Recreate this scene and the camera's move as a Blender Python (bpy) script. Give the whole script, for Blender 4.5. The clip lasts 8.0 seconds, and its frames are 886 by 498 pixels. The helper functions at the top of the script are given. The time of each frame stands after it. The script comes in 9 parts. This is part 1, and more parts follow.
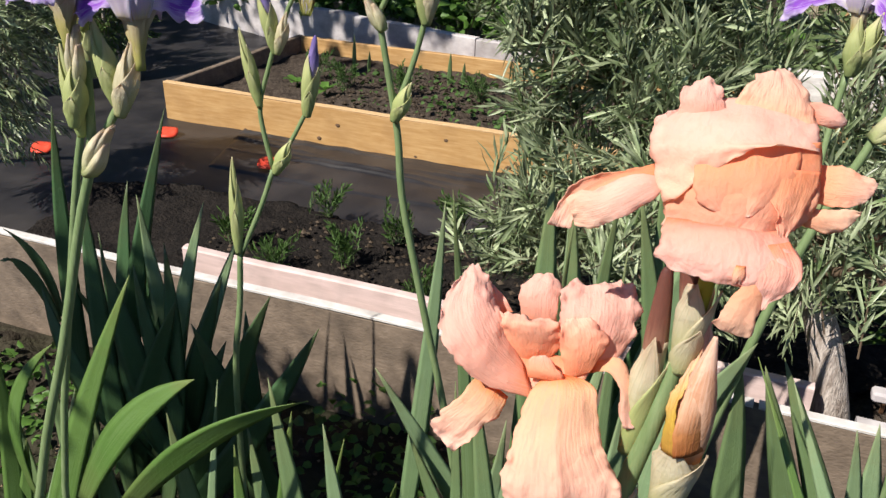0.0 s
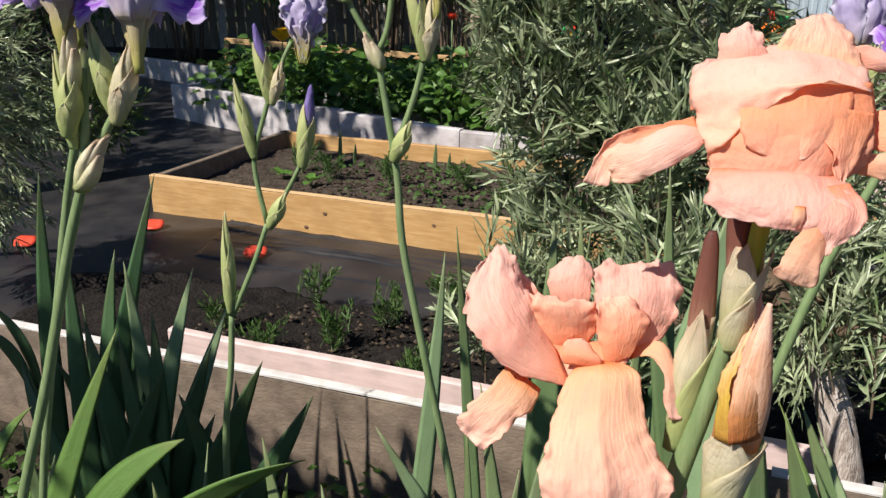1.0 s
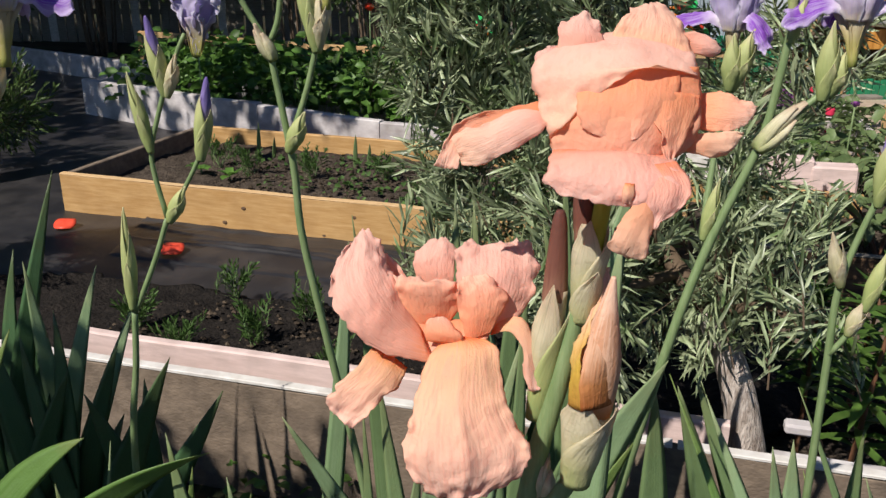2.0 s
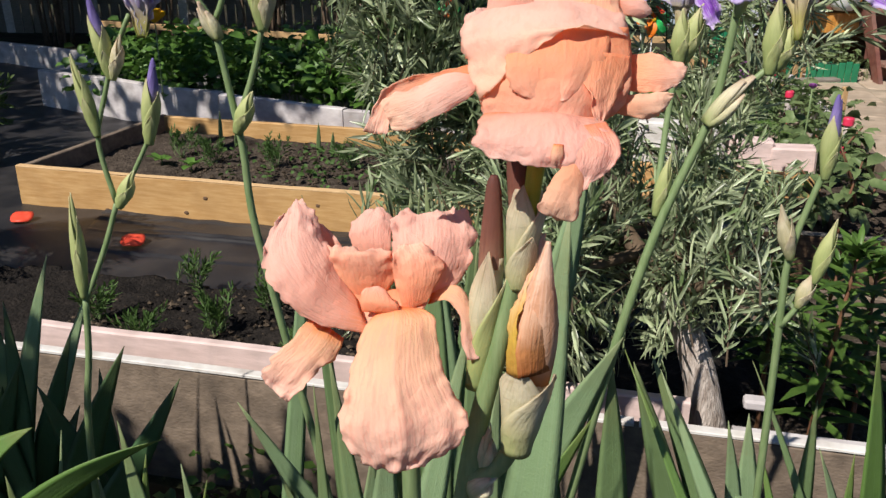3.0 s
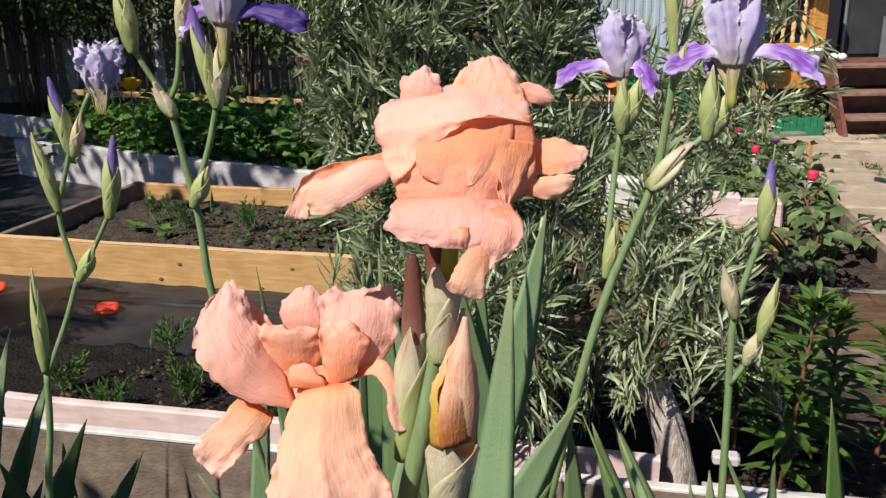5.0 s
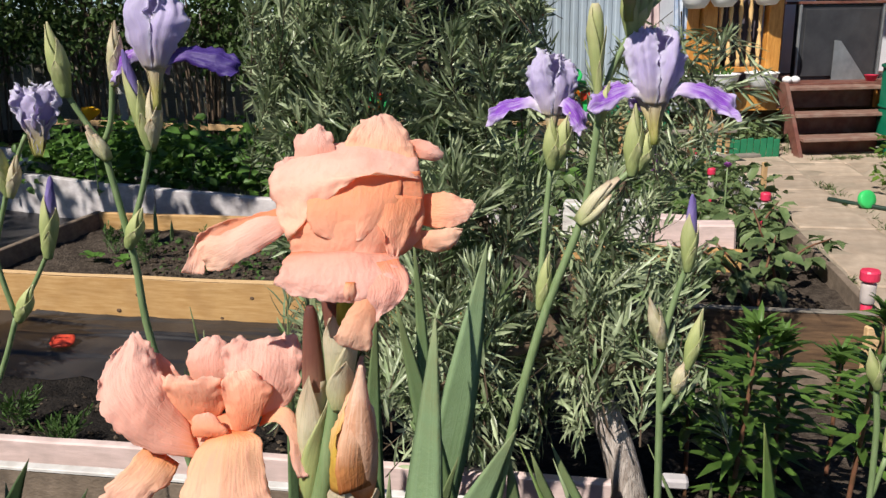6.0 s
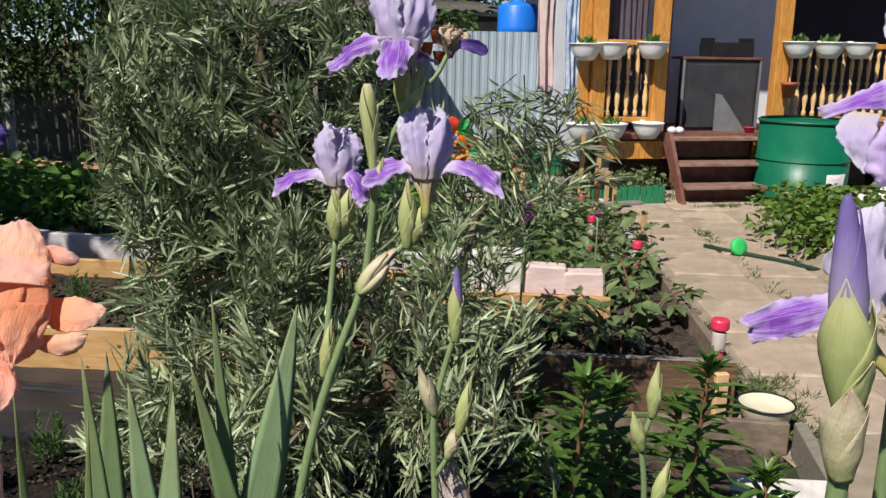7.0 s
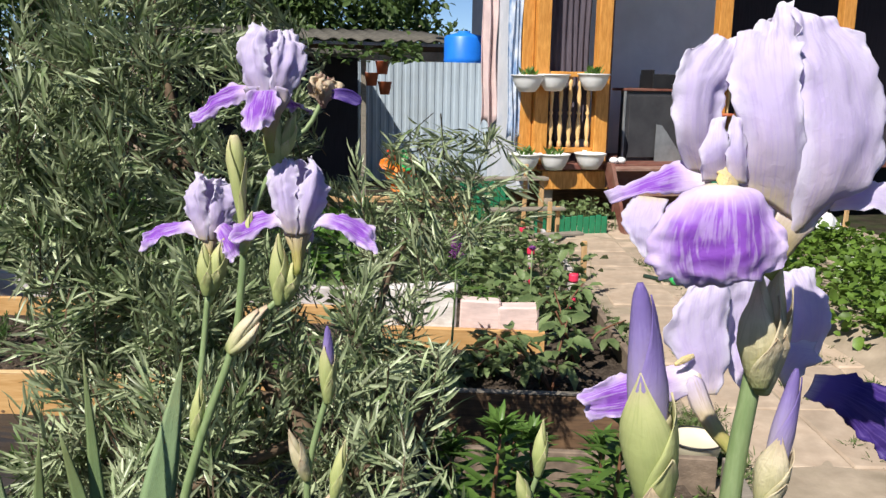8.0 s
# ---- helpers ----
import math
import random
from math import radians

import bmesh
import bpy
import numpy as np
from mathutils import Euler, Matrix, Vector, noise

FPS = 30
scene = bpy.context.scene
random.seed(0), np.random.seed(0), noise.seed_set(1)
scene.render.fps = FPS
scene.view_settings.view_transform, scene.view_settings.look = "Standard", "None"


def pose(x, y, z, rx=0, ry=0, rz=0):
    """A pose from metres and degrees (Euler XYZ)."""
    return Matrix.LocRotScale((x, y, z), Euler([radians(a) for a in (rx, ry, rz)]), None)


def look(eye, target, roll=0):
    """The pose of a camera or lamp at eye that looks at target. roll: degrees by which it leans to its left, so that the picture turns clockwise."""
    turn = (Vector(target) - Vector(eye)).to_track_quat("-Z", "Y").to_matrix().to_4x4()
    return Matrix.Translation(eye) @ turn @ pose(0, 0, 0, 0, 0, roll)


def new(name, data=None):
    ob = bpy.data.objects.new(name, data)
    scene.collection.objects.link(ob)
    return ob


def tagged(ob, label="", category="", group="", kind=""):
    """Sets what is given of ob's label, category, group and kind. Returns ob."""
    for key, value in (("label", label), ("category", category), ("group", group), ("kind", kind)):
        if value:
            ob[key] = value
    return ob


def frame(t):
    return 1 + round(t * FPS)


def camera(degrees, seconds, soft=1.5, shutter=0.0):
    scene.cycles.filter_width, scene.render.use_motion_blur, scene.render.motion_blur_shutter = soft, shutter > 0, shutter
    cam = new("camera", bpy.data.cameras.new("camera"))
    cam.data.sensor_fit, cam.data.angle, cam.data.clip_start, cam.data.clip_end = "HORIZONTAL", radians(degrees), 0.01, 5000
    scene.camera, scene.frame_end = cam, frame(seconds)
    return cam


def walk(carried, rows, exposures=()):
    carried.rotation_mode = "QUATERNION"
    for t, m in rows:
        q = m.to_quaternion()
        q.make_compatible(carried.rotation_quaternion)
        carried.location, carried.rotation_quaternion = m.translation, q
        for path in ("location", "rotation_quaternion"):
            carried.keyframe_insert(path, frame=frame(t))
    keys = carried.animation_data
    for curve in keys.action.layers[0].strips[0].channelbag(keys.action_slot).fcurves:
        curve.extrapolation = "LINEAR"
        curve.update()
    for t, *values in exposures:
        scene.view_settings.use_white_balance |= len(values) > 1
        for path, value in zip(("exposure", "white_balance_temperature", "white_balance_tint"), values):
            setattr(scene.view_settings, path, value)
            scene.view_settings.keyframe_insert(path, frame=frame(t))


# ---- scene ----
cam = camera(55.0, 8.0, soft=1.45)
PATH = [
    (0, (0.393, 0.494, 1.275), (0.186, 2.266, 0.371), 1.2),
    (0.5, (0.387, 0.504, 1.207), (0.154, 2.336, 0.439), 0.2),
    (1, (0.372, 0.497, 1.198), (0.189, 2.368, 0.515), 0.4),
    (1.5, (0.38, 0.496, 1.193), (0.287, 2.37, 0.502), 0.8),
    (2, (0.409, 0.484, 1.199), (0.39, 2.357, 0.499), 0.5),
    (3.5, (0.43, 0.486, 1.182), (0.49, 2.348, 0.454), 0.3),
    (4, (0.436, 0.483, 1.191), (0.498, 2.367, 0.524), 0.2),
    (5.5, (0.474, 0.462, 1.209), (0.596, 2.372, 0.629), -1.0),
    (6, (0.501, 0.452, 1.223), (0.668, 2.368, 0.677), -0.9),
    (6.5, (0.584, 0.419, 1.251), (0.845, 2.338, 0.752), -0.2),
    (7, (0.66, 0.411, 1.267), (1.026, 2.323, 0.807), 0.9),
    (7.5, (0.695, 0.419, 1.274), (1.128, 2.325, 0.848), 1.5),
    (8, (0.76, 0.433, 1.293), (1.23, 2.336, 0.897), 1.1),
]
EXPOSURES = [(0, 0.49), (1.0, 0.45), (1.5, 0.30), (2.0, 0.19), (3.5, 0.30), (4, 0.32), (6.5, 0.27), (7.0, 0.22), (7.5, 0.22), (7.8, 0.46), (8, 0.56)]
walk(cam, [(t, look(eye, target, roll)) for t, eye, target, roll in PATH], EXPOSURES)

# ---- daylight ----
SUN_WAY = Vector((0.47, 0.47, -0.745)).normalized()
world = bpy.data.worlds.new("sky")
scene.world = world
world.use_nodes = True
wt = world.node_tree
sky = wt.nodes.new("ShaderNodeTexSky")
sky.sky_type, sky.sun_disc = "NISHITA", False
sky.sun_elevation = math.asin(-SUN_WAY.z)
sky.sun_rotation = math.atan2(-SUN_WAY.x, -SUN_WAY.y)
sky.altitude = 3000.0
sky.air_density, sky.dust_density, sky.ozone_density = 0.8, 0.1, 4.0
wt.nodes["Background"].inputs["Strength"].default_value = 0.075
wt.links.new(sky.outputs[0], wt.nodes["Background"].inputs["Color"])
sun_data = bpy.data.lights.new("sun", "SUN")
sun_data.energy, sun_data.angle, sun_data.color = 5.0, radians(0.55), (1.0, 0.95, 0.86)
sun = new("sun", sun_data)
sun.matrix_world = Matrix.Translation((-6, -6, 9)) @ SUN_WAY.to_track_quat("-Z", "Y").to_matrix().to_4x4()


# ---- materials ----
def material(name, colour, rough=0.7, alt=None, scale=30.0, stretch=(1, 1, 1), bump=0.25, grain=120.0, contrast=(0.35, 0.7),
             spec=0.35, vary=0.0, thin=0.0, metal=0.0, dirt=None, dirt_scale=4.0, dirt_amount=0.5, dist=0.002, island=False):
    """A surface with two scales of colour variation and a fine relief; thin lets light through (petals, leaves)."""
    m = bpy.data.materials.new(name)
    m.use_nodes = True
    nt = m.node_tree
    N, L = nt.nodes, nt.links
    b = N["Principled BSDF"]
    b.inputs["Roughness"].default_value = rough
    b.inputs["Metallic"].default_value = metal
    b.inputs["Specular IOR Level"].default_value = spec
    tc = N.new("ShaderNodeTexCoord")
    mp = N.new("ShaderNodeMapping")
    mp.inputs["Scale"].default_value = stretch
    L.new(tc.outputs["Object"], mp.inputs["Vector"])
    n1 = N.new("ShaderNodeTexNoise")
    n1.inputs["Scale"].default_value, n1.inputs["Detail"].default_value = scale, 5
    n1.inputs["Roughness"].default_value = 0.62
    L.new(mp.outputs[0], n1.inputs["Vector"])
    ramp = N.new("ShaderNodeValToRGB")
    alt = alt or tuple(c * 0.6 for c in colour)
    ramp.color_ramp.elements[0].position, ramp.color_ramp.elements[1].position = contrast
    ramp.color_ramp.elements[0].color, ramp.color_ramp.elements[1].color = (*alt, 1), (*colour, 1)
    L.new(n1.outputs["Fac"], ramp.inputs["Fac"])
    out = ramp.outputs["Color"]
    if dirt:
        n3 = N.new("ShaderNodeTexNoise")
        n3.inputs["Scale"].default_value, n3.inputs["Detail"].default_value = dirt_scale, 6
        L.new(tc.outputs["Object"], n3.inputs["Vector"])
        r3 = N.new("ShaderNodeMapRange")
        r3.inputs[1].default_value, r3.inputs[2].default_value, r3.inputs[4].default_value = 0.45, 0.75, dirt_amount
        L.new(n3.outputs["Fac"], r3.inputs[0])
        mx = N.new("ShaderNodeMix")
        mx.data_type = "RGBA"
        L.new(r3.outputs[0], mx.inputs["Factor"])
        L.new(out, mx.inputs["A"])
        mx.inputs["B"].default_value = (*dirt, 1)
        out = mx.outputs["Result"]
    if vary:
        if island:
            src = N.new("ShaderNodeNewGeometry").outputs["Random Per Island"]
        else:
            src = N.new("ShaderNodeObjectInfo").outputs["Random"]
        mr = N.new("ShaderNodeMapRange")
        mr.inputs[3].default_value, mr.inputs[4].default_value = 1 - vary, 1 + vary
        L.new(src, mr.inputs[0])
        hsv = N.new("ShaderNodeHueSaturation")
        L.new(mr.outputs[0], hsv.inputs["Value"])
        L.new(out, hsv.inputs["Color"])
        out = hsv.outputs[0]
    L.new(out, b.inputs["Base Color"])
    n2 = N.new("ShaderNodeTexNoise")
    n2.inputs["Scale"].default_value, n2.inputs["Detail"].default_value = grain, 3
    L.new(mp.outputs[0], n2.inputs["Vector"])
    bp = N.new("ShaderNodeBump")
    bp.inputs["Strength"].default_value, bp.inputs["Distance"].default_value = bump, dist
    L.new(n2.outputs["Fac"], bp.inputs["Height"])
    L.new(bp.outputs[0], b.inputs["Normal"])
    if thin:
        tr = N.new("ShaderNodeBsdfTranslucent")
        L.new(out, tr.inputs["Color"])
        ms = N.new("ShaderNodeMixShader")
        ms.inputs[0].default_value = thin
        L.new(b.outputs[0], ms.inputs[1])
        L.new(tr.outputs[0], ms.inputs[2])
        L.new(ms.outputs[0], N["Material Output"].inputs["Surface"])
    return m


def banded(name, stops, veins=None, vein_scale=60.0, vein_amount=0.5, rough=0.55, thin=0.35, noise_amount=0.12, bump=0.3, spec=0.25, ribs=0.7, run=3.0, rim=None):
    """A petal or sheath whose colour runs along its length (UV v) with fine veins across its width (UV u); rim is the colour of its two long edges."""
    m = bpy.data.materials.new(name)
    m.use_nodes = True
    nt = m.node_tree
    N, L = nt.nodes, nt.links
    b = N["Principled BSDF"]
    b.inputs["Roughness"].default_value, b.inputs["Specular IOR Level"].default_value = rough, spec
    uv = N.new("ShaderNodeUVMap")
    sep = N.new("ShaderNodeSeparateXYZ")
    L.new(uv.outputs[0], sep.inputs[0])
    tc = N.new("ShaderNodeTexCoord")
    nz = N.new("ShaderNodeTexNoise")
    nz.inputs["Scale"].default_value, nz.inputs["Detail"].default_value = 55, 5
    L.new(tc.outputs["Object"], nz.inputs["Vector"])
    add = N.new("ShaderNodeMath")
    add.operation = "MULTIPLY_ADD"
    L.new(nz.outputs["Fac"], add.inputs[0])
    add.inputs[1].default_value = noise_amount * 2
    sub = N.new("ShaderNodeMath")
    sub.operation = "SUBTRACT"
    L.new(sep.outputs["Y"], sub.inputs[0])
    sub.inputs[1].default_value = noise_amount
    L.new(sub.outputs[0], add.inputs[2])
    ramp = N.new("ShaderNodeValToRGB")
    els = ramp.color_ramp.elements
    while len(els) < len(stops):
        els.new(0.5)
    for e, (p, c) in zip(els, stops):
        e.position, e.color = p, (*c, 1)
    L.new(add.outputs[0], ramp.inputs[0])
    out = ramp.outputs[0]
    # fine lengthwise veins
    cmb = N.new("ShaderNodeCombineXYZ")
    mu = N.new("ShaderNodeMath")
    mu.operation = "MULTIPLY"
    L.new(sep.outputs["X"], mu.inputs[0])
    mu.inputs[1].default_value = vein_scale
    mv = N.new("ShaderNodeMath")
    mv.operation = "MULTIPLY"
    L.new(sep.outputs["Y"], mv.inputs[0])
    mv.inputs[1].default_value = run
    L.new(mu.outputs[0], cmb.inputs[0])
    L.new(mv.outputs[0], cmb.inputs[1])
    vn = N.new("ShaderNodeTexNoise")
    vn.inputs["Scale"].default_value, vn.inputs["Detail"].default_value = 1.0, 2
    L.new(cmb.outputs[0], vn.inputs["Vector"])
    mot = N.new("ShaderNodeTexNoise")
    mot.inputs["Scale"].default_value, mot.inputs["Detail"].default_value = 28, 3
    L.new(tc.outputs["Object"], mot.inputs["Vector"])
    mmr = N.new("ShaderNodeMapRange")
    mmr.inputs[1].default_value, mmr.inputs[2].default_value, mmr.inputs[3].default_value, mmr.inputs[4].default_value = 0.3, 0.7, 0.92, 1.06
    L.new(mot.outputs["Fac"], mmr.inputs[0])
    hv = N.new("ShaderNodeHueSaturation")
    L.new(mmr.outputs[0], hv.inputs["Value"])
    L.new(out, hv.inputs["Color"])
    out = hv.outputs[0]
    if veins:
        r = N.new("ShaderNodeMapRange")
        r.inputs[1].default_value, r.inputs[2].default_value, r.inputs[4].default_value = 0.5, 0.62, vein_amount
        L.new(vn.outputs["Fac"], r.inputs[0])
        mx = N.new("ShaderNodeMix")
        mx.data_type = "RGBA"
        L.new(r.outputs[0], mx.inputs["Factor"])
        L.new(out, mx.inputs["A"])
        mx.inputs["B"].default_value = (*veins, 1)
        out = mx.outputs["Result"]
    if rim:
        off = N.new("ShaderNodeMath")
        off.operation = "MULTIPLY_ADD"
        L.new(sep.outputs["X"], off.inputs[0])
        off.inputs[1].default_value, off.inputs[2].default_value = 2, -1
        side = N.new("ShaderNodeMath")
        side.operation = "ABSOLUTE"
        L.new(off.outputs[0], side.inputs[0])
        wav = N.new("ShaderNodeMath")
        wav.operation = "MULTIPLY_ADD"
        L.new(nz.outputs["Fac"], wav.inputs[0])
        wav.inputs[1].default_value = 0.5
        L.new(side.outputs[0], wav.inputs[2])
        er = N.new("ShaderNodeMapRange")
        er.inputs[1].default_value, er.inputs[2].default_value = 0.85, 1.26
        L.new(wav.outputs[0], er.inputs[0])
        em = N.new("ShaderNodeMix")
        em.data_type = "RGBA"
        L.new(er.outputs[0], em.inputs["Factor"])
        L.new(out, em.inputs["A"])
        em.inputs["B"].default_value = (*rim, 1)
        out = em.outputs["Result"]
    L.new(out, b.inputs["Base Color"])
    bp = N.new("ShaderNodeBump")
    bp.inputs["Strength"].default_value, bp.inputs["Distance"].default_value = bump, 0.0012
    crk = N.new("ShaderNodeTexNoise")
    crk.inputs["Scale"].default_value, crk.inputs["Detail"].default_value = 210, 4
    crk.inputs["Distortion"].default_value = 0.8
    L.new(tc.outputs["Object"], crk.inputs["Vector"])
    hsum = N.new("ShaderNodeMath")
    hsum.operation = "MULTIPLY_ADD"
    L.new(vn.outputs["Fac"], hsum.inputs[0])
    hsum.inputs[1].default_value = ribs
    L.new(crk.outputs["Fac"], hsum.inputs[2])
    L.new(hsum.outputs[0], bp.inputs["Height"])
    L.new(bp.outputs[0], b.inputs["Normal"])
    if thin:
        tr = N.new("ShaderNodeBsdfTranslucent")
        deep = N.new("ShaderNodeHueSaturation")
        deep.inputs["Saturation"].default_value = 1.08
        L.new(out, deep.inputs["Color"])
        L.new(deep.outputs[0], tr.inputs["Color"])
        L.new(bp.outputs[0], tr.inputs["Normal"])
        ms = N.new("ShaderNodeMixShader")
        ms.inputs[0].default_value = thin
        L.new(b.outputs[0], ms.inputs[1])
        L.new(tr.outputs[0], ms.inputs[2])
        L.new(ms.outputs[0], N["Material Output"].inputs["Surface"])
    return m


SOIL = material("dark_soil", (0.088, 0.068, 0.054), 0.95, (0.032, 0.024, 0.019), 22, bump=0.9, grain=90, dist=0.012, spec=0.1, dirt=(0.14, 0.112, 0.09), dirt_scale=60, dirt_amount=0.5)
# Darker copy of SOIL; the near bed's shade is put into its colour.
SHADESOIL = material("shaded_black_soil", (0.020, 0.016, 0.014), 0.9, (0.008, 0.0065, 0.006), 22, bump=0.9, grain=90, dist=0.012, spec=0.15, dirt=(0.045, 0.036, 0.03), dirt_scale=60, dirt_amount=0.4)
FABRIC = material("black_weed_fabric", (0.030, 0.028, 0.030), 0.42, (0.015, 0.014, 0.016), 9, bump=0.25, grain=420, spec=0.4, dirt=(0.085, 0.075, 0.07), dirt_scale=5, dirt_amount=0.4)
EARTH = material("garden_earth", (0.060, 0.048, 0.036), 0.95, (0.02, 0.017, 0.012), 6, bump=0.8, grain=60, dist=0.015, spec=0.1, dirt=(0.04, 0.07, 0.02), dirt_scale=2.2, dirt_amount=0.6)
PINE = material("fresh_pine_board", (0.58, 0.365, 0.165), 0.6, (0.44, 0.245, 0.09), 9, (1, 1, 9), 0.2, 45, dirt=(0.30, 0.16, 0.06), dirt_scale=7, dirt_amount=0.5)
PINE_EDGE = material("sawn_pine_edge", (0.72, 0.50, 0.28), 0.7, (0.55, 0.34, 0.16), 30, (1, 6, 6), 0.2)
OLDWOOD = material("weathered_grey_board", (0.265, 0.20, 0.15), 0.9, (0.145, 0.108, 0.08), 26, (1, 1, 1.6), 0.9, 110, dirt=(0.065, 0.05, 0.04), dirt_scale=16, dirt_amount=0.7, contrast=(0.25, 0.8))
BROWNWOOD = material("brown_stained_board", (0.22, 0.128, 0.068), 0.8, (0.088, 0.05, 0.028), 8, (1, 1, 9), 0.5, 60, dirt=(0.04, 0.03, 0.025), dirt_scale=6, dirt_amount=0.6)
WHITEPAINT = material("flaking_white_paint", (0.78, 0.75, 0.72), 0.75, (0.56, 0.52, 0.50), 12, (1, 1, 6), 0.5, 80, dirt=(0.33, 0.27, 0.22), dirt_scale=18, dirt_amount=0.55)
PINKPAINT = material("faded_pink_paint", (0.74, 0.57, 0.54), 0.8, (0.60, 0.45, 0.42), 10, (1, 1, 8), 0.4, 80, dirt=(0.33, 0.26, 0.24), dirt_scale=14, dirt_amount=0.45)
WHITEWASH = material("whitewashed_slab", (0.62, 0.58, 0.58), 0.85, (0.42, 0.38, 0.39), 9, (1, 1, 2), 0.5, 70, dirt=(0.22, 0.19, 0.17), dirt_scale=11, dirt_amount=0.6)
CONCRETE = material("worn_concrete", (0.50, 0.395, 0.305), 0.9, (0.36, 0.275, 0.205), 7, bump=0.5, grain=80, dirt=(0.19, 0.15, 0.11), dirt_scale=5, dirt_amount=0.6, vary=0.12)
SAND = material("sandy_joint", (0.38, 0.31, 0.235), 0.95, (0.27, 0.215, 0.16), 9, bump=0.6, grain=90, dirt=(0.15, 0.13, 0.08), dirt_scale=4, dirt_amount=0.5)
ORANGEWOOD = material("varnished_orange_timber", (0.70, 0.345, 0.085), 0.42, (0.46, 0.18, 0.03), 8, (6, 6, 1), 0.2, 40, spec=0.5)
BALUSTER = material("varnished_turned_pine", (0.78, 0.54, 0.27), 0.4, (0.64, 0.40, 0.16), 10, (6, 6, 1), 0.15, spec=0.5)
REDBROWN = material("red_brown_paint", (0.20, 0.075, 0.055), 0.6, (0.12, 0.045, 0.035), 14, bump=0.3, dirt=(0.26, 0.17, 0.13), dirt_scale=9, dirt_amount=0.5)
TREAD = material("worn_step_board", (0.30, 0.17, 0.13), 0.7, (0.17, 0.085, 0.065), 10, (1, 8, 8), 0.3, dirt=(0.36, 0.28, 0.23), dirt_scale=9, dirt_amount=0.6)
PLASTER = material("pale_grey_plaster", (0.78, 0.78, 0.82), 0.85, (0.70, 0.70, 0.75), 5, bump=0.2, dirt=(0.50, 0.48, 0.47), dirt_scale=2, dirt_amount=0.3)
# Near-black colour that stands in for shade inside the porch and lean-to.
DARKINSIDE = material("dark_interior", (0.035, 0.03, 0.04), 0.8, (0.018, 0.016, 0.022), 5, (30, 30, 1), 0.4, 20)
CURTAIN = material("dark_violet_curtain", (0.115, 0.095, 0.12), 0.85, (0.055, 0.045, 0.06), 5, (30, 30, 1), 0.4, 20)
SIDING = material("white_siding", (0.66, 0.68, 0.74), 0.7, (0.52, 0.55, 0.62), 6, bump=0.2, dirt=(0.42, 0.4, 0.38), dirt_scale=3, dirt_amount=0.3)
CLOTH = material("faded_pink_cloth", (0.66, 0.52, 0.50), 0.95, (0.52, 0.40, 0.40), 8, bump=0.4)
BLUECLOTH = material("blue_patterned_curtain", (0.72, 0.74, 0.78), 0.9, (0.14, 0.25, 0.45), 7, (2, 2, 1), 0.3)
WHITEPLASTIC = material("white_plastic", (0.80, 0.80, 0.80), 0.35, (0.74, 0.74, 0.74), 10, bump=0.05, spec=0.5)
ENAMEL = material("cream_enamel", (0.78, 0.72, 0.55), 0.3, (0.70, 0.63, 0.46), 9, bump=0.05, spec=0.6)
GREENPAINT = material("green_barrel_paint", (0.004, 0.135, 0.072), 0.4, (0.003, 0.105, 0.056), 6, bump=0.1, grain=25, spec=0.4)
GREENPLASTIC = material("green_plastic", (0.02, 0.22, 0.10), 0.45, (0.015, 0.16, 0.075), 12, bump=0.1, spec=0.5)
BRIGHTGREEN = material("bright_green_plastic", (0.05, 0.56, 0.15), 0.4, (0.04, 0.48, 0.12), 12, bump=0.05)
BLUEPLASTIC = material("blue_tank_plastic", (0.015, 0.20, 0.80), 0.4, (0.012, 0.16, 0.68), 5, bump=0.05, spec=0.5)
REDPLASTIC = material("red_plastic", (0.74, 0.05, 0.12), 0.4, (0.60, 0.025, 0.07), 12, bump=0.05)
POPPYRED = material("coral_disc_plastic", (0.82, 0.09, 0.045), 0.5, (0.68, 0.06, 0.03), 40, bump=0.1)
CLEARISH = material("cloudy_plastic_tube", (0.55, 0.48, 0.46), 0.3, (0.42, 0.36, 0.34), 20, bump=0.05)
GREYSTEEL = material("dull_grey_steel", (0.32, 0.33, 0.34), 0.5, (0.22, 0.23, 0.24), 10, bump=0.1, metal=0.5)
CHARCOAL = material("charcoal_cabinet", (0.055, 0.055, 0.06), 0.5, (0.035, 0.035, 0.04), 6, bump=0.1)
FENCESTEEL = material("pale_blue_corrugated_steel", (0.42, 0.49, 0.56), 0.45, (0.36, 0.43, 0.50), 3, (4, 4, 1), 0.1, dirt=(0.25, 0.27, 0.28), dirt_scale=2.5, dirt_amount=0.4)
SLATE = material("old_roof_slate", (0.13, 0.12, 0.10), 0.9, (0.06, 0.055, 0.05), 8, bump=0.6, grain=40)
BARK = material("grey_peeling_bark", (0.64, 0.56, 0.51), 0.9, (0.23, 0.18, 0.15), 16, (5, 5, 1), 0.9, 60, dist=0.006)
TWIG = material("brown_twig", (0.16, 0.11, 0.07), 0.85, (0.09, 0.06, 0.04), 30, bump=0.4)
BLADE = banded("iris_leaf", [(0.0, (0.16, 0.20, 0.08)), (0.25, (0.145, 0.225, 0.085)), (0.8, (0.19, 0.28, 0.12)), (1.0, (0.23, 0.26, 0.11))], (0.23, 0.33, 0.16), 26, 0.5, 0.45, 0.28, 0.1, 0.5, 0.45)
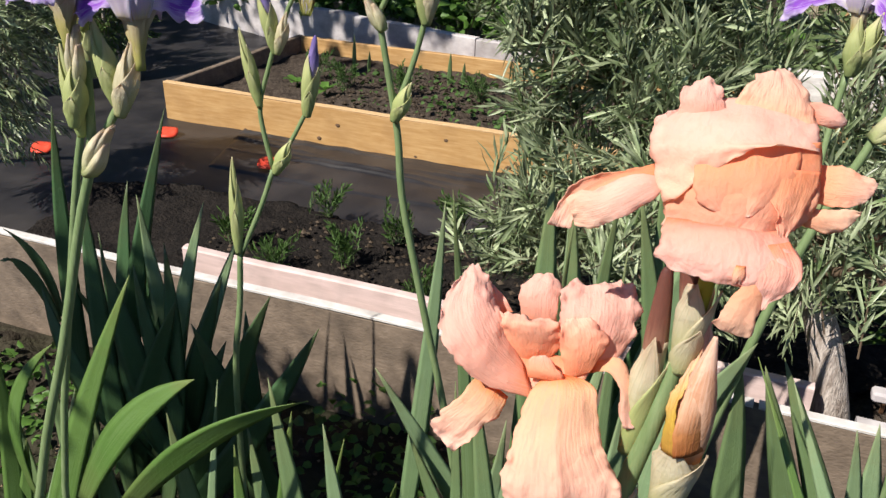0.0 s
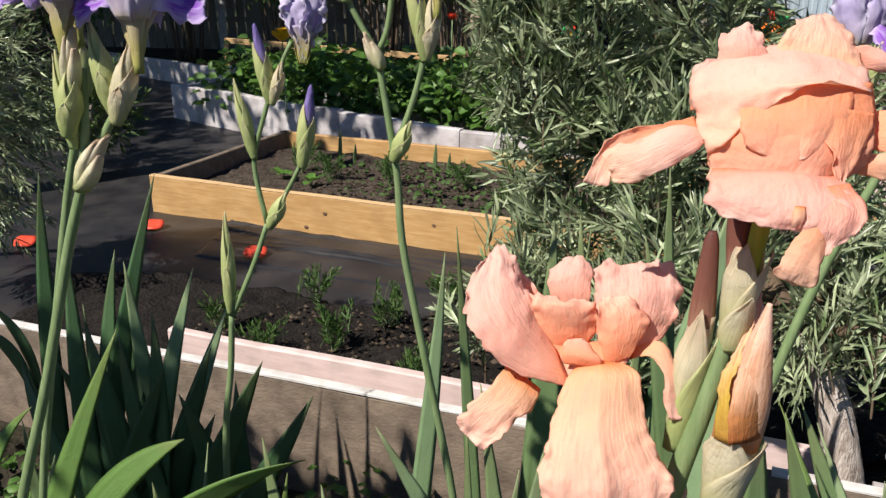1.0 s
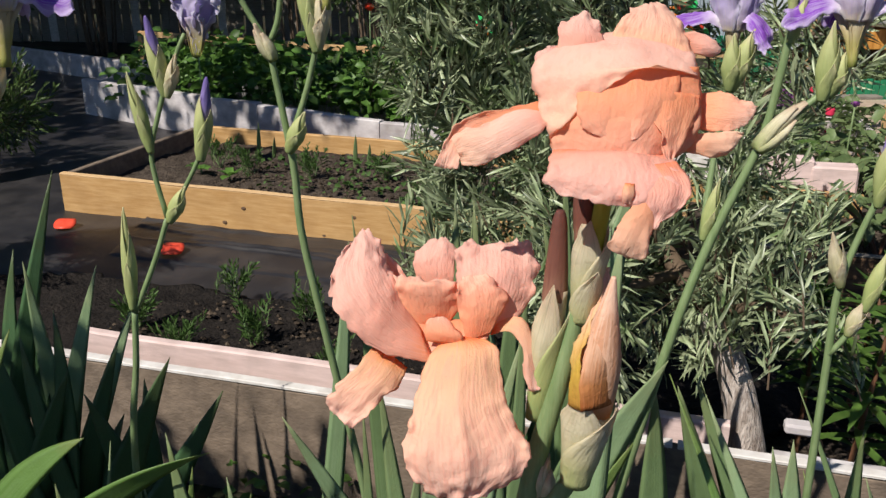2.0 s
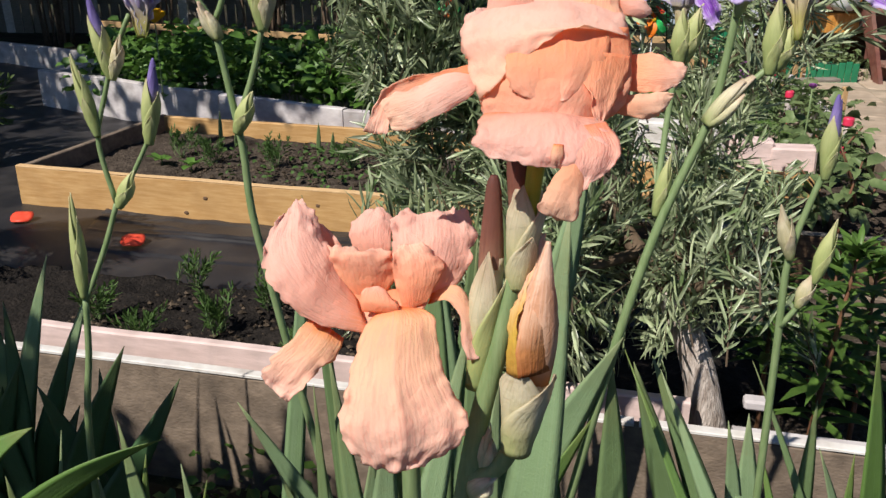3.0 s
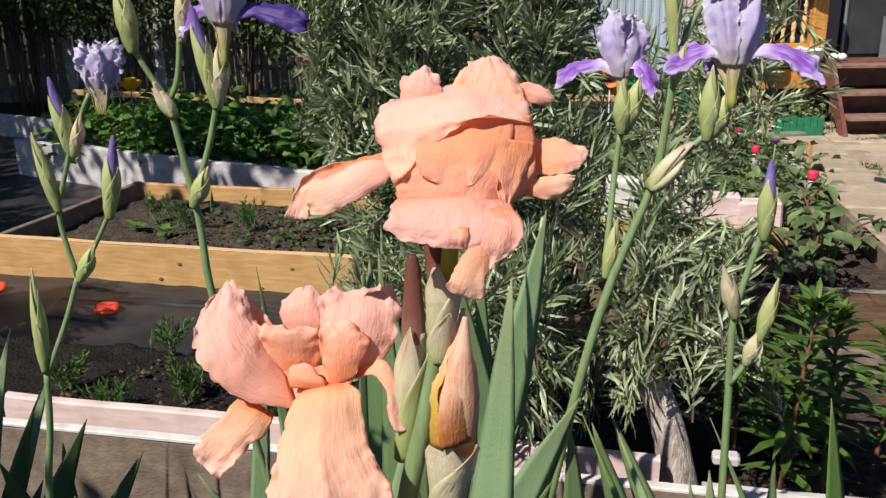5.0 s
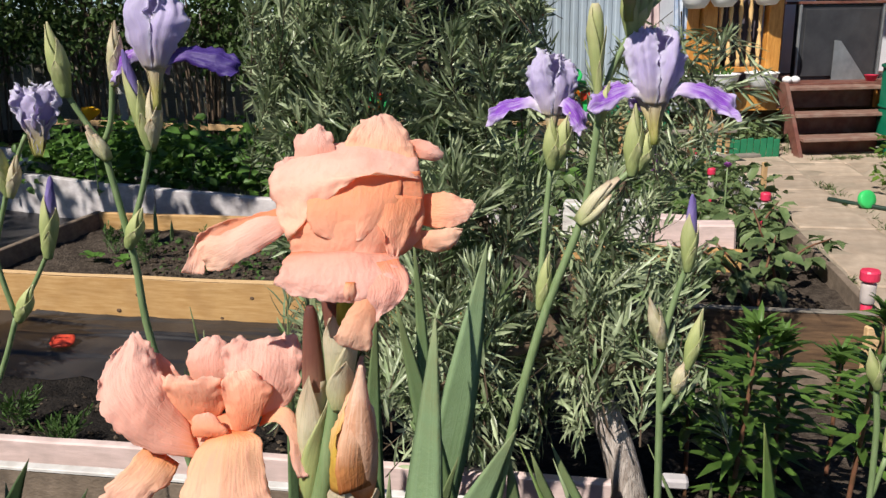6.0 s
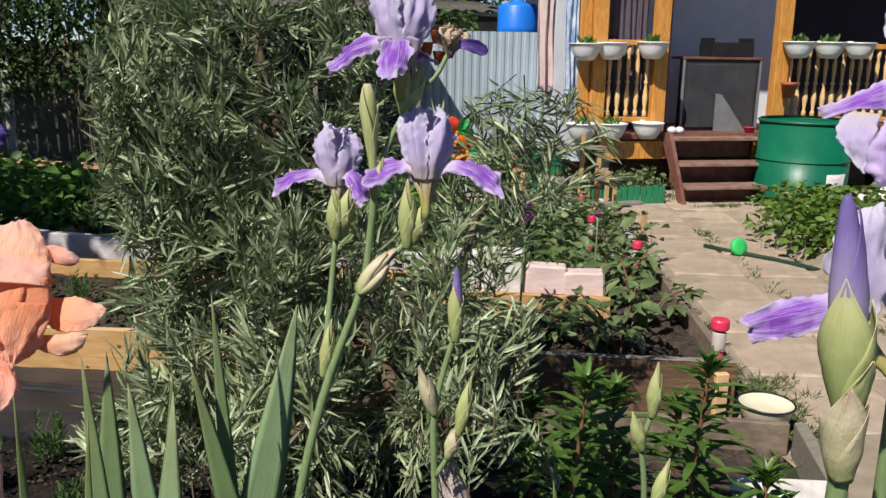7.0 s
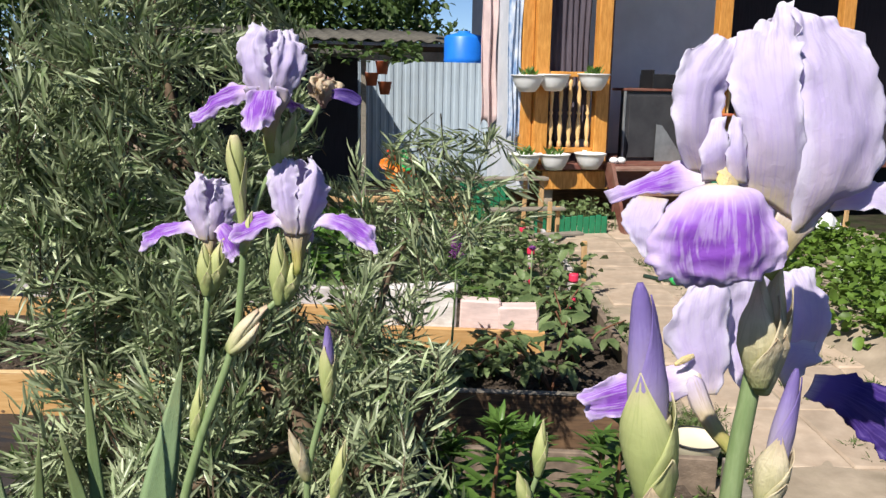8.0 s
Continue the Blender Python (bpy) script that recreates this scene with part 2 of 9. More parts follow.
# Dark copy of BLADE for leaves in shade; the shade is in the colour.
SHADEBLADE = banded("shaded_iris_leaf", [(0.0, (0.09, 0.12, 0.05)), (0.25, (0.055, 0.118, 0.042)), (0.8, (0.078, 0.158, 0.066)), (1.0, (0.12, 0.15, 0.06))], (0.09, 0.17, 0.07), 26, 0.5, 0.4, 0.25, 0.1, 0.5, 0.5)
BLUEBLADE = banded("iris_leaf_bloom", [(0.0, (0.18, 0.22, 0.09)), (0.3, (0.20, 0.31, 0.14)), (0.85, (0.265, 0.375, 0.195)), (1.0, (0.29, 0.33, 0.16))], (0.30, 0.41, 0.23), 26, 0.5, 0.5, 0.25, 0.1, 0.5, 0.4)
STEM = material("iris_stem", (0.25, 0.325, 0.155), 0.5, (0.17, 0.245, 0.10), 40, (6, 6, 1), 0.2, spec=0.4, thin=0.1)
BUDGREEN = banded("bud_bract", [(0.0, (0.30, 0.38, 0.15)), (0.35, (0.45, 0.51, 0.20)), (0.75, (0.58, 0.60, 0.28)), (1.0, (0.66, 0.59, 0.37))], (0.36, 0.42, 0.15), 16, 0.28, 0.55, 0.3, 0.16, 0.25)
BRACT = banded("split_papery_bract", [(0.0, (0.40, 0.46, 0.18)), (0.3, (0.68, 0.66, 0.40)), (0.7, (0.84, 0.77, 0.58)), (1.0, (0.74, 0.58, 0.44))], (0.58, 0.52, 0.32), 18, 0.45, 0.8, 0.4, 0.2, 0.6)
PAPER = banded("dry_papery_sheath", [(0.0, (0.45, 0.49, 0.20)), (0.3, (0.66, 0.62, 0.36)), (0.65, (0.82, 0.74, 0.54)), (1.0, (0.70, 0.56, 0.40))], (0.54, 0.49, 0.27), 18, 0.35, 0.8, 0.4, 0.25, 0.55)
BUDTIP = banded("violet_bud_tip", [(0.0, (0.50, 0.48, 0.28)), (0.25, (0.42, 0.36, 0.46)), (0.6, (0.24, 0.18, 0.44)), (1.0, (0.13, 0.09, 0.30))], (0.30, 0.24, 0.50), 14, 0.5, 0.5, 0.15, 0.05)
PEACH = banded("peach_petal", [(0.0, (0.95, 0.40, 0.22)), (0.15, (0.96, 0.53, 0.40)), (0.5, (0.97, 0.60, 0.50)), (1.0, (0.98, 0.67, 0.58))], (0.95, 0.54, 0.43), 26, 0.35, 0.8, 0.46, 0.12, 0.55, 0.08, 0.9, 7)
PEACHFALL = banded("apricot_fall", [(0.0, (0.93, 0.22, 0.05)), (0.06, (0.95, 0.46, 0.20)), (0.15, (0.97, 0.60, 0.36)), (0.5, (0.97, 0.61, 0.44)), (1.0, (0.98, 0.65, 0.54))], (0.95, 0.50, 0.38), 30, 0.45, 0.8, 0.42, 0.08, 0.55, 0.08, 0.9, 6)
PALEPEACH = banded("pale_peach_petal", [(0.0, (0.98, 0.65, 0.55)), (0.4, (0.98, 0.69, 0.58)), (1.0, (0.98, 0.70, 0.53))], (0.97, 0.61, 0.48), 22, 0.35, 0.8, 0.5, 0.15, 0.5, 0.08, 0.8, 7)
PEACHMID = banded("folded_peach_petal", [(0.0, (0.98, 0.43, 0.22)), (0.35, (0.98, 0.50, 0.305)), (0.7, (0.98, 0.57, 0.41)), (1.0, (0.98, 0.66, 0.53))], (0.95, 0.47, 0.31), 22, 0.35, 0.8, 0.44, 0.15, 0.5, 0.08, 0.8, 7)
PEACHDRY = banded("withering_apricot", [(0.0, (0.95, 0.48, 0.28)), (0.5, (0.96, 0.60, 0.43)), (1.0, (0.96, 0.68, 0.52))], (0.88, 0.55, 0.36), 40, 0.3, 0.8, 0.42, 0.12, 0.6, 0.08, 0.25)
BEARD = material("orange_beard", (0.88, 0.17, 0.015), 0.9, (0.72, 0.10, 0.01), 200, bump=1.0, grain=900, thin=0.2)
YELLOWBEARD = material("yellow_beard", (0.85, 0.66, 0.25), 0.9, (0.75, 0.62, 0.40), 200, bump=1.0, grain=900, thin=0.2)
LILAC = banded("lilac_standard", [(0.0, (0.76, 0.67, 0.50)), (0.10, (0.72, 0.63, 0.71)), (0.4, (0.65, 0.57, 0.79)), (0.8, (0.72, 0.66, 0.83)), (1.0, (0.85, 0.82, 0.90))], (0.56, 0.46, 0.75), 26, 0.34, 0.8, 0.5, 0.14, 0.35, 0.1, 0.4, 5, (0.80, 0.76, 0.88))
VIOLET = banded("violet_fall", [(0.0, (0.85, 0.76, 0.44)), (0.12, (0.88, 0.83, 0.86)), (0.30, (0.72, 0.58, 0.84)), (0.46, (0.35, 0.125, 0.63)), (0.8, (0.31, 0.10, 0.58)), (0.93, (0.50, 0.32, 0.72)), (1.0, (0.76, 0.68, 0.87))], (0.78, 0.68, 0.88), 24, 0.42, 0.6, 0.42, 0.13, 0.45, 0.15, 0.3, 3.0, (0.74, 0.63, 0.86))
DARKVIOLET = banded("dark_violet_fall", [(0.0, (0.60, 0.50, 0.60)), (0.12, (0.20, 0.11, 0.40)), (0.4, (0.055, 0.026, 0.19)), (1.0, (0.05, 0.03, 0.17))], (0.16, 0.10, 0.34), 26, 0.4, 0.5, 0.2, 0.07, 0.4)
HAFT = banded("tan_haft", [(0.0, (0.36, 0.40, 0.09)), (0.3, (0.52, 0.46, 0.16)), (0.55, (0.66, 0.56, 0.38)), (0.8, (0.66, 0.57, 0.62)), (1.0, (0.62, 0.54, 0.76))], (0.46, 0.34, 0.20), 14, 0.4, 0.55, 0.35, 0.1)
WITHERED = banded("withered_petal", [(0.0, (0.30, 0.16, 0.20)), (0.35, (0.66, 0.53, 0.38)), (0.75, (0.74, 0.63, 0.46)), (1.0, (0.48, 0.30, 0.26))], (0.50, 0.34, 0.26), 10, 0.4, 0.85, 0.4, 0.3, 0.6)
BUCKTHORN = material("silver_green_leaf", (0.48, 0.53, 0.34), 0.33, (0.10, 0.15, 0.055), 14, bump=0.1, spec=0.42, vary=0.55, thin=0.25, island=True)
BERRYLEAF = material("strawberry_leaf", (0.115, 0.225, 0.04), 0.5, (0.065, 0.14, 0.025), 20, bump=0.3, spec=0.4, vary=0.35, thin=0.32, island=True)
STRAWLEAF = material("strawsunlit_berry_leaf", (0.142, 0.232, 0.036), 0.5, (0.085, 0.150, 0.023), 20, bump=0.3, spec=0.4, vary=0.3, thin=0.3, island=True)
LILYLEAF = material("lily_leaf", (0.115, 0.20, 0.042), 0.36, (0.06, 0.12, 0.024), 20, bump=0.2, spec=0.45, vary=0.3, thin=0.3, island=True)
TOMLEAF = material("dahlia_leaf", (0.19, 0.245, 0.105), 0.45, (0.09, 0.14, 0.05), 18, bump=0.3, spec=0.4, vary=0.25, thin=0.28, island=True)
FERNLEAF = material("marigold_leaf", (0.085, 0.16, 0.04), 0.6, (0.05, 0.10, 0.022), 20, bump=0.1, vary=0.25, thin=0.25, island=True)
TREELEAF = material("tree_leaf", (0.10, 0.155, 0.045), 0.5, (0.05, 0.088, 0.024), 10, bump=0.1, vary=0.35, thin=0.3, island=True)
GRASS = material("rough_grass", (0.10, 0.15, 0.045), 0.7, (0.055, 0.085, 0.02), 4, bump=0.4, vary=0.3, thin=0.2, island=True)
REDSTEM = material("red_stem", (0.20, 0.085, 0.05), 0.6, (0.12, 0.06, 0.03), 30, bump=0.2)
TERRACOTTA = material("terracotta_plastic", (0.42, 0.11, 0.045), 0.6, (0.32, 0.08, 0.035), 14, bump=0.2)
BLACKRUBBER = material("dark_green_hose", (0.018, 0.045, 0.03), 0.45, (0.012, 0.03, 0.02), 20, bump=0.1, spec=0.5)
BLACKPLASTIC = material("black_plastic", (0.02, 0.02, 0.022), 0.45, (0.012, 0.012, 0.014), 12, bump=0.1)
YELLOWPETAL = material("yellow_petal", (0.85, 0.55, 0.02), 0.5, (0.78, 0.42, 0.01), 30, bump=0.1, thin=0.3)
ORANGEPETAL = material("orange_plastic", (0.85, 0.25, 0.02), 0.5, (0.75, 0.18, 0.015), 30, bump=0.1, thin=0.2)
REDPETAL = material("red_petal", (0.75, 0.07, 0.03), 0.5, (0.62, 0.045, 0.02), 30, bump=0.1, thin=0.25)
PINKPETAL = material("pink_violet_petal", (0.42, 0.13, 0.42), 0.6, (0.30, 0.08, 0.34), 30, bump=0.1, thin=0.25)
WHITEPETAL = material("white_petal", (0.8, 0.8, 0.72), 0.6, (0.7, 0.7, 0.6), 30, bump=0.1, thin=0.25)
STAKE = material("pale_wood_stake", (0.55, 0.36, 0.18), 0.8, (0.40, 0.24, 0.11), 12, (6, 6, 1), 0.3)
GREYWOOD = material("silvered_plank", (0.30, 0.265, 0.22), 0.9, (0.18, 0.155, 0.125), 12, (1, 8, 8), 0.4)


# ---- mesh helpers ----
def part(name, bm, mat, parent=None, label="", smooth=False):
    """One mesh object out of a bmesh, under a thing or a part."""
    me = bpy.data.meshes.new(name)
    bm.to_mesh(me)
    bm.free()
    me.materials.append(mat)
    if smooth:
        me.shade_smooth()
    ob = new(name, me)
    if parent:
        ob.parent = parent
    return tagged(ob, label)


def mesh_part(name, verts, faces, mat, parent=None, label="", smooth=False, uvs=None):
    me = bpy.data.meshes.new(name)
    me.from_pydata(verts, [], faces)
    me.materials.append(mat)
    if uvs is not None:
        layer = me.uv_layers.new(name="UVMap")
        idx = np.empty(len(me.loops), dtype=np.int32)
        me.loops.foreach_get("vertex_index", idx)
        layer.data.foreach_set("uv", np.asarray(uvs, dtype=np.float32)[idx].ravel())
    if smooth:
        me.shade_smooth()
    me.update()
    ob = new(name, me)
    if parent:
        ob.parent = parent
    return tagged(ob, label)


def thing(name, label, category, at=(0, 0, 0), group="", kind="", turn=0):
    ob = new(name)
    ob.empty_display_size = 0.05
    ob.matrix_basis = pose(*at, 0, 0, turn)
    return tagged(ob, label, category, group, kind)


def box(bm, x0, x1, y0, y1, z0, z1, m=None, bevel=0.003):
    g = bmesh.ops.create_cube(bm, size=1.0)
    vs = g["verts"]
    bmesh.ops.transform(bm, matrix=Matrix.LocRotScale(((x0 + x1) / 2, (y0 + y1) / 2, (z0 + z1) / 2), None, (abs(x1 - x0), abs(y1 - y0), abs(z1 - z0))), verts=vs)
    if bevel:
        es = list({e for v in vs for e in v.link_edges})
        r = bmesh.ops.bevel(bm, geom=es, offset=bevel, segments=1, affect="EDGES", profile=0.5)
        vs = list({v for f in r["faces"] for v in f.verts} | {v for v in vs if v.is_valid})
    if m:
        bmesh.ops.transform(bm, matrix=m, verts=vs)
    return vs


def board(name, a, b, z0, z1, thick, mat, parent, label="", bevel=0.004, back=True, warp=0.004, tilt=0.0):
    """A plank on edge from a to b in plan; its front face runs along a-b and its thickness lies behind it. Slightly uneven."""
    a, b = Vector((a[0], a[1], 0)), Vector((b[0], b[1], 0))
    u = (b - a).normalized()
    n = Vector((-u.y, u.x, 0)) * (1 if back else -1)
    length, steps = (b - a).length, max(2, int((b - a).length / 0.12))
    bm = bmesh.new()
    rings = []
    for i in range(steps + 1):
        s = length * i / steps
        p = a + u * s
        w = warp * noise.noise((s * 2.1, a.x * 7 + a.y, z1 * 3))
        w2 = warp * noise.noise((s * 3.3, b.x * 5 + 4, z1 * 2))
        ring = []
        for d, z in ((0, z0), (0, z1 - bevel), (bevel, z1), (thick - bevel, z1), (thick, z1 - bevel), (thick, z0)):
            ring.append(bm.verts.new(p + n * (d + w + tilt * (z - z0)) + Vector((0, 0, z + (w2 if z > z0 else 0)))))
        rings.append(ring)
    for r, q in zip(rings, rings[1:]):
        for k in range(6):
            bm.faces.new((r[k], r[(k + 1) % 6], q[(k + 1) % 6], q[k]))
    bm.faces.new(rings[0][::-1])
    bm.faces.new(rings[-1])
    bmesh.ops.recalc_face_normals(bm, faces=bm.faces)
    return part(name, bm, mat, parent, label)


def lathe(bm, profile, sides=24, m=None, caps=True):
    """A turned form from (radius, height) pairs."""
    rings = []
    for r, z in profile:
        rings.append([bm.verts.new((r * math.cos(2 * math.pi * k / sides), r * math.sin(2 * math.pi * k / sides), z)) for k in range(sides)])
    for a, b in zip(rings, rings[1:]):
        for k in range(sides):
            bm.faces.new((a[k], a[(k + 1) % sides], b[(k + 1) % sides], b[k]))
    if caps:
        bm.faces.new(rings[0][::-1])
        bm.faces.new(rings[-1])
    vs = [v for r in rings for v in r]
    if m:
        bmesh.ops.transform(bm, matrix=m, verts=vs)
    return vs


def curve_points(pts, n):
    """A smooth line through control points (Catmull-Rom); each point may carry further numbers, such as a radius."""
    pts = [np.array(p, float) for p in pts]
    ext = [2 * pts[0] - pts[1], *pts, 2 * pts[-1] - pts[-2]]
    out = []
    for i in range(n):
        x = i / (n - 1) * (len(pts) - 1)
        k = min(int(x), len(pts) - 2)
        t = x - k
        p0, p1, p2, p3 = ext[k:k + 4]
        out.append(0.5 * (2 * p1 + (p2 - p0) * t + (2 * p0 - 5 * p1 + 4 * p2 - p3) * t * t + (3 * p1 - p0 - 3 * p2 + p3) * t ** 3))
    return out


def tube(name, pts, mat, parent=None, label="", sides=10, n=14, smooth=True, flat=1.0):
    """A tapered, curved stalk through (x, y, z, radius) control points, with UV along its length."""
    ring_pts = curve_points(pts, n)
    verts, faces, uvs = [], [], []
    for i, p in enumerate(ring_pts):
        a = ring_pts[max(0, i - 1)][:3]
        b = ring_pts[min(n - 1, i + 1)][:3]
        t = Vector(b - a).normalized()
        side = t.cross(Vector((0, 1, 0.02)))
        side = side.normalized() if side.length > 1e-4 else Vector((1, 0, 0))
        up = side.cross(t).normalized()
        for k in range(sides):
            an = 2 * math.pi * k / sides
            verts.append(tuple(Vector(p[:3]) + max(float(p[3]), 1e-4) * (math.cos(an) * side + flat * math.sin(an) * up)))
            uvs.append((k / sides, i / (n - 1)))
    for i in range(n - 1):
        for k in range(sides):
            faces.append((i * sides + k, i * sides + (k + 1) % sides, (i + 1) * sides + (k + 1) % sides, (i + 1) * sides + k))
    faces.append(tuple(range(sides))[::-1])
    faces.append(tuple((n - 1) * sides + k for k in range(sides)))
    return mesh_part(name, verts, faces, mat, parent, label, smooth, uvs)


def xy(s, d):
    """Plan point of the near bed: s along its front board, d behind it."""
    return (0.0 + 0.9686 * s + 0.2486 * d, 2.085 - 0.2486 * s + 0.9686 * d)
# ---- ground ----
def ground_height(x, y):
    h = 0.006 * noise.noise((x * 1.7, y * 1.7, 0.3)) + 0.01 * noise.noise((x * 0.5, y * 0.5, 4))
    if y < 2.0 - 0.25 * x:
        h += 0.045 + 0.035 * noise.noise((x * 9, y * 9, 2)) + 0.02 * noise.noise((x * 25, y * 25, 5))
    return h


def sheet(name, x0, x1, y0, y1, nx, ny, mat, height, label, category, kind="structure"):
    verts = []
    for j in range(ny + 1):
        for i in range(nx + 1):
            x, y = x0 + (x1 - x0) * i / nx, y0 + (y1 - y0) * j / ny
            verts.append((x, y, height(x, y)))
    faces = [(j * (nx + 1) + i, j * (nx + 1) + i + 1, (j + 1) * (nx + 1) + i + 1, (j + 1) * (nx + 1) + i) for j in range(ny) for i in range(nx)]
    ob = mesh_part(name, verts, faces, mat, None, label, True)
    return tagged(ob, "", category, "", kind)


# one sheet out to the horizon, finer near the beds
gx = sorted({round(v, 3) for v in [-300, -120, -50, -20, -10, *np.linspace(-5, 7, 241), 10, 20, 50, 120, 300]})
gy = sorted({round(v, 3) for v in [-120, -40, -15, -6, *np.linspace(-2, 2.6, 115), *np.linspace(2.7, 12, 80), 20, 40, 90, 200, 400]})
gv = [(x, y, ground_height(x, y) if -6 < x < 8 and -3 < y < 13 else 0.0) for y in gy for x in gx]
gw = len(gx)
gf = [(j * gw + i, j * gw + i + 1, (j + 1) * gw + i + 1, (j + 1) * gw + i) for j in range(len(gy) - 1) for i in range(gw - 1)]
ground = mesh_part("ground", gv, gf, EARTH, None, "bare brown garden earth with weeds and dry bits", True)
tagged(ground, "", "ground", "", "structure")


def fabric_height(x, y):
    return 0.024 + 0.012 * noise.noise((x * 2.6, y * 2.6, 7)) + 0.005 * noise.noise((x * 11, y * 5, 3))


def crease_height(x, y):
    """The loose outer sheet along the timber bed, with a bundle of sharp creases."""
    c = (x - 0.15) * 0.27 + y - 3.58
    h = fabric_height(x, y) + 0.005
    for k in range(6):
        o = 0.055 * k - 0.16 + 0.06 * noise.noise((x * 1.3, k * 3.1, 2))
        h += 0.013 * max(0.0, 1 - abs(c - o) / 0.016) * max(0.0, min(1.0, 0.35 + noise.noise((x * 1.6, k * 5.3, 9)) * 1.6))
    edge = min(x + 0.95, 1.15 - x, c + 0.40, 0.16 - c) / 0.06
    return h if edge > 1 else h * max(0.0, edge) + 0.012 * (1 - max(0.0, edge))


fabric = sheet("weed_fabric", -5.0, 1.35, 2.42, 8.6, 150, 150, FABRIC, fabric_height, "black woven weed fabric laid with creases over the path", "weed fabric")
sheet("weed_fabric_overlap", -0.95, 1.15, 2.95, 4.0, 150, 210, FABRIC, crease_height, "creased overlapping sheet of black weed fabric", "weed fabric")


# concrete slabs of the path, each its own piece on a sandy bed
path_bed = sheet("path", 2.2, 6.2, 2.2, 7.7, 130, 170, SAND, lambda x, y: 0.016 + 0.008 * noise.noise((x * 5, y * 5, 1)) + 0.006 * noise.noise((x * 1.7, y * 1.7, 4)), "sandy garden path with worn concrete slabs", "path")
rng = random.Random(5)
slab_axis = Vector((0.235, 0.972, 0))
slab_side = Vector((0.972, -0.235, 0))
for r in range(10):
    for c in range(3):
        w, l = 0.42, 0.52
        bm = bmesh.new()
        box(bm, -w / 2 + 0.006, w / 2 - 0.006, -l / 2 + 0.006, l / 2 - 0.006, -0.03, 0.022 + rng.uniform(-0.003, 0.004), None, 0.008)
        bmesh.ops.subdivide_edges(bm, edges=[e for e in bm.edges if e.calc_length() > 0.3], cuts=3, use_grid_fill=True)
        for v in bm.verts:
            k = noise.noise((v.co.x * 9 + r * 3, v.co.y * 9 + c * 5, 2))
            v.co.x += 0.006 * k
            v.co.z += 0.003 * noise.noise((v.co.x * 14, v.co.y * 14 + r, c))
        ob = part("slab", bm, CONCRETE, path_bed)
        p = Vector((2.62, 3.0, 0)) + slab_side * (c * w + 0.02 * rng.random()) + slab_axis * (r * l)
        ob.matrix_basis = pose(p.x, p.y, 0.0, rng.uniform(-0.6, 0.6), rng.uniform(-0.6, 0.6), -13.6 + rng.uniform(-1, 1))

# ---- near bed: grey front plank with a white top edge, pink plank behind ----
near_bed = thing("near_raised_bed", "weathered raised bed edge, grey plank with white painted top", "raised bed")
board("front_plank", xy(-1.7, -0.005), xy(1.3, -0.005), -0.02, 0.284, 0.022, OLDWOOD, near_bed, "weathered grey brown plank", warp=0.008)
board("top_edge", xy(-1.7, -0.006), xy(0.86, -0.006), 0.286, 0.293, 0.024, WHITEPAINT, near_bed, "white painted top edge", 0.002, warp=0.003)
board("top_edge", xy(0.87, -0.006), xy(1.3, -0.006), 0.286, 0.292, 0.024, WHITEPAINT, near_bed, "white painted top edge, flaking", 0.002, warp=0.004)
board("inner_plank", xy(-0.54, 0.122), xy(0.97, 0.108), 0.03, 0.287, 0.026, PINKPAINT, near_bed, "faded pink painted plank", warp=0.006)
board("lying_board", xy(1.05, 0.037), xy(1.5, 0.037), 0.225, 0.262, 0.05, WHITEWASH, near_bed, "dirty whitewashed board lying behind the edge", warp=0.004)
stone = thing("white_block", "small white painted block lying on the bed edge", "block", (1.09, 1.925, 0.2875), turn=-14)
bm = bmesh.new()
box(bm, -0.026, 0.026, -0.016, 0.016, 0, 0.022, None, 0.005)
part("block_body", bm, WHITEWASH, stone)

sheet("bed_soil", -1.2, 1.6, 2.28, 3.2, 90, 40, SHADESOIL,
                  lambda x, y: (0.075 + 0.03 * noise.noise((x * 8, y * 8, 1)) + 0.012 * noise.noise((x * 30, y * 30, 1))) if (y + 0.2566 * x > 2.27 and y + 0.2566 * x < 3.0) else -0.05,
                  "loose dark soil in the near bed", "soil")

# ---- timber bed of fresh boards ----
WB = [Vector((-1.305, 4.06, 0)), Vector((1.25, 3.345, 0)), Vector((1.54, 4.40, 0)), Vector((-0.97, 5.09, 0))]
wood_bed = thing("timber_raised_bed", "raised bed of fresh yellow pine boards, open corner", "raised bed")
board("front_board", WB[0], WB[1], 0.015, 0.19, 0.03, PINE, wood_bed, "yellow pine board with knots", warp=0.008)
# This board lies in shade, so a darker wood colour stands in.
board("left_board", WB[3], WB[0] + Vector((0.012, 0.03, 0)), 0.01, 0.192, 0.03, OLDWOOD, wood_bed, "end board, its shade put in with darker grey wood", warp=0.006)
board("back_board", WB[3], WB[2], 0.01, 0.188, 0.03, PINE, wood_bed, "yellow pine board", warp=0.006, back=False)
board("right_board", WB[1] + Vector((0.0, 0.03, 0)), WB[2], 0.01, 0.188, 0.03, PINE, wood_bed, "yellow pine board", warp=0.004)
board("top_rim", WB[0] + Vector((0, -0.001, 0)), WB[1] + Vector((0, -0.001, 0)), 0.1905, 0.1935, 0.032, PINE_EDGE, wood_bed, "pale sawn top edge", 0.001, warp=0.008)
